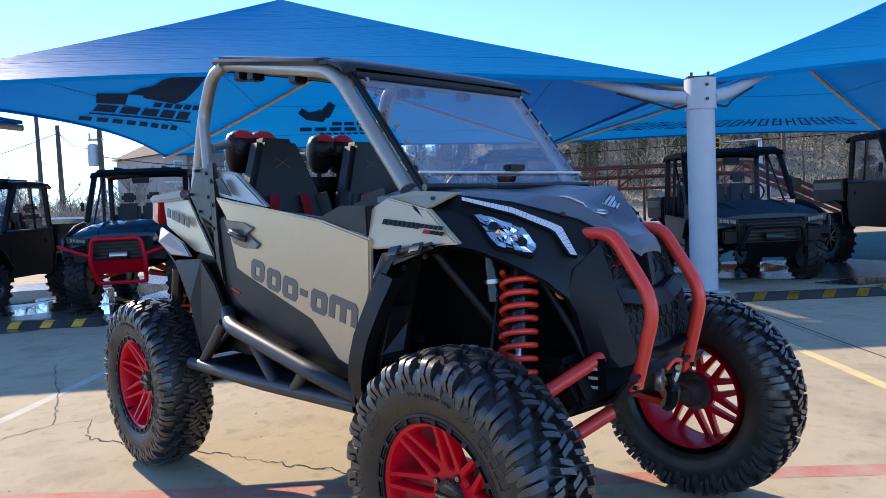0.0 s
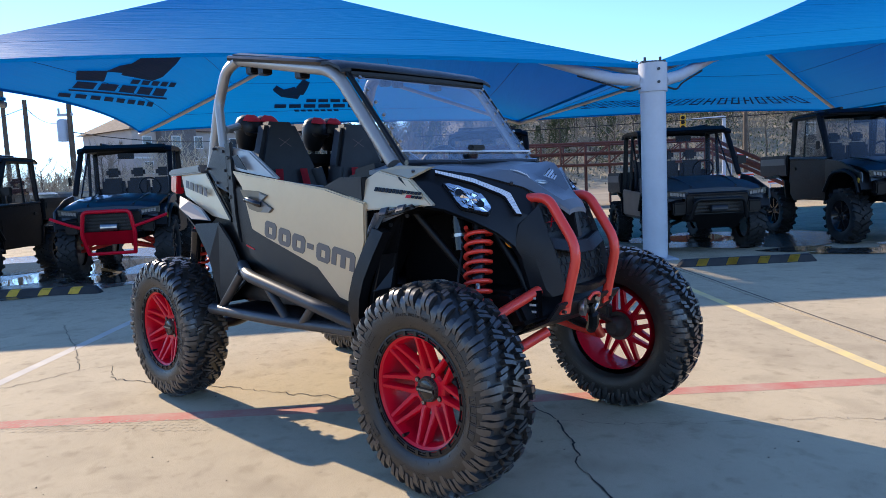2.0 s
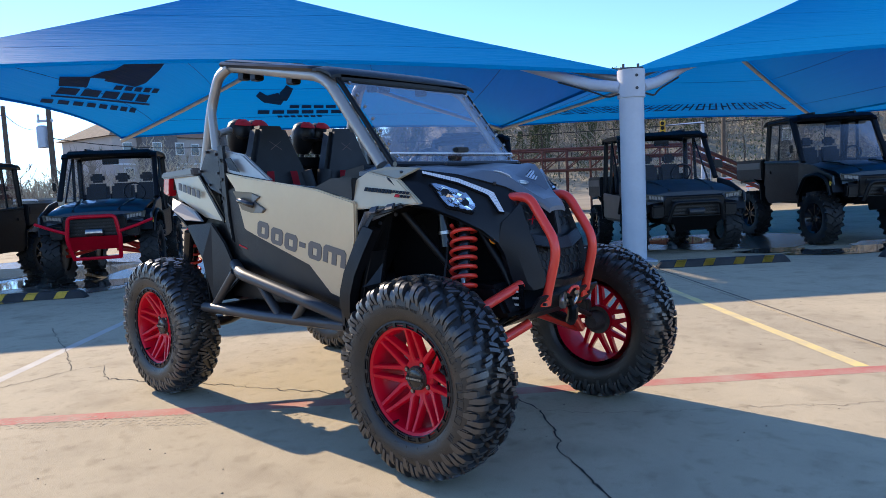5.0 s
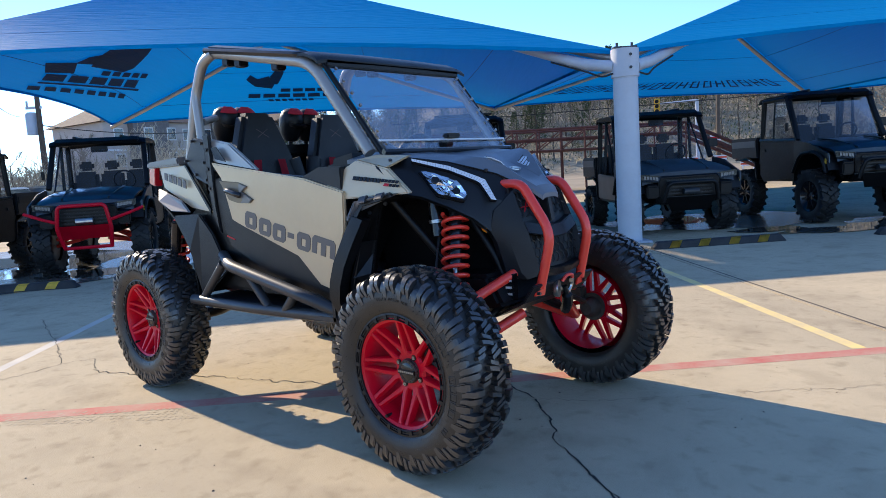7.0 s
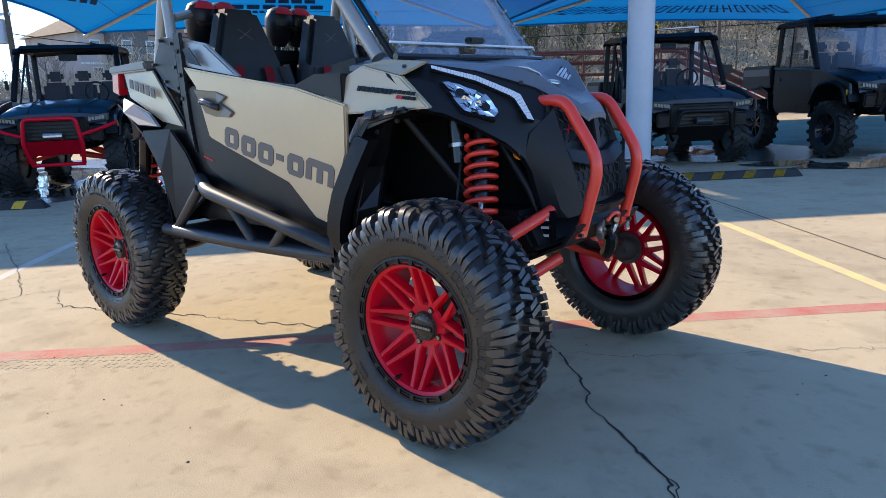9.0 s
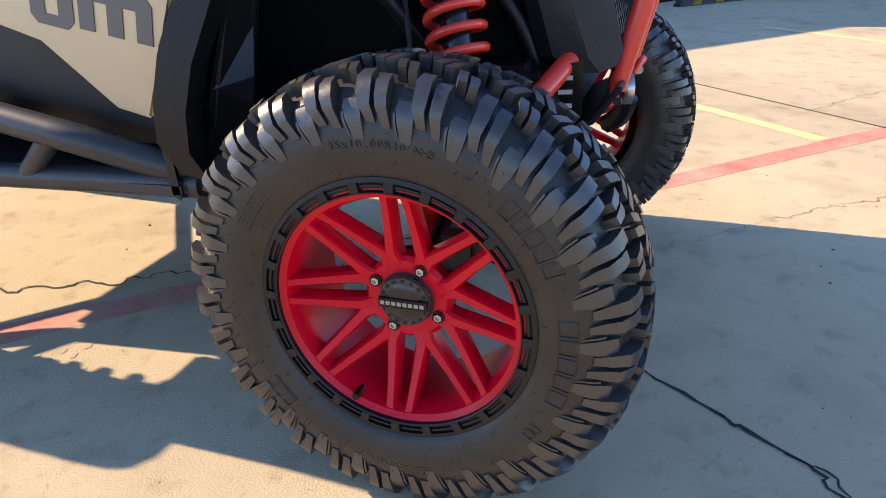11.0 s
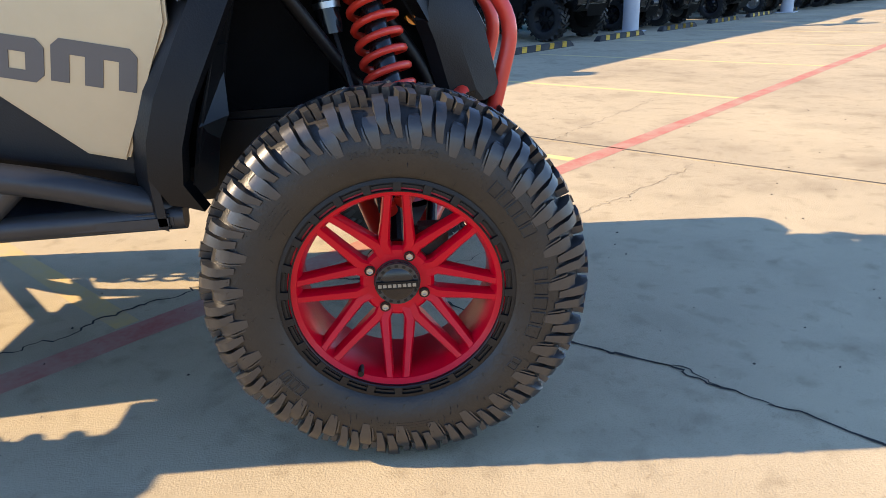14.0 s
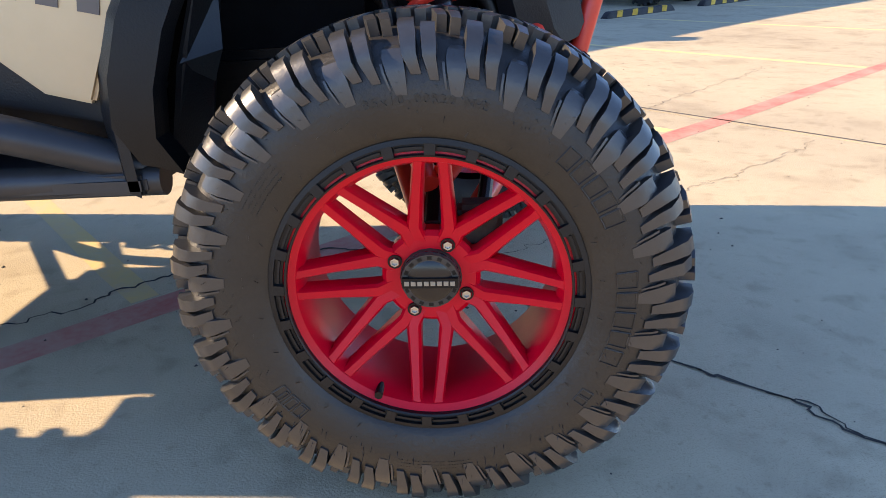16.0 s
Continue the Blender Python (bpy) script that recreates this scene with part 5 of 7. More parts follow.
# two honeycomb grilles with a bent band between them
grille = part("grille", sheet([[(x, CY + o, z) for o in (-w, 0.0, w)] for x, w, z in ((1.325, 0.20, 1.175), (1.375, 0.205, 1.02), (1.395, 0.205, 0.98), (1.435, 0.19, 0.80))], 0, (-0.015, 0, 0)), "black", buggy, "black honeycomb grille")
for x0, z0_, x1, z1_ in ((1.338, 1.16, 1.390, 1.015), (1.408, 0.975, 1.452, 0.81)):
    bm = bmesh.new()
    h = 0.0235
    for r_ in range(6):
        for c_ in range(10):
            yy = -0.19 + c_ * h * 1.73 + (h * 0.865 if r_ % 2 else 0)
            pts = []
            for k in range(4):
                v_ = (h + r_ * h * 1.5 - h * math.cos(math.pi / 3 * k)) / (z0_ - z1_)
                pts.append((x0 + (x1 - x0) * v_, CY + yy + h * math.sin(math.pi / 3 * k), z0_ + (z1_ - z0_) * v_))
            if yy < 0.185 and all(p[2] > z1_ - 0.005 for p in pts):
                add_tube(bm, pts, 0.0032, 4)
    part("honeycomb", bm, "charcoal", grille)
for tip in (1, -1):
    part("grille_mark", slab([(1.388, CY - 0.182 + 0.02 * tip, 1.098 + 0.012 * tip), (1.390, CY - 0.172 + 0.02 * tip, 1.102 + 0.012 * tip), (1.398, CY - 0.158 - 0.02 * tip, 1.082 - 0.012 * tip), (1.398, CY - 0.168 - 0.02 * tip, 1.076 - 0.012 * tip)], 0.006), "red", grille, "small red mark")
part("grille_band", sheet([[(x, CY + o, z) for x, o, z in line] for line in ([(1.402, -0.206, 1.024), (1.435, -0.06, 0.995), (1.435, 0.06, 0.995), (1.402, 0.206, 1.024)], [(1.428, -0.206, 0.972), (1.460, -0.06, 0.942), (1.460, 0.06, 0.942), (1.428, 0.206, 0.972)])], 0, (-0.03, 0, 0)), "charcoal", buggy, "charcoal band across the grille", bevel=0.004)
part("grille_lip", sheet([[(x, CY + o, z) for x, o, z in line] for line in ([(1.468, -0.19, 0.814), (1.490, -0.06, 0.80), (1.490, 0.06, 0.80), (1.468, 0.19, 0.814)], [(1.460, -0.19, 0.776), (1.470, -0.06, 0.762), (1.470, 0.06, 0.762), (1.460, 0.19, 0.776)])], 0, (-0.05, 0, 0)), "charcoal", buggy, bevel=0.005)
part("grille_fin", prism_xz([(1.36, 1.15), (1.41, 1.13), (1.43, 1.01), (1.38, 1.01)], CY - 0.018, CY + 0.018), "charcoal", buggy, bevel=0.004)
# red bumper bars, winch
both("bumper_bar", pipe([(1.270, 0.165, 1.192), (1.372, 0.165, 1.194), (1.520, 0.165, 0.968), (1.456, 0.172, 0.722)], 0.0225, 16, 0.075), "red_frame", "red painted tubular bumper bar", smooth=40)
both("bumper_foot", lambda y: slab([(1.470, y(0.135), 0.752), (1.462, y(0.212), 0.742), (1.452, y(0.210), 0.688), (1.458, y(0.140), 0.682)], 0.014, (-0.012, 0, 0)), "red_frame", "red bolted foot plate", bevel=0.003)
for o_, z_ in ((0.150, 0.735), (0.198, 0.700)):
    both("foot_bolt", lambda y, o_=o_, z_=z_: tube([(1.455, y(o_), z_), (1.472, y(o_), z_)], 0.008, 8), "slider")
winch = part("winch", lathe([(0.012, -0.014), (0.036, -0.014), (0.040, -0.008), (0.040, 0.010), (0.012, 0.010)], 24, "x", True), "steel", buggy, "steel winch fairlead with a hook", smooth=40)
winch.matrix_local = pose(1.470, CY - 0.055, 0.700, 0, 90, 20)
part("hook", tube(rounded([(0.0, 0.03, 0.0), (0.02, 0.07, 0.01), (0.03, 0.10, 0.03), (0.0, 0.125, 0.04), (-0.03, 0.10, 0.05), (-0.025, 0.075, 0.05)], 0.02), 0.011, 8), "steel", winch, smooth=40)
part("shackle", tube(rounded([(-0.03, 0.02, 0.02), (-0.06, 0.03, 0.04), (-0.055, 0.07, 0.06), (-0.03, 0.09, 0.05)], 0.02), 0.008, 8), "red_frame", winch, "red shackle", smooth=40)
part("winch_rope", tube(rounded([(0.0, 0.06, 0.02), (0.05, 0.08, 0.03), (0.10, 0.11, 0.02), (0.13, 0.16, 0.0)], 0.03), [0.014] * 3 + [0.026] * 11, 8), "black", winch, "black hook strap")
part("warning_plate", slab([(1.395, CY - 0.262, 0.68), (1.30, CY - 0.285, 0.66), (1.30, CY - 0.285, 0.78), (1.395, CY - 0.262, 0.80)], 0.01), "gloss_black", buggy)
for i in range(3):
    part("label_mark", slab([(1.375, CY - 0.279, 0.70 + 0.03 * i), (1.345, CY - 0.286, 0.70 + 0.03 * i), (1.345, CY - 0.286, 0.71 + 0.03 * i), (1.375, CY - 0.279, 0.71 + 0.03 * i)], 0.003), "trim", buggy)
# suspension
both("lower_arm", pipe([(1.02, 0.18, 0.60), (1.15, 0.60, 0.415)], 0.024), "red_frame", "red tubular suspension arm", smooth=40)
both("lower_arm", pipe([(1.36, 0.18, 0.60), (1.17, 0.60, 0.415)], 0.024), "red_frame", "red tubular suspension arm", smooth=40)
both("upper_arm", pipe([(1.02, 0.22, 0.80), (1.14, 0.58, 0.56)], 0.022), "red_frame", "red tubular suspension arm", smooth=40)
both("upper_arm", pipe([(1.365, 0.215, 0.80), (1.285, 0.45, 0.705), (1.17, 0.58, 0.58)], 0.023), "red_frame", "red tubular suspension arm", smooth=40)
both("tie_rod", pipe([(1.28, 0.16, 0.66), (1.24, 0.58, 0.50)], 0.014), "black")
both("drive_shaft", pipe([(1.15, 0.16, 0.64), (1.15, 0.40, 0.52), (1.15, 0.60, 0.45)], 0.026), "black")
both("trailing_arm", pipe([(-0.60, 0.35, 0.58), (-0.90, 0.42, 0.45), (-1.15, 0.58, 0.42)], 0.036), "black", smooth=40)
both("rear_link", pipe([(-1.20, 0.14, 0.62), (-1.17, 0.58, 0.40)], 0.02), "red_frame")
both("rear_link", pipe([(-1.22, 0.14, 0.74), (-1.17, 0.58, 0.56)], 0.02), "red_frame")


def shock(top, foot, turns=9, r=0.056, wire=0.0095):
    """A coil-over: body, shaft and a helical spring."""
    t, f = Vector(top), Vector(foot)
    axis = (f - t).normalized()
    e1 = axis.orthogonal().normalized()
    e2 = axis.cross(e1)
    unit = new("shock_absorber")
    unit.parent = buggy
    part("damper_body", tube([t - axis * 0.06, t + (f - t) * 0.62], 0.031, 14), "gloss_black", unit, smooth=40)
    part("damper_shaft", tube([t + (f - t) * 0.55, f + axis * 0.05], 0.011, 10), "steel", unit, smooth=40)
    part("foot_cup", tube([f, f + axis * 0.03], 0.05, 14), "black", unit, smooth=40)
    n = turns * 18
    part("spring", tube([t + (f - t) * (k / n) + (e1 * math.cos(2 * math.pi * k / 18) + e2 * math.sin(2 * math.pi * k / 18)) * r for k in range(n + 1)], wire, 7), "red_frame", unit, "red coil spring", smooth=60)


for sg in (-1, 1):
    shock((1.115, CY + sg * 0.335, 1.07), (1.19, CY + sg * 0.455, 0.70), 9, 0.057, 0.0100)
    shock((-1.02, CY + sg * 0.53, 1.05), (-1.08, CY + sg * 0.575, 0.60), 8, 0.05)
    part("reservoir", tube([(1.000, CY + sg * 0.345, 1.13), (1.020, CY + sg * 0.355, 0.97)], 0.033, 14), "gloss_black", buggy, "black shock reservoir", smooth=40)
    part("rear_reservoir", tube([(-0.93, CY + sg * 0.62, 1.05), (-1.0, CY + sg * 0.61, 0.86)], 0.03, 12), "gloss_black", buggy, smooth=40)
both("reservoir_collar", lambda y: tube([(1.011, y(0.350), 1.045), (1.013, y(0.351), 1.03)], 0.036, 14), "steel", "steel collar", smooth=40)
both("brake_hose", lambda y: tube(rounded([(1.02, y(0.34), 1.0), (1.06, y(0.42), 0.86), (1.10, y(0.50), 0.72), (1.12, y(0.58), 0.56)], 0.08), 0.006, 6), "cable", "thin black hose")
for bx, bo, bz in ((0.70, 0.60, 0.92), (0.74, 0.585, 1.02), (0.80, 0.57, 1.10), (0.68, 0.60, 0.76), (0.90, 0.56, 1.14)):
    both("liner_bolt", lambda y, bx=bx, bo=bo, bz=bz: tube([(bx, y(bo), bz), (bx, y(bo + 0.010), bz)], 0.009, 8), "slider", "dark bolt head")
both("side_reflector", lambda y: tube([(1.226, y(0.235), 1.008), (1.236, y(0.262), 1.003)], 0.025, 18), "amber", "round amber reflector", smooth=40)
both("frame_tube", pipe([(0.86, 0.50, 1.17), (1.10, 0.34, 0.80), (1.20, 0.26, 0.62)], 0.018), "black", smooth=40)
both("frame_tube", pipe([(1.06, 0.26, 1.16), (1.26, 0.22, 0.85), (1.32, 0.20, 0.64)], 0.02), "black", smooth=40)
both("inner_panel", skin([(0.62, 0.34, 0.62), (0.98, 0.30, 0.62), (1.02, 0.30, 1.16), (0.68, 0.36, 1.14)], 0.02), "liner_black")
both("splash_guard", skin([(0.70, 0.665, 0.64), (0.735, 0.66, 0.80), (0.79, 0.64, 0.97), (0.80, 0.55, 0.97), (0.76, 0.545, 0.80), (0.73, 0.55, 0.64)], 0.012), "black", "black splash guard behind the wheel", bevel=0.003)


def pyramid(y):
    bm = bmesh.new()
    base = [bm.verts.new((x, y(o), z)) for x, o, z in ((0.735, 0.655, 0.80), (0.785, 0.555, 0.91), (0.755, 0.552, 0.755))]
    tip = bm.verts.new((0.79, y(0.585), 0.815))
    bm.faces.new(base)
    for a, b in zip(base, base[1:] + base[:1]):
        bm.faces.new((a, b, tip))
    bmesh.ops.recalc_face_normals(bm, faces=bm.faces)
    return bm


both("splash_facet", pyramid, "charcoal", "raised angular facet")
# roll cage
both("main_hoop", pipe([(-0.76, 0.575, 1.42), (-0.66, 0.56, 1.78), (-0.575, 0.545, 1.975), (-0.46, 0.535, 2.02), (0.35, 0.525, 1.855), (0.44, 0.525, 1.80), (0.76, 0.505, 1.375)], 0.030, 14, 0.07), "cage", "grey painted roll cage tube", smooth=40)
both("rear_hoop", pipe([(-0.56, 0.60, 1.44), (-0.63, 0.575, 1.80), (-0.55, 0.56, 1.97), (-0.44, 0.55, 2.01)], 0.026, 12, 0.05), "cage", "grey painted roll cage tube", smooth=40)
for x, z, w in ((-0.46, 2.02, 0.535), (0.38, 1.85, 0.525)):
    part("cross_tube", tube([(x, CY - w, z), (x, CY + w, z)], 0.026, 12), "cage", buggy, "grey painted roll cage tube", smooth=40)
for x, z in ((-0.36, 1.965), (-0.24, 1.945), (0.10, 1.88)):
    both("roof_clamp", lambda y, x=x, z=z: box((x - 0.03, min(y(0.47), y(0.53)), z - 0.035), (x + 0.03, max(y(0.47), y(0.53)), z + 0.01)), "black", bevel=0.006)
roof = part("roof", sheet([[(x, CY + o, z + c) for o, c in ((-0.56, 0.0), (-0.51, 0.012), (-0.2, 0.018), (0.2, 0.018), (0.51, 0.012), (0.56, 0.0))] for x, z in ((-0.55, 2.005), (-0.52, 2.03), (-0.46, 2.052), (0.0, 1.965), (0.32, 1.895), (0.40, 1.885), (0.47, 1.855), (0.49, 1.835))], 0, (0, 0, -0.015)), "black", buggy, "black hard roof", smooth=35)
part("roof_seal", tube(rounded([(-0.50, CY - 0.56, 2.035), (0.36, CY - 0.55, 1.885), (0.36, CY + 0.55, 1.885), (-0.50, CY + 0.56, 2.035)], 0.05), 0.018, 8), "gloss_black", roof, smooth=40)
# windshield
shield = new("windshield")
shield.parent = buggy
WT, WB = (0.475, 1.825), (0.845, 1.375)
pane = part("pane", slab([(WB[0], CY - 0.47, WB[1]), (WB[0], CY + 0.47, WB[1]), (WT[0], CY + 0.48, WT[1]), (WT[0], CY - 0.48, WT[1])], 0.006), "glass", shield, "clear scratched polycarbonate pane")
pane.visible_shadow = False
for sg in (-1, 1):
    part("edge_strip", tube([(WB[0] - 0.01, CY + sg * 0.485, WB[1] - 0.02), (WT[0] - 0.01, CY + sg * 0.495, WT[1])], 0.013, 8), "black", shield, smooth=40)
    for k in range(7):
        t = (k + 0.5) / 7
        part("rivet", tube([(WB[0] + (WT[0] - WB[0]) * t + 0.005, CY + sg * 0.462, WB[1] + (WT[1] - WB[1]) * t + 0.005), (WB[0] + (WT[0] - WB[0]) * t + 0.015, CY + sg * 0.462, WB[1] + (WT[1] - WB[1]) * t + 0.012)], 0.008, 8), "steel", shield)
part("top_strip", box((WT[0] - 0.03, CY - 0.50, WT[1] - 0.012), (WT[0] + 0.015, CY + 0.50, WT[1] + 0.025)), "black", shield, bevel=0.005)
part("bottom_strip", tube([(WB[0], CY - 0.50, WB[1] + 0.0), (WB[0], CY + 0.50, WB[1] + 0.0)], 0.014, 8), "gloss_black", shield, smooth=40)
part("cross_strip", tube([(WB[0] - 0.035, CY - 0.49, WB[1] + 0.055), (WB[0] - 0.035, CY + 0.49, WB[1] + 0.055)], 0.005, 8), "drl", shield, smooth=40)
part("latch", box((0.80, CY - 0.03, 1.435), (0.84, CY + 0.07, 1.46)), "black", shield, bevel=0.006)
# cabin
part("dashboard", prism_xz([(0.30, 1.10), (0.42, 1.36), (0.62, 1.39), (0.66, 1.05)], CY - 0.5, CY + 0.5), "black", buggy, bevel=0.03)
part("console", box((-0.45, CY - 0.09, 0.76), (0.35, CY + 0.09, 1.05)), "black", buggy, bevel=0.03)
wheel_ring = part("steering_wheel", tube([(0.28 + 0.06 * math.sin(a), CY + 0.30 + 0.17 * math.cos(a), 1.33 + 0.15 * math.sin(a)) for a in [2 * math.pi * k / 28 for k in range(29)]], 0.017, 8), "black", buggy, smooth=40)


def seat(y):
    s_ = new("seat")
    s_.parent = buggy
    s_.matrix_local = pose(-0.50, y, 0.0)
    back = [(-0.24, 0.02), (-0.27, 0.25), (-0.20, 0.50), (-0.125, 0.70), (-0.10, 0.765), (0.10, 0.765), (0.125, 0.70), (0.20, 0.50), (0.27, 0.25), (0.24, 0.02)]
    bm = bmesh.new()
    add_prism(bm, back, (0.0, 0.11), lambda a, b, d: (d - b * 0.16 + 0.06, a, 0.92 + b))
    part("backrest", bm, "seat", s_, "black bolstered backrest", bevel=0.025)
    part("cushion", box((0.0, -0.25, 0.78), (0.50, 0.25, 0.94)), "seat", s_, bevel=0.04)
    for sg in (-1, 1):
        part("bolster", tube(rounded([(0.06, sg * 0.24, 0.98), (0.10, sg * 0.26, 1.15), (0.07, sg * 0.20, 1.40)], 0.08), 0.05, 10), "seat", s_, smooth=40)
        part("harness", slab([(0.175, sg * 0.13 - 0.026, 1.02), (0.175, sg * 0.13 + 0.026, 1.02), (0.118, sg * 0.085 + 0.026, 1.40), (0.118, sg * 0.085 - 0.026, 1.40)], 0.006), "belt", s_, "red harness strap")
    for sg in (-1, 1):
        part("stitch", tube([(0.062, -0.04 * sg, 1.585), (0.071, 0.04 * sg, 1.535)], 0.0022, 5), "stitch", s_)
    return s_


seat(CY - 0.27), seat(CY + 0.30)
for y in (-0.37, -0.25, 0.13, 0.26):
    pod = new("speaker_pod")
    pod.parent = buggy
    pod.matrix_local = pose(-0.70, CY + y + 0.02, 1.655, 0, 14, 0)
    part("shell", lathe([(0.0, 0.088), (0.040, 0.084), (0.068, 0.064), (0.082, 0.022), (0.080, -0.025), (0.066, -0.085), (0.045, -0.125), (0.0, -0.135)], 20, "z"), "charcoal", pod, smooth=40)
    part("speaker_face", lathe([(0.0, -0.008), (0.050, -0.008), (0.058, 0.0), (0.060, 0.012), (0.0, 0.012)], 20, "x"), "black", pod, smooth=40).location = (0.070, 0, -0.015)
    part("red_cap", sheet([[(0.097 * math.sin(th) * math.cos(ph), 0.097 * math.sin(th) * math.sin(ph), 0.002 + 0.097 * math.cos(th)) for ph in (-1.0, -0.6, -0.2, 0.2, 0.6, 1.0)] for th in (0.30, 0.5, 0.7, 0.9)], 0.005), "belt", pod, "red top patch", smooth=40)
    part("bracket", tube([(0, 0, -0.12), (0.02, 0, -0.28)], 0.015, 8), "black", pod)
part("rear_shelf", box((-0.80, CY - 0.50, 1.42), (-0.60, CY + 0.50, 1.50)), "black", buggy, bevel=0.02)
part("mirror_mount", tube([(-0.60, CY - 0.56, 1.64), (-0.66, CY - 0.44, 1.67)], 0.022, 10), "cage", buggy)

# ---- other vehicles in the row: own x axis looks forward ----
def plain_wheel(parent, x, y, r, w, mat_rim, out):
    wh = new("wheel")
    wh.parent = parent
    wh.matrix_local = pose(x, y, r, 0, 0, 0 if out < 0 else 180)
    h = w / 2
    tyre = part("tyre", lathe([(r * 0.56, -h * 0.8), (r * 0.62, -h * 0.95), (r * 0.80, -h * 1.02), (r * 0.91, -h * 0.95), (r * 0.935, -h * 0.6), (r * 0.94, 0), (r * 0.935, h * 0.6), (r * 0.91, h * 0.95), (r * 0.8, h * 1.02), (r * 0.56, h * 0.8)], 40), "tyre_far", wh, smooth=50)
    bm = bmesh.new()
    for k in range(19):
        for sg in (-1, 1):
            a = 2 * math.pi * (k + 0.5 * (sg > 0)) / 19
            turned = Matrix.Rotation(a, 4, "Y") @ Matrix.Translation((0, sg * h * 0.75, 0)) @ Matrix.Rotation(0.5 * sg, 4, "Z")
            add_box(bm, (-0.065 * r, -h * 0.36, 0.86 * r), (0.055 * r, h * 0.34, r * 1.0), turned)
            turned = Matrix.Rotation(a + 0.10, 4, "Y") @ Matrix.Translation((0, sg * h * 0.20, 0)) @ Matrix.Rotation(0.6 * sg, 4, "Z")
            add_box(bm, (-0.055 * r, -h * 0.22, 0.92 * r), (0.05 * r, h * 0.22, r * 0.998), turned)
    part("tread", bm, "tyre_far", tyre)
    rim = part("rim", lathe([(0.0, -h * 0.55), (r * 0.16, -h * 0.6), (r * 0.18, -h * 0.45), (r * 0.40, -h * 0.3), (r * 0.5, -h * 0.6), (r * 0.57, -h * 0.86), (r * 0.58, -h * 0.7), (r * 0.52, h * 0.6), (0.0, h * 0.6)], 32), mat_rim, wh, smooth=35)
    for k in range(7):
        part("spoke", box((-0.035 * r, -h * 0.72, 0.15 * r), (0.035 * r, -h * 0.42, 0.54 * r), Matrix.Rotation(2 * math.pi * k / 7, 4, "Y")), mat_rim, rim)


def utility_buggy(name, label, at, body, wheel_r=0.36, rim="gloss_black", doors=False, rack=False, red_bumper=False, lift=0.0, wb=2.05, width=1.5, glass="glass", bed=True, rear_seats=False, accent=None):
    v = thing(name, label, "utility vehicle", at, "parked off-road vehicles")
    hw = width / 2
    z0 = wheel_r + 0.03 + lift
    for x in (0, -wb):
        for sg in (-1, 1):
            plain_wheel(v, x, sg * (hw - 0.11), wheel_r, 0.26, rim, sg)
    back = -wb - 0.55 - (0.75 if rear_seats else 0)
    part("underbody", prism_xz([(0.42, z0), (back + 0.2, z0), (back + 0.2, z0 + 0.25), (0.45, z0 + 0.2)], -hw * 0.55, hw * 0.55), "black", v, bevel=0.03)
    part("cab_floor", box((-1.55, -hw * 0.95, z0), (-0.42, hw * 0.95, z0 + 0.30)), "black", v, bevel=0.03)
    # hood, fenders and face
    part("hood", sheet([[(x, y * hw, z0 + z - abs(y) ** 3 * 0.10) for y in (-0.84, -0.74, -0.45, 0, 0.45, 0.74, 0.84)] for x, z in ((0.56, 0.38), (0.53, 0.51), (0.40, 0.58), (0.0, 0.65), (-0.45, 0.70))], 0.04), body, v, smooth=40)
    for sg in (-1, 1):
        part("front_fender", sheet([[(x, sg * o, z0 + z) for o in (hw * 0.55, hw * 0.99)] for x, z in ((0.52, 0.20), (0.44, 0.42), (0.15, 0.52), (-0.22, 0.48), (-0.46, 0.20), (-0.50, -0.05))], 0.03), "black", v, smooth=40)
        part("fender_side", prism_xz([(0.54, z0 + 0.30), (0.52, z0 + 0.46), (0.0, z0 + 0.64), (-0.45, z0 + 0.70), (-0.46, z0 + 0.25), (-0.25, z0 + 0.48), (0.15, z0 + 0.52), (0.42, z0 + 0.42)], min(sg * hw * 0.96, sg * hw * 1.0), max(sg * hw * 0.96, sg * hw * 1.0)), body, v, bevel=0.01)
        lamp_box = part("headlight", slab([(0.615, sg * hw * 0.50, z0 + 0.455), (0.575, sg * hw * 0.90, z0 + 0.49), (0.580, sg * hw * 0.88, z0 + 0.39), (0.625, sg * hw * 0.56, z0 + 0.36)], 0.03), "gloss_black", v, "clear headlight in a dark housing")
        for q in range(5):
            f0, f1 = 0.12 + 0.15 * q, 0.24 + 0.15 * q
            pt = lambda f, g: Vector((0.622, sg * hw * 0.53, z0 + 0.435)).lerp(Vector((0.586, sg * hw * 0.88, z0 + 0.47)), f) + Vector((0.006 + 0.004 * (q % 2), 0, -0.055 * g))
            bm = bmesh.new()
            bm.faces.new([bm.verts.new(p) for p in (pt(f0, 0.1), pt(f1, 0.0), pt(f1, 0.9 - 0.1 * (q % 2)), pt(f0, 1.0))])
            part("reflector", bm, "lamp_dim", lamp_box)
        part("bumper_corner", prism_xz([(0.50, z0 + 0.10), (0.62, z0 + 0.12), (0.63, z0 + 0.30), (0.52, z0 + 0.36)], min(sg * hw * 0.55, sg * hw * 0.78), max(sg * hw * 0.55, sg * hw * 0.78)), "black", v, bevel=0.02)
        part("fender_flare", tube(rounded([(0.46, sg * hw * 1.0, z0 + 0.16), (0.40, sg * hw * 1.02, z0 + 0.40), (0.15, sg * hw * 1.03, z0 + 0.50), (-0.22, sg * hw * 1.03, z0 + 0.46), (-0.46, sg * hw * 1.01, z0 + 0.16)], 0.10), 0.028, 8), "black", v, smooth=40)
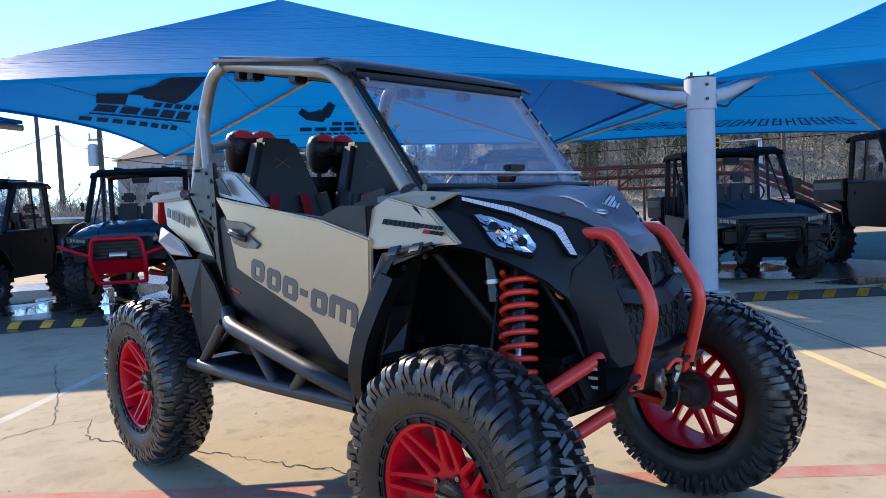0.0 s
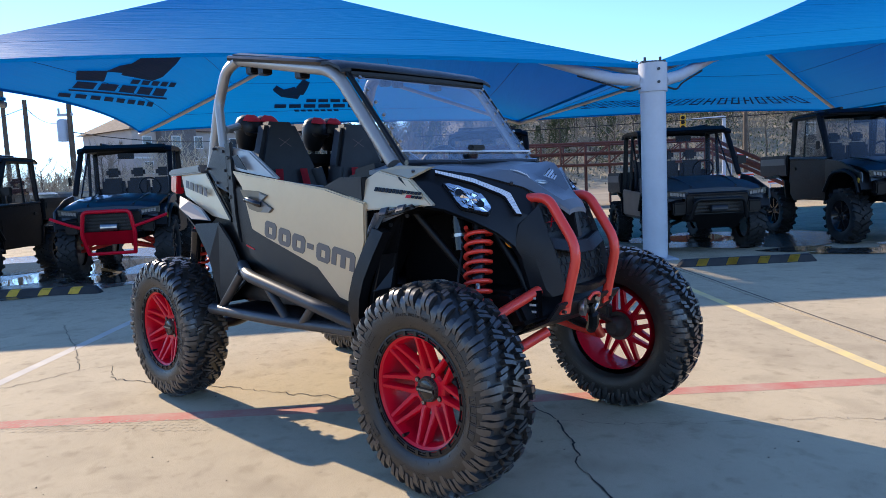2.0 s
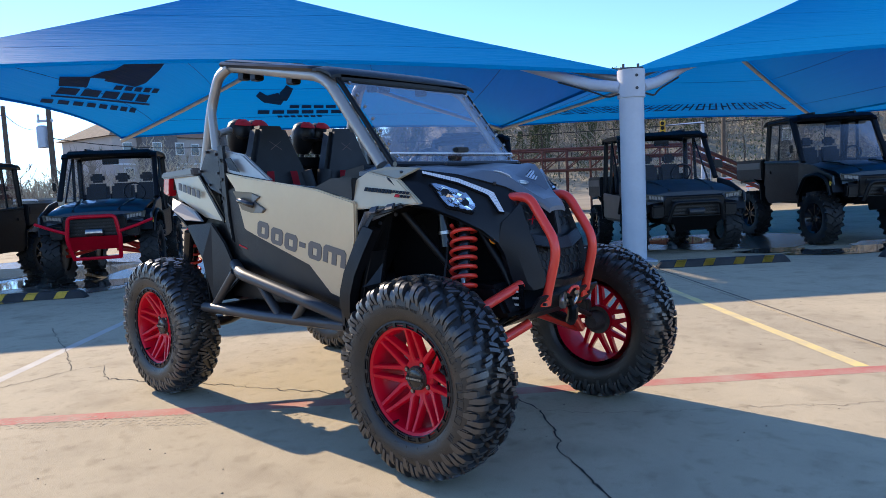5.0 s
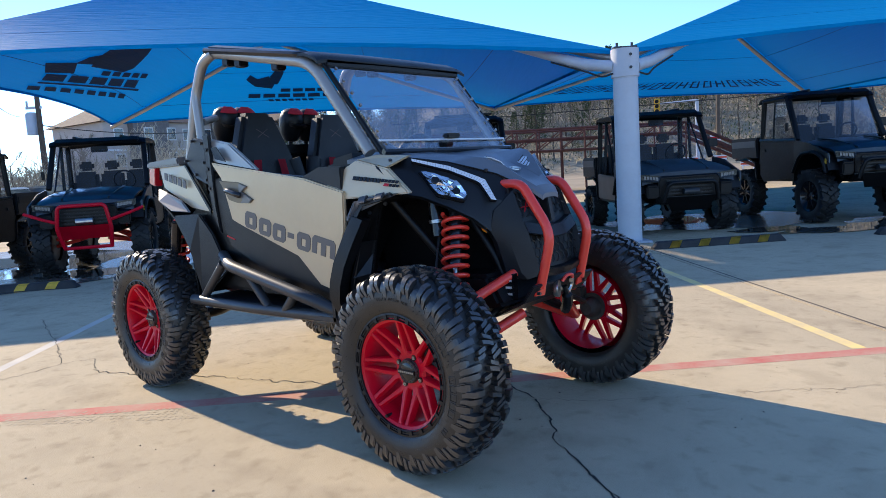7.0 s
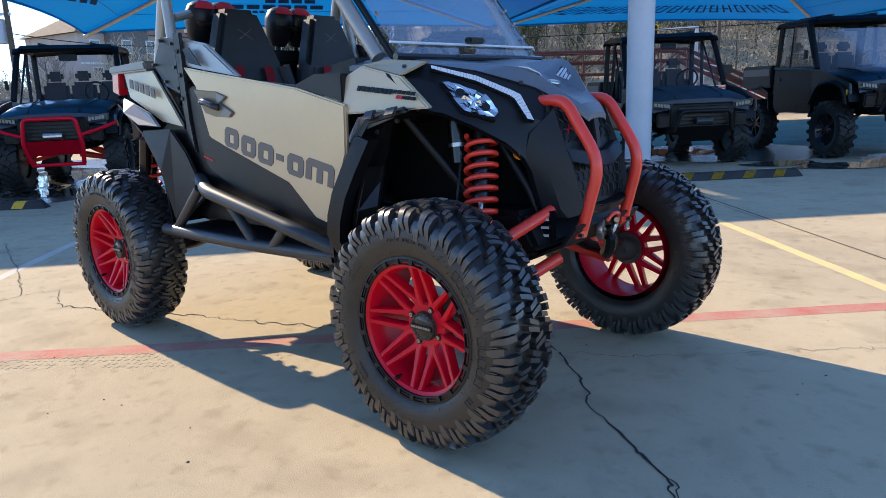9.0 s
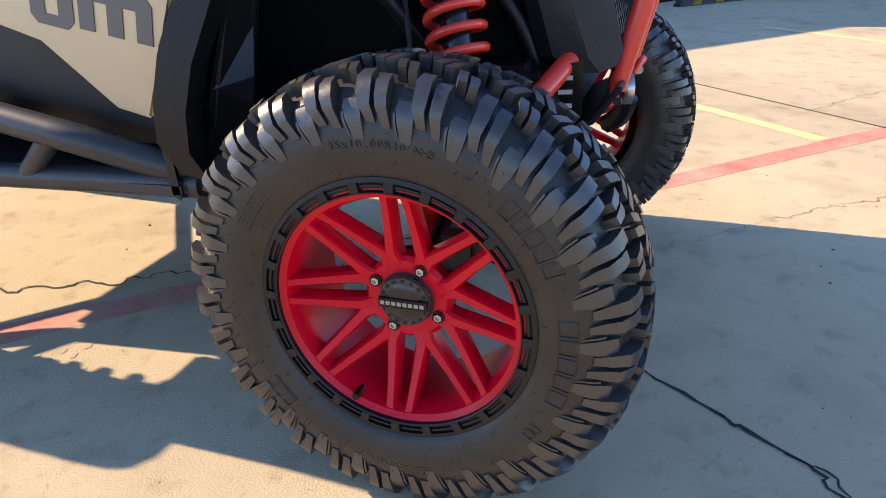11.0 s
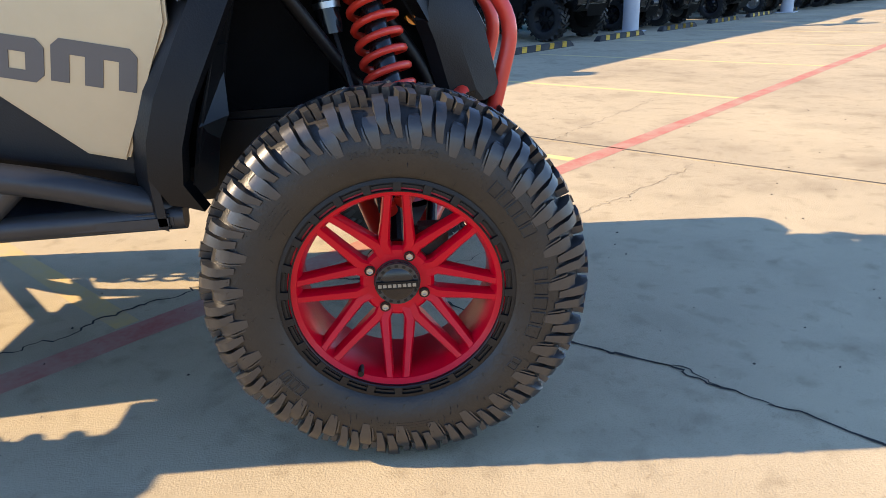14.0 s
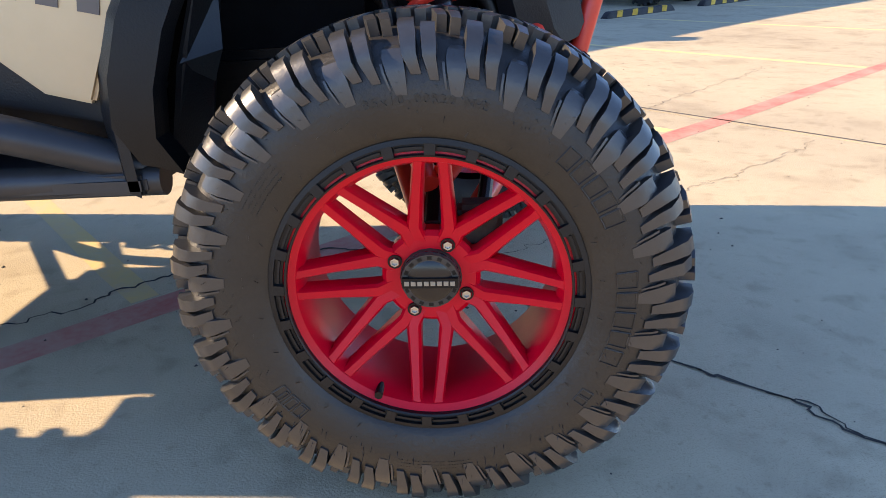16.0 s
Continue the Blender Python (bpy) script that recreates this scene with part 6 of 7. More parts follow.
        part("hood_line", tube([(0.50, sg * hw * 0.40, z0 + 0.535), (0.0, sg * hw * 0.46, z0 + 0.655), (-0.42, sg * hw * 0.50, z0 + 0.70)], 0.014, 6), body, v, smooth=40)
        part("side_marker", box((0.44, sg * hw * 0.99 - 0.01, z0 + 0.30), (0.47, sg * hw * 0.99 + 0.01, z0 + 0.38)), "stop_yellow", v)
        part("suspension", tube([(0.0, sg * 0.2, z0 + 0.05), (0.0, sg * (hw - 0.25), wheel_r)], 0.03, 8), "red_frame" if red_bumper else "black", v)
        part("coil", tube([(0.12 + 0.05 * math.sin(a), sg * 0.42 + 0.05 * math.cos(a), z0 + 0.36 - 0.05 * a / 6.283) for a in [0.5 * k for k in range(76)]], 0.010, 5), "red_frame" if red_bumper else "black", v)
        part("rear_fender", sheet([[(x, sg * o, z0 + z) for o in (hw * 0.55, hw * 0.99)] for x, z in ((-wb + 0.48, 0.02), (-wb + 0.42, 0.34), (-wb + 0.1, 0.46), (-wb - 0.35, 0.40))], 0.03), "black", v, smooth=40)
    part("face", prism_xz([(0.44, z0 + 0.0), (0.60, z0 + 0.12), (0.62, z0 + 0.42), (0.40, z0 + 0.50)], -hw * 0.56, hw * 0.56), "black", v, bevel=0.02)
    for i in range(5):
        part("grille_slat", box((0.61, -hw * 0.42, z0 + 0.16 + 0.05 * i), (0.635, hw * 0.42, z0 + 0.185 + 0.05 * i)), "charcoal", v, bevel=0.004)
    part("skid", slab([(0.30, -0.35, z0 - 0.02), (0.60, -0.35, z0 + 0.10), (0.60, 0.35, z0 + 0.10), (0.30, 0.35, z0 - 0.02)], 0.03), "charcoal", v)
    bumper = new("front_bumper")
    bumper.parent = v
    bmat = "red" if red_bumper else "black"
    if red_bumper:
        frame_pts = [(0.60, -hw * 0.40, z0 - 0.20), (0.74, -hw * 0.46, z0 + 0.10), (0.78, -hw * 0.40, z0 + 0.44), (0.78, hw * 0.40, z0 + 0.44), (0.74, hw * 0.46, z0 + 0.10), (0.60, hw * 0.40, z0 - 0.20)]
        part("hoop", tube(rounded(frame_pts, 0.07), 0.030, 10), bmat, bumper, "red tube hoop", smooth=40)
        part("plate", slab([(0.75, -hw * 0.46, z0 + 0.14), (0.75, hw * 0.46, z0 + 0.14), (0.69, hw * 0.40, z0 - 0.06), (0.69, -hw * 0.40, z0 - 0.06)], 0.02), bmat, bumper, "red steel plate")
        part("lower_bar", tube([(0.60, -hw * 0.42, z0 - 0.20), (0.60, hw * 0.42, z0 - 0.20)], 0.026, 8), bmat, bumper, smooth=40)
        for sg in (-1, 1):
            part("wing_bar", tube(rounded([(0.76, sg * hw * 0.44, z0 + 0.20), (0.70, sg * hw * 0.72, z0 + 0.27), (0.62, sg * hw * 1.02, z0 + 0.36)], 0.05), 0.024, 8), bmat, bumper, smooth=40)
            for x, dz in ((0.22, -0.10), (-0.16, -0.10), (0.10, 0.06)):
                part("long_arm", tube([(x, sg * 0.2, z0 + dz), (0.03 if x > 0 else -0.03, sg * (hw - 0.22), wheel_r + 0.02 + dz * 0.6)], 0.028, 8), "red_frame", v)
    else:
        part("upper_bar", tube(rounded([(0.66, -hw * 0.50, z0 + 0.05), (0.74, -hw * 0.42, z0 + 0.34), (0.74, hw * 0.42, z0 + 0.34), (0.66, hw * 0.50, z0 + 0.05)], 0.08), 0.03, 10), bmat, bumper, smooth=40)
        part("lower_plate", slab([(0.68, -hw * 0.46, z0 + 0.12), (0.68, hw * 0.46, z0 + 0.12), (0.60, hw * 0.34, z0 - 0.10), (0.60, -hw * 0.34, z0 - 0.10)], 0.02), bmat, bumper)
    part("winch", lathe([(0.0, -0.12), (0.05, -0.12), (0.05, 0.12), (0.0, 0.12)], 14), "steel" if red_bumper else "slider", bumper).matrix_local = pose(0.68, 0, z0 + 0.20)
    # cab
    ztop = z0 + 1.45
    for sg in (-1, 1):
        part("pillar", tube(rounded([(-0.42, sg * hw * 0.92, z0 + 0.70), (-0.80, sg * hw * 0.86, ztop), (-1.60, sg * hw * 0.86, ztop + 0.01), (-1.66, sg * hw * 0.90, z0 + 0.30)], 0.10), 0.044, 10), "black", v, smooth=40)
        part("mid_pillar", tube([(-1.24, sg * hw * 0.93, z0 + 0.2), (-1.2, sg * hw * 0.86, ztop)], 0.028, 8), "black", v, smooth=40)
    part("roof", sheet([[(x, y * hw, ztop + z - abs(y) ** 4 * 0.05) for y in (-0.92, -0.8, -0.4, 0, 0.4, 0.8, 0.92)] for x, z in ((-0.70, -0.01), (-0.76, 0.05), (-0.9, 0.075), (-1.4, 0.08), (-1.66, 0.06), (-1.74, 0.0))], 0.035), "black", v, "black hard roof", smooth=40)
    pn = part("windshield", slab([(-0.44, -hw * 0.88, z0 + 0.66), (-0.44, hw * 0.88, z0 + 0.66), (-0.78, hw * 0.82, ztop - 0.02), (-0.78, -hw * 0.82, ztop - 0.02)], 0.01), "cab_glass" if doors else glass, v)
    pn.visible_shadow = False
    part("visor", prism_xz([(-0.66, ztop - 0.03), (-0.62, ztop + 0.0), (-0.74, ztop + 0.07), (-0.82, ztop + 0.07)], -hw * 0.80, hw * 0.80), "black", v, "black roof visor", bevel=0.015)
    for sg in (-1, 1):
        part("roof_rib", tube([(-0.74, sg * hw * 0.45, ztop + 0.085), (-1.66, sg * hw * 0.45, ztop + 0.09)], 0.022, 6), "black", v, smooth=40)
    part("mirror_inside", box((-0.80, -0.13, ztop - 0.17), (-0.77, 0.13, ztop - 0.07)), "black", v, bevel=0.01)
    part("dash", box((-0.68, -hw * 0.88, z0 + 0.45), (-0.44, hw * 0.88, z0 + 0.67)), "black", v, bevel=0.03)
    part("steering_wheel", tube([(-0.80 + 0.06 * math.sin(a), 0.34 + 0.17 * math.cos(a), z0 + 0.80 + 0.15 * math.sin(a)) for a in [2 * math.pi * k / 24 for k in range(25)]], 0.016, 6), "black", v)
    part("bench", box((-1.60, -hw * 0.84, z0 + 0.25), (-1.08, hw * 0.84, z0 + 0.46)), "seat", v, bevel=0.05)
    for y in (-0.42, 0.0, 0.42):
        part("seat_back", box((-1.66, y - 0.19, z0 + 0.45), (-1.52, y + 0.19, z0 + 0.98)), "seat", v, bevel=0.05)
        part("head_rest", box((-1.66, y - 0.12, z0 + 1.0), (-1.57, y + 0.12, z0 + 1.16)), "seat", v, bevel=0.04)
    for sg in (-1, 1):
        y = sg * hw * 0.97
        if doors:
            door = part("door", prism_xz([(-0.50, z0 + 0.05), (-0.46, z0 + 0.68), (-1.62, z0 + 0.72), (-1.62, z0 + 0.1), (-1.5, z0 - 0.02)], min(y, y * 0.95), max(y, y * 0.95)), "black", v, bevel=0.015)
            part("door_sill", tube([(-0.46, y * 0.99, z0 + 0.70), (-1.62, y * 0.99, z0 + 0.74)], 0.02, 8), accent or body, door)
            for a, b in (((-0.46, z0 + 0.7), (-0.80, ztop)), ((-0.80, ztop - 0.02), (-1.55, ztop - 0.02)), ((-1.55, ztop), (-1.62, z0 + 0.7)), ((-1.60, z0 + 0.72), (-0.46, z0 + 0.70))):
                part("window_frame", tube([(a[0], y * 0.94, a[1]), (b[0], y * 0.94, b[1])], 0.035, 8), "black", door)
            w = part("side_window", slab([(-0.50, y * 0.94, z0 + 0.72), (-0.82, y * 0.92, ztop - 0.03), (-1.55, y * 0.92, ztop - 0.03), (-1.60, y * 0.94, z0 + 0.74)], 0.008), glass, door)
            w.visible_shadow = False
            part("latch", box((-1.5, y - 0.02, z0 + 0.52), (-1.4, y + 0.02, z0 + 0.57)), "charcoal", door)
        else:
            part("half_door", prism_xz([(-0.52, z0 + 0.05), (-0.50, z0 + 0.45), (-1.55, z0 + 0.50), (-1.55, z0 + 0.05)], min(y, y * 0.96), max(y, y * 0.96)), accent or "black", v, bevel=0.015)
            part("net_brace", tube([(-0.60, y * 0.95, z0 + 0.5), (-1.20, y * 0.9, ztop - 0.05)], 0.016, 6), "black", v)
        part("mirror", box((-0.62, y * 1.02 - 0.03, z0 + 0.86), (-0.55, y * 1.02 + 0.10 * sg + 0.03, z0 + 1.0)), "black", v, bevel=0.01)
    if bed:
        bedp = part("bed", prism_xz([(-1.72, z0 + 0.42), (back, z0 + 0.42), (back, z0 + 0.80), (-1.72, z0 + 0.80)], -hw * 0.98, hw * 0.98), "charcoal", v, bevel=0.02)
        for sg in (-1, 1):
            part("bed_side", box((back + 0.05, sg * hw * 0.98 - 0.01, z0 + 0.62), (-1.78, sg * hw * 0.98 + 0.01, z0 + 0.74)), accent or body, bedp, bevel=0.004)
            part("tail_light", box((back - 0.01, sg * hw * 0.85 - 0.06, z0 + 0.5), (back + 0.02, sg * hw * 0.85 + 0.06, z0 + 0.7)), "tail", bedp)
    if rack:
        part("roof_rack", box((-1.5, -hw * 0.7, ztop + 0.10), (-0.9, hw * 0.7, ztop + 0.14)), "black", v, bevel=0.01)
    return v


left_v = utility_buggy("utility_vehicle", "navy utility side-by-side with red tube bumper, on wet concrete", row_pose(-6.33, 7.3, 11), "navy", 0.47, "black", red_bumper=True, lift=0.12, width=1.62)
utility_buggy("utility_vehicle", "black utility side-by-side with open doors parked beside the navy one", row_pose(-8.92, 6.7, 0), "black", 0.40, doors=True, lift=0.07, width=1.6, glass="glass")
mid_v = utility_buggy("utility_vehicle", "slate grey utility side-by-side with black roof, on wet concrete", row_pose(3.0, 7.2), "grey_blue", 0.38, width=1.72, lift=0.08, accent="silver")
cab_v = utility_buggy("utility_vehicle", "dark green enclosed utility side-by-side with tall black tyres", row_pose(6.0, 7.1), "green_black", 0.44, lift=0.20, doors=True, wb=2.2, width=1.62, glass="glass", accent="silver")
utility_buggy("utility_vehicle", "older dark utility buggy with a roll cage, standing behind the others", row_pose(-1.2, 15.5, 10), "grey_blue", 0.34, width=1.4, bed=True)
utility_buggy("utility_vehicle", "black utility vehicle with a tall rear rack behind the row", row_pose(-0.25, 8.0, 0), "black", 0.36, lift=0.25, width=1.5, glass="cab_glass", doors=True, rack=True)
spots = ((10.3, 5.75, "white", "white sport side-by-side with tall black tyres", 0.42, "black"), (13.25, 6.0, "navy", "dark blue closed low-speed car with black wheels", 0.36, "gloss_black"), (15.05, 5.8, "silver", "silver grey closed low-speed car with alloy wheels", 0.34, "steel"), (17.95, 5.6, "blue_paint", "bright blue open utility buggy with black wheels", 0.36, "gloss_black"), (20.9, 5.5, "navy", "dark blue utility buggy with alloy wheels", 0.35, "steel"), (23.5, 5.2, "black", "black open utility buggy with chrome rims", 0.36, "steel"), (25.6, 5.0, "black", "black side-by-side far along the row", 0.36, "gloss_black"), (28.2, 4.9, "grey_blue", "grey side-by-side far along the row", 0.36, "gloss_black"), (30.8, 4.8, "orange", "orange side-by-side at the end of the row", 0.36, "gloss_black"), (33.4, 4.8, "black", "black side-by-side at the end of the row", 0.36, "gloss_black"))
for s, n, c, lab, r_, rm in spots:
    utility_buggy("utility_vehicle", lab + ", under the shade canopy", row_pose(s, n), c, r_, rm, doors=c in ("navy", "silver"), width=1.7 if c == "white" else 1.42, lift=0.1 if c == "white" else 0.0, glass="cab_glass")

# ---- beyond the car park ----
random.seed(7)


def pine_tree(s, n, h, seed):
    rnd = random.Random(seed)
    p = row(s, n)
    ob = thing("pine_tree", "tall dark green pine standing on the far bank", "tree", pose(p.x, p.y, -0.05, 0, 0, seed * 40), "far pines")
    part("trunk", tube([(0.3 * math.sin(k), 0.2 * math.cos(k * 1.3), h * k / 6) for k in range(7)], [0.28 - 0.037 * k for k in range(7)], 8), "bark", ob)
    bm = bmesh.new()
    for k in range(1500):
        z = h * (0.12 + 0.88 * rnd.random() ** 0.9)
        reach = h * 0.24 * (1.12 - (z / h)) * (0.35 + 0.75 * rnd.random()) + 0.15
        a = rnd.random() * 6.283
        c = Vector((reach * math.cos(a), reach * math.sin(a), z + reach * 0.1 * rnd.random()))
        w = 0.22 + 0.3 * rnd.random()
        t = Vector((rnd.gauss(0, 1), rnd.gauss(0, 1), rnd.gauss(0, 0.5))).normalized()
        b = t.orthogonal().normalized()
        for q in (b, t.cross(b)):
            vs = [bm.verts.new(c + t * w * x + q * w * 0.45 * y) for x, y in ((-0.5, -0.3), (0.2, -0.5), (0.7, 0.0), (0.1, 0.5))]
            bm.faces.new(vs)
    part("crown", bm, "pine", ob, "needle clumps with gaps")
    return ob


def bare_tree(s, n, h, seed):
    rnd = random.Random(seed)
    p = row(s, n)
    ob = thing("bare_tree", "leafless grey-brown winter tree", "tree", pose(p.x, p.y, -0.05, 0, 0, seed * 70), "bare trees")
    part("trunk", tube([(0, 0, 0), (0.05 * h * 0.3, 0, h * 0.25), (0.0, 0.1, h * 0.5), (0.1, 0, h * 0.8)], [0.02 * h, 0.016 * h, 0.011 * h, 0.004 * h], 7), "bark", ob)
    bm = bmesh.new()

    def limb(a, d, length, r, depth):
        b = a + d * length
        mid = a + d * length * 0.5 + Vector((rnd.gauss(0, 1), rnd.gauss(0, 1), rnd.random())) * length * 0.06
        add_tube(bm, [a, mid, b], [r, r * 0.75, r * 0.5], 4 if depth else 3, caps=False)
        if depth:
            for _ in range(4 if depth > 1 else 5):
                nd = (d + Vector((rnd.gauss(0, 0.55), rnd.gauss(0, 0.55), 0.25 + rnd.random() * 0.4))).normalized()
                limb(a + d * length * (0.35 + 0.65 * rnd.random()), nd, length * (0.45 + 0.25 * rnd.random()), r * 0.5, depth - 1)

    for k in range(9):
        z = h * (0.22 + 0.07 * k)
        a = k * 2.4 + rnd.random()
        limb(Vector((0, 0, z)), Vector((math.cos(a), math.sin(a), 0.9)).normalized(), h * 0.34 * (1.1 - 0.07 * k), 0.008 * h, 2)
    part("branch_crown", bm, "twig", ob)
    return ob


def bank_height(s, n):
    z = 0.0
    for (n0, z0), (n1, z1) in zip(BANK, BANK[1:]):
        if n >= n0:
            z = z0 + (z1 - z0) * min(1.0, (n - n0) / (n1 - n0))
    return z * min(1.0, max(0.0, (s + 22) / 30)) * (0.80 + 0.45 * noise.noise((s * 0.03, 3.3, n * 0.02))) - 0.06


BANK = ((60, 0.0), (72, 4.0), (86, 10.0), (104, 15.0), (130, 18.0), (170, 19.0))
t0 = pine_tree(60, 118, 15, 1)
for i in range(150):
    s, n = -18 + 0.9 * i + random.uniform(-2, 2), 74 + random.uniform(-6, 34)
    sc = random.uniform(0.34, 0.62)
    q = row(s, n)
    copy_thing(t0, pose(q.x, q.y, max(0.0, bank_height(s, n)) - 0.5, 0, 0, random.uniform(0, 360)) @ Matrix.Scale(sc, 4))
b0 = bare_tree(-2, 70, 9, 3)
for i in range(150):
    s, n = -34 + 1.0 * i + random.uniform(-2, 2), 66 + random.uniform(-8, 26)
    sc = random.uniform(0.45, 0.85)
    q = row(s, n)
    copy_thing(b0, pose(q.x, q.y, max(0.0, bank_height(s, n)) - 0.5, 0, 0, random.uniform(0, 360)) @ Matrix.Scale(sc, 4))
for i in range(16):
    s, n = -64 + 2.6 * i + random.uniform(-2, 2), 12 + random.uniform(-4, 16)
    sc = random.uniform(0.35, 0.6)
    q = row(s - 10, n)
    copy_thing(b0, pose(q.x, q.y, -0.05, 0, 0, random.uniform(0, 360)) @ Matrix.Scale(sc, 4))

# wooded bank behind the road
bank_rows = [[row(s, n, bank_height(s, n)) for s in range(-60, 181, 6)] for n in (60, 66, 72, 79, 86, 95, 104, 117, 130, 170)]
tagged(part("backdrop", sheet(bank_rows), "brush", smooth=60), "brown brushy hillside behind the road", "hillside", kind="structure")
rnd = random.Random(11)
for name, mat, count, top, words_ in (("brushwood", "brush", 70000, 3.0, "dry tangled winter brush on the bank"), ("evergreen_scrub", "pine", 34000, 3.4, "dark green evergreen scrub on the bank")):
    bm = bmesh.new()
    for k in range(count):
        s, n = rnd.uniform(-30, 120), rnd.uniform(60, 122)
        if mat == "pine" and noise.noise((s * 0.11, n * 0.11, 5.0)) < -0.02:
            continue
        c = row(s, n, bank_height(s, n) + rnd.random() ** 1.5 * top * (0.6 + 0.8 * abs(noise.noise((s * 0.2, n * 0.2, 1.0)))))
        w = rnd.uniform(0.10, 0.26)
        d = Vector((rnd.gauss(0, 0.5), rnd.gauss(0, 0.5), 1)).normalized()
        e = Matrix.Rotation(rnd.random() * 6.28, 3, d) @ d.orthogonal().normalized()
        bm.faces.new([bm.verts.new(c + d * w * y + e * w * 0.35 * x) for x, y in ((-1, 0), (0.3, -0.2), (1, 0.7), (-0.2, 1.2))])
    tagged(part(name, bm, mat), words_, "brush", kind="stuff")
bm = bmesh.new()
for k in range(90000):
    a, d = rnd.uniform(2.35, 3.10), rnd.uniform(34, 60)
    top = 4.6 * (0.35 + 1.25 * abs(noise.noise((d * 0.16, a * 8, 2.0))))
    c = Vector((d * math.cos(a) + 3, d * math.sin(a) - 3, rnd.random() ** 1.4 * top))
    w = rnd.uniform(0.12, 0.42)
    t = Vector((rnd.gauss(0, 0.7), rnd.gauss(0, 0.7), 1)).normalized()
    e = Matrix.Rotation(rnd.random() * 6.28, 3, t) @ t.orthogonal().normalized()
    bm.faces.new([bm.verts.new(c + t * w * y + e * w * 0.055 * x) for x, y in ((-1, 0), (0.6, -0.1), (0.9, 0.9), (-0.3, 1.1))])
tagged(part("hedge_brush", bm, "hedge"), "leafless grey-brown bushes by the fence", "brush", kind="stuff")
for k in range(46):
    a, d = rnd.uniform(2.35, 2.98), rnd.uniform(30, 58)
    copy_thing(b0, pose(d * math.cos(a) + 3, d * math.sin(a) - 3, -0.1, 0, 0, rnd.uniform(0, 360)) @ Matrix.Scale(rnd.uniform(0.22, 0.42), 4))

def parked_car(at, paint, label):
    ob = thing("parked_car", label, "car", at, "far parked cars")
    prof = [(-2.2, 0.35), (2.2, 0.35), (2.25, 0.75), (1.5, 0.92), (0.9, 0.98), (-2.15, 1.0), (-2.25, 0.7)]
    part("body", prism_xz(prof, -0.88, 0.88), paint, ob, bevel=0.05)
    part("cabin", prism_xz([(0.95, 0.95), (0.35, 1.52), (-1.7, 1.55), (-2.1, 0.98)], -0.76, 0.76), "window", ob, bevel=0.06)
    part("roof", prism_xz([(0.42, 1.50), (0.30, 1.58), (-1.66, 1.60), (-1.74, 1.54)], -0.74, 0.74), paint, ob, bevel=0.02)
    for x in (-1.4, 1.4):
        for sg in (-1, 1):
            wh = part("wheel", lathe([(0.0, -0.1), (0.2, -0.1), (0.33, -0.09), (0.34, 0.0), (0.33, 0.09), (0.0, 0.09)], 20), "tyre", ob, smooth=40)
            wh.matrix_local = pose(x, sg * 0.84, 0.34)
    return ob


for d, az, turn, paint, label in ((31, 162.5, 70, "white", "white parked car beyond the lot"), (33, 159.0, 64, "silver", "grey parked car beyond the lot"), (30, 166.0, 80, "navy", "dark blue parked car beyond the lot"), (34, 156.0, 75, "white", "white parked car half hidden by brush")):
    parked_car(pose(3 + d * math.cos(radians(az)), -3 + d * math.sin(radians(az)), -0.05, 0, 0, turn), paint, label)

# ---- apartment building ----
def apartment(at):
    ob = thing("apartment_building", "grey-brown three-storey apartment building with white window trim and hipped roofs", "building", at)
    L, D, H = 34.0, 11.0, 9.0
    part("wall", box((0, 0, 0), (L, D, H)), "stucco", ob)
    for x in (3.0, 14.5, 26.0):
        bay = part("gable_bay", box((x, -1.2, 0), (x + 4.6, 0.2, H + 0.6)), "stone", ob)
        part("bay_roof", prism_xz([(x - 0.5, H + 0.6), (x + 5.1, H + 0.6), (x + 2.3, H + 2.6)], -1.7, 5.0), "shingle", ob)
        part("bay_trim", box((x - 0.5, -1.75, H + 0.45), (x + 5.1, -1.55, H + 0.7)), "trim", bay)
    bm = bmesh.new()
    v = [bm.verts.new(p) for p in ((-0.6, -0.6, H), (L + 0.6, -0.6, H), (L + 0.6, D + 0.6, H), (-0.6, D + 0.6, H), (4, D / 2, H + 3.0), (L - 4, D / 2, H + 3.0))]
    for f in ((0, 1, 5, 4), (1, 2, 5), (2, 3, 4, 5), (3, 0, 4), (3, 2, 1, 0)):
        bm.faces.new([v[i] for i in f])
    part("roof", bm, "shingle", ob)
    for fl in range(3):
        for i in range(11):
            x = 1.2 + i * 3.0
            y = -1.22 if any(b - 0.2 < x < b + 4.4 for b in (3.0, 14.5, 26.0)) else -0.02
            w = part("window", box((x, y - 0.06, 1.0 + 2.9 * fl), (x + 1.2, y + 0.06, 2.5 + 2.9 * fl)), "trim", ob)
            part("pane", box((x + 0.12, y - 0.09, 1.12 + 2.9 * fl), (x + 1.08, y - 0.05, 2.38 + 2.9 * fl)), "window", w)
    for fl in (1, 2):
        part("band", box((-0.05, -0.08, 2.9 * fl - 0.1), (L + 0.05, 0.0, 2.9 * fl + 0.1)), "trim", ob)
    return ob


apartment(pose(-65.6, 26.4, -0.05, 0, 0, 97) @ Matrix.Scale(0.86, 4))


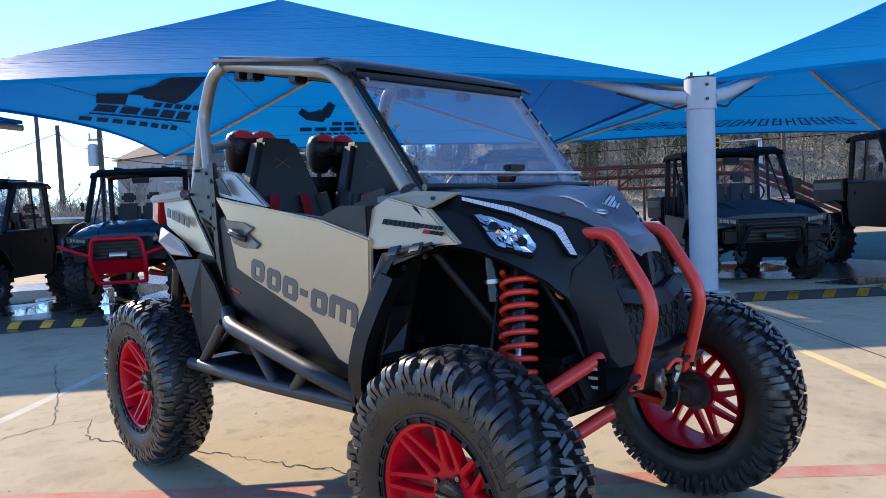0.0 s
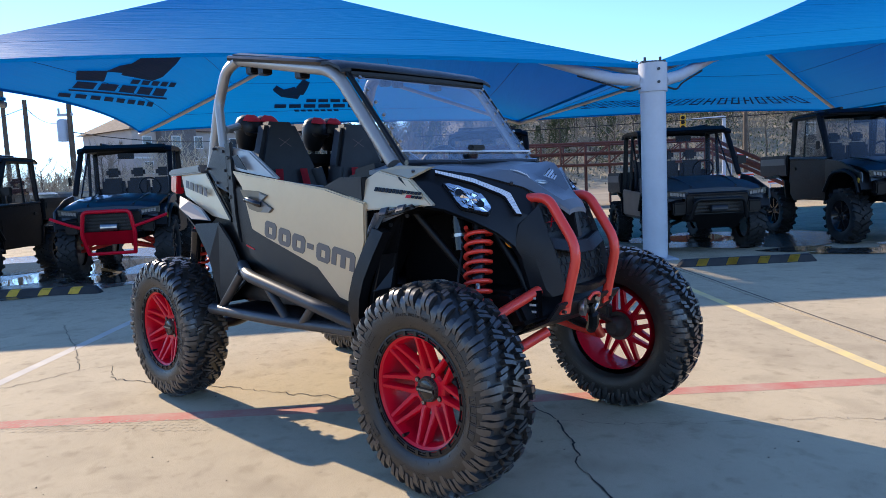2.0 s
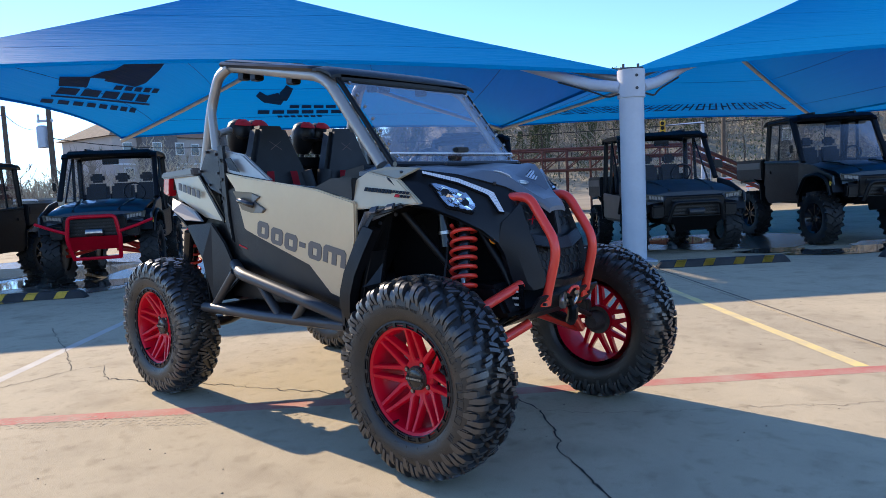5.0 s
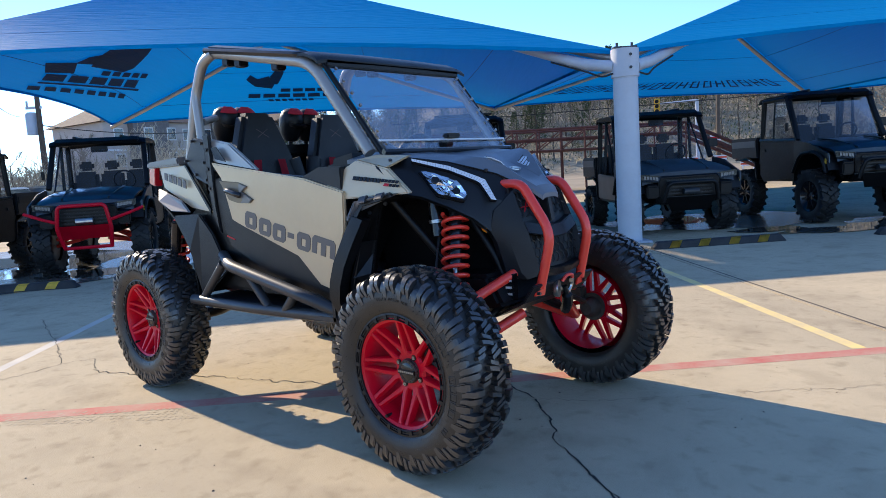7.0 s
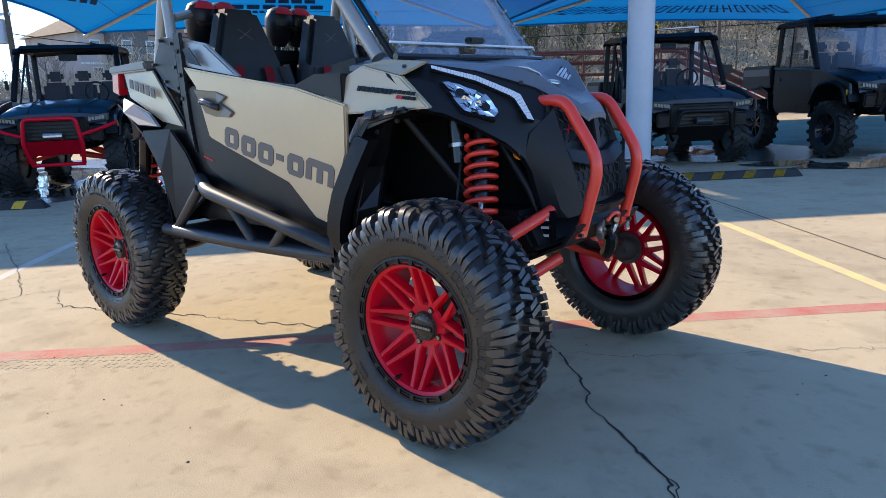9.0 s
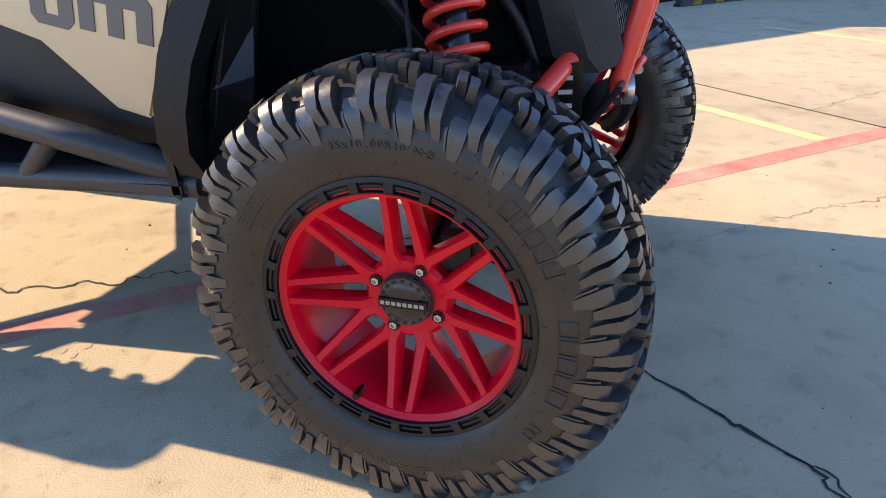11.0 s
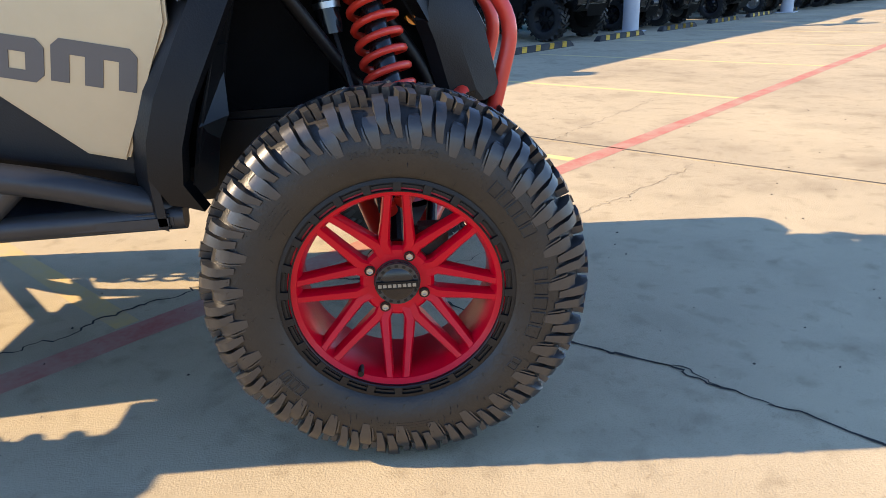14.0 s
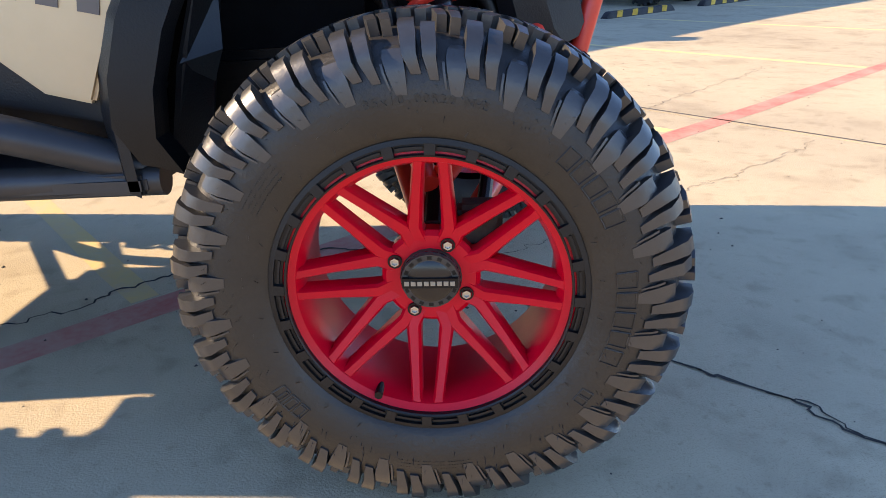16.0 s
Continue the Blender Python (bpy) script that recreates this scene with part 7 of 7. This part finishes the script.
# ---- poles, wires, signal, rails ----
def utility_pole(x, y, h, arm=True):
    ob = thing("utility_pole", "weathered wooden utility pole with a grey transformer", "utility pole", pose(x, y, -0.05, 0, 0, 35), "utility poles")
    part("mast", tube([(0, 0, 0), (0.03, 0, h)], [0.17, 0.11], 10), "wood", ob, smooth=40)
    if arm:
        part("bracket", box((-0.62, -0.05, h - 0.95), (0.20, 0.05, h - 0.83)), "post", ob)
        part("insulator", tube([(-0.55, 0, h - 0.83), (-0.55, 0, h - 0.55)], 0.05, 8), "post", ob)
        part("transformer", lathe([(0.0, h - 2.2), (0.28, h - 2.2), (0.28, h - 1.2), (0.2, h - 1.1), (0.0, h - 1.1)], 14, "z"), "post", ob, smooth=40).location = (-0.46, 0.1, 0)
    return ob


def wire(a, b, dip, r=0.02):
    a, b = Vector(a), Vector(b)
    bm = tube([a.lerp(b, k / 20) - Vector((0, 0, dip * 4 * (k / 20) * (1 - k / 20))) for k in range(21)], r, 5)
    return tagged(part("overhead_wire", bm, "cable"), "thin black overhead wire", "wire", "overhead wires")


utility_pole(-34.6, 10.2, 6.4)
utility_pole(-40.7, 10.0, 6.9, False)
utility_pole(-47.0, 10.6, 8.6, False)
utility_pole(-13.6, 44.2, 6.4, False)
wire((-34.6, 10.2, 5.2), (-40.7, 10.0, 6.5), 0.5)
wire((-40.7, 10.0, 6.4), (-60.0, -6.0, 5.0), 1.6)
wire((-34.6, 10.2, 4.6), (-30.0, 22.0, 4.6), 0.6, 0.025)
wire((-60, 60, 11), (60, 95, 15), 1.0, 0.05)
wire((-60, 60, 12.5), (60, 95, 16.5), 1.0, 0.05)
wire((-40, 40, 5.2), (30, 62, 5.6), 0.5, 0.03)



def signal(at):
    ob = thing("traffic_signal", "galvanised signal mast with a yellow traffic light on its arm", "traffic signal", at)
    part("mast", tube([(0, 0, 0), (0, 0, 5.1)], 0.13, 10), "post", ob)
    part("arm", tube([(0, 0, 5.05), (-2.9, 0, 5.0)], [0.09, 0.06], 8), "post", ob)
    head = part("head", box((-3.0, -0.2, 4.3), (-2.6, 0.2, 5.4)), "signal", ob, bevel=0.04)
    for k in range(3):
        part("visor", tube([(-2.8, -0.2, 4.5 + 0.35 * k), (-2.8, -0.4, 4.48 + 0.35 * k)], 0.14, 10), "black", head)
    return ob


signal(pose(-16.6, 48.4, -0.05, 0, 0, 22))


def steel_ramp():
    ob = thing("steel_loading_ramp", "rust-red steel loading ramp with lattice rails", "loading ramp")
    a, b, c = Vector((-17.5, 19.4, 0)), Vector((-8.0, 24.9, 0)), Vector((-4.6, 26.4, 0))
    for side in (0.0, 2.2):
        off = Vector((-0.5, 0.86, 0)) * side
        for z in (1.75, 2.25, 2.68):
            part("rail", tube([a + off + Vector((0, 0, z)), b + off + Vector((0, 0, z * 0.93))], 0.05, 6), "rust", ob)
        for k in range(12):
            p = a.lerp(b, k / 11) + off
            part("upright", tube([p, p + Vector((0, 0, 2.66 - 0.015 * k))], 0.04, 6), "rust", ob)
            if k < 11:
                q = a.lerp(b, (k + 1) / 11) + off
                part("diagonal", tube([p + Vector((0, 0, 1.75)), q + Vector((0, 0, 2.5))], 0.025, 5), "rust", ob)
        for z0, z1 in ((2.45, 0.55), (2.1, 0.2)):
            part("slope_beam", tube([b + off + Vector((0, 0, z0)), c + off + Vector((0, 0, z1))], 0.08, 6), "rust", ob)
    part("deck", slab([a + Vector((0, 0, 1.7)), b + Vector((0, 0, 1.6)), b + Vector((-1.1, 1.9, 1.6)), a + Vector((-1.1, 1.9, 1.7))], 0.06), "rust", ob)
    return ob


steel_ramp()
for k in range(5):
    p = Vector((-13.4 + 1.5 * k, 39.0 + 0.55 * k, -0.05))
    fence = thing("road_barrier", "red and white plastic road barrier", "barrier", pose(p.x, p.y, p.z, 0, 0, 20) @ Matrix.Scale(0.6, 4), "road barriers")
    part("panel", box((-0.7, -0.05, 0.5), (0.7, 0.05, 1.7)), "white", fence, bevel=0.02)
    for z in (0.7, 1.1, 1.5):
        part("band", box((-0.7, -0.06, z - 0.08), (0.7, -0.051, z + 0.08)), "orange", fence, "red band")
    for x in (-0.5, 0.5):
        part("leg", box((x - 0.05, -0.15, 0.0), (x + 0.05, 0.15, 0.5)), "white", fence)
flag = thing("flag", "small striped flag on a pole", "flag", pose(-11.6, 36.5, -0.05, 0, 0, 20))
part("pole", tube([(0, 0, 0), (0, 0, 2.4)], 0.02, 6), "post", flag)
for k in range(7):
    part("stripe", sheet([[(0.12 * i, 0.03 * math.sin(i * 1.1), 1.75 + 0.08 * k - 0.02 * i + j) for j in (0, 0.078)] for i in range(8)], 0.004), "red" if k % 2 == 0 else "trim", flag)
part("canton", sheet([[(0.09 * i, 0.03 * math.sin(i * 0.8) - 0.008, 2.05 - 0.015 * i + j) for j in (0, 0.25)] for i in range(4)], 0.004), "navy", flag)
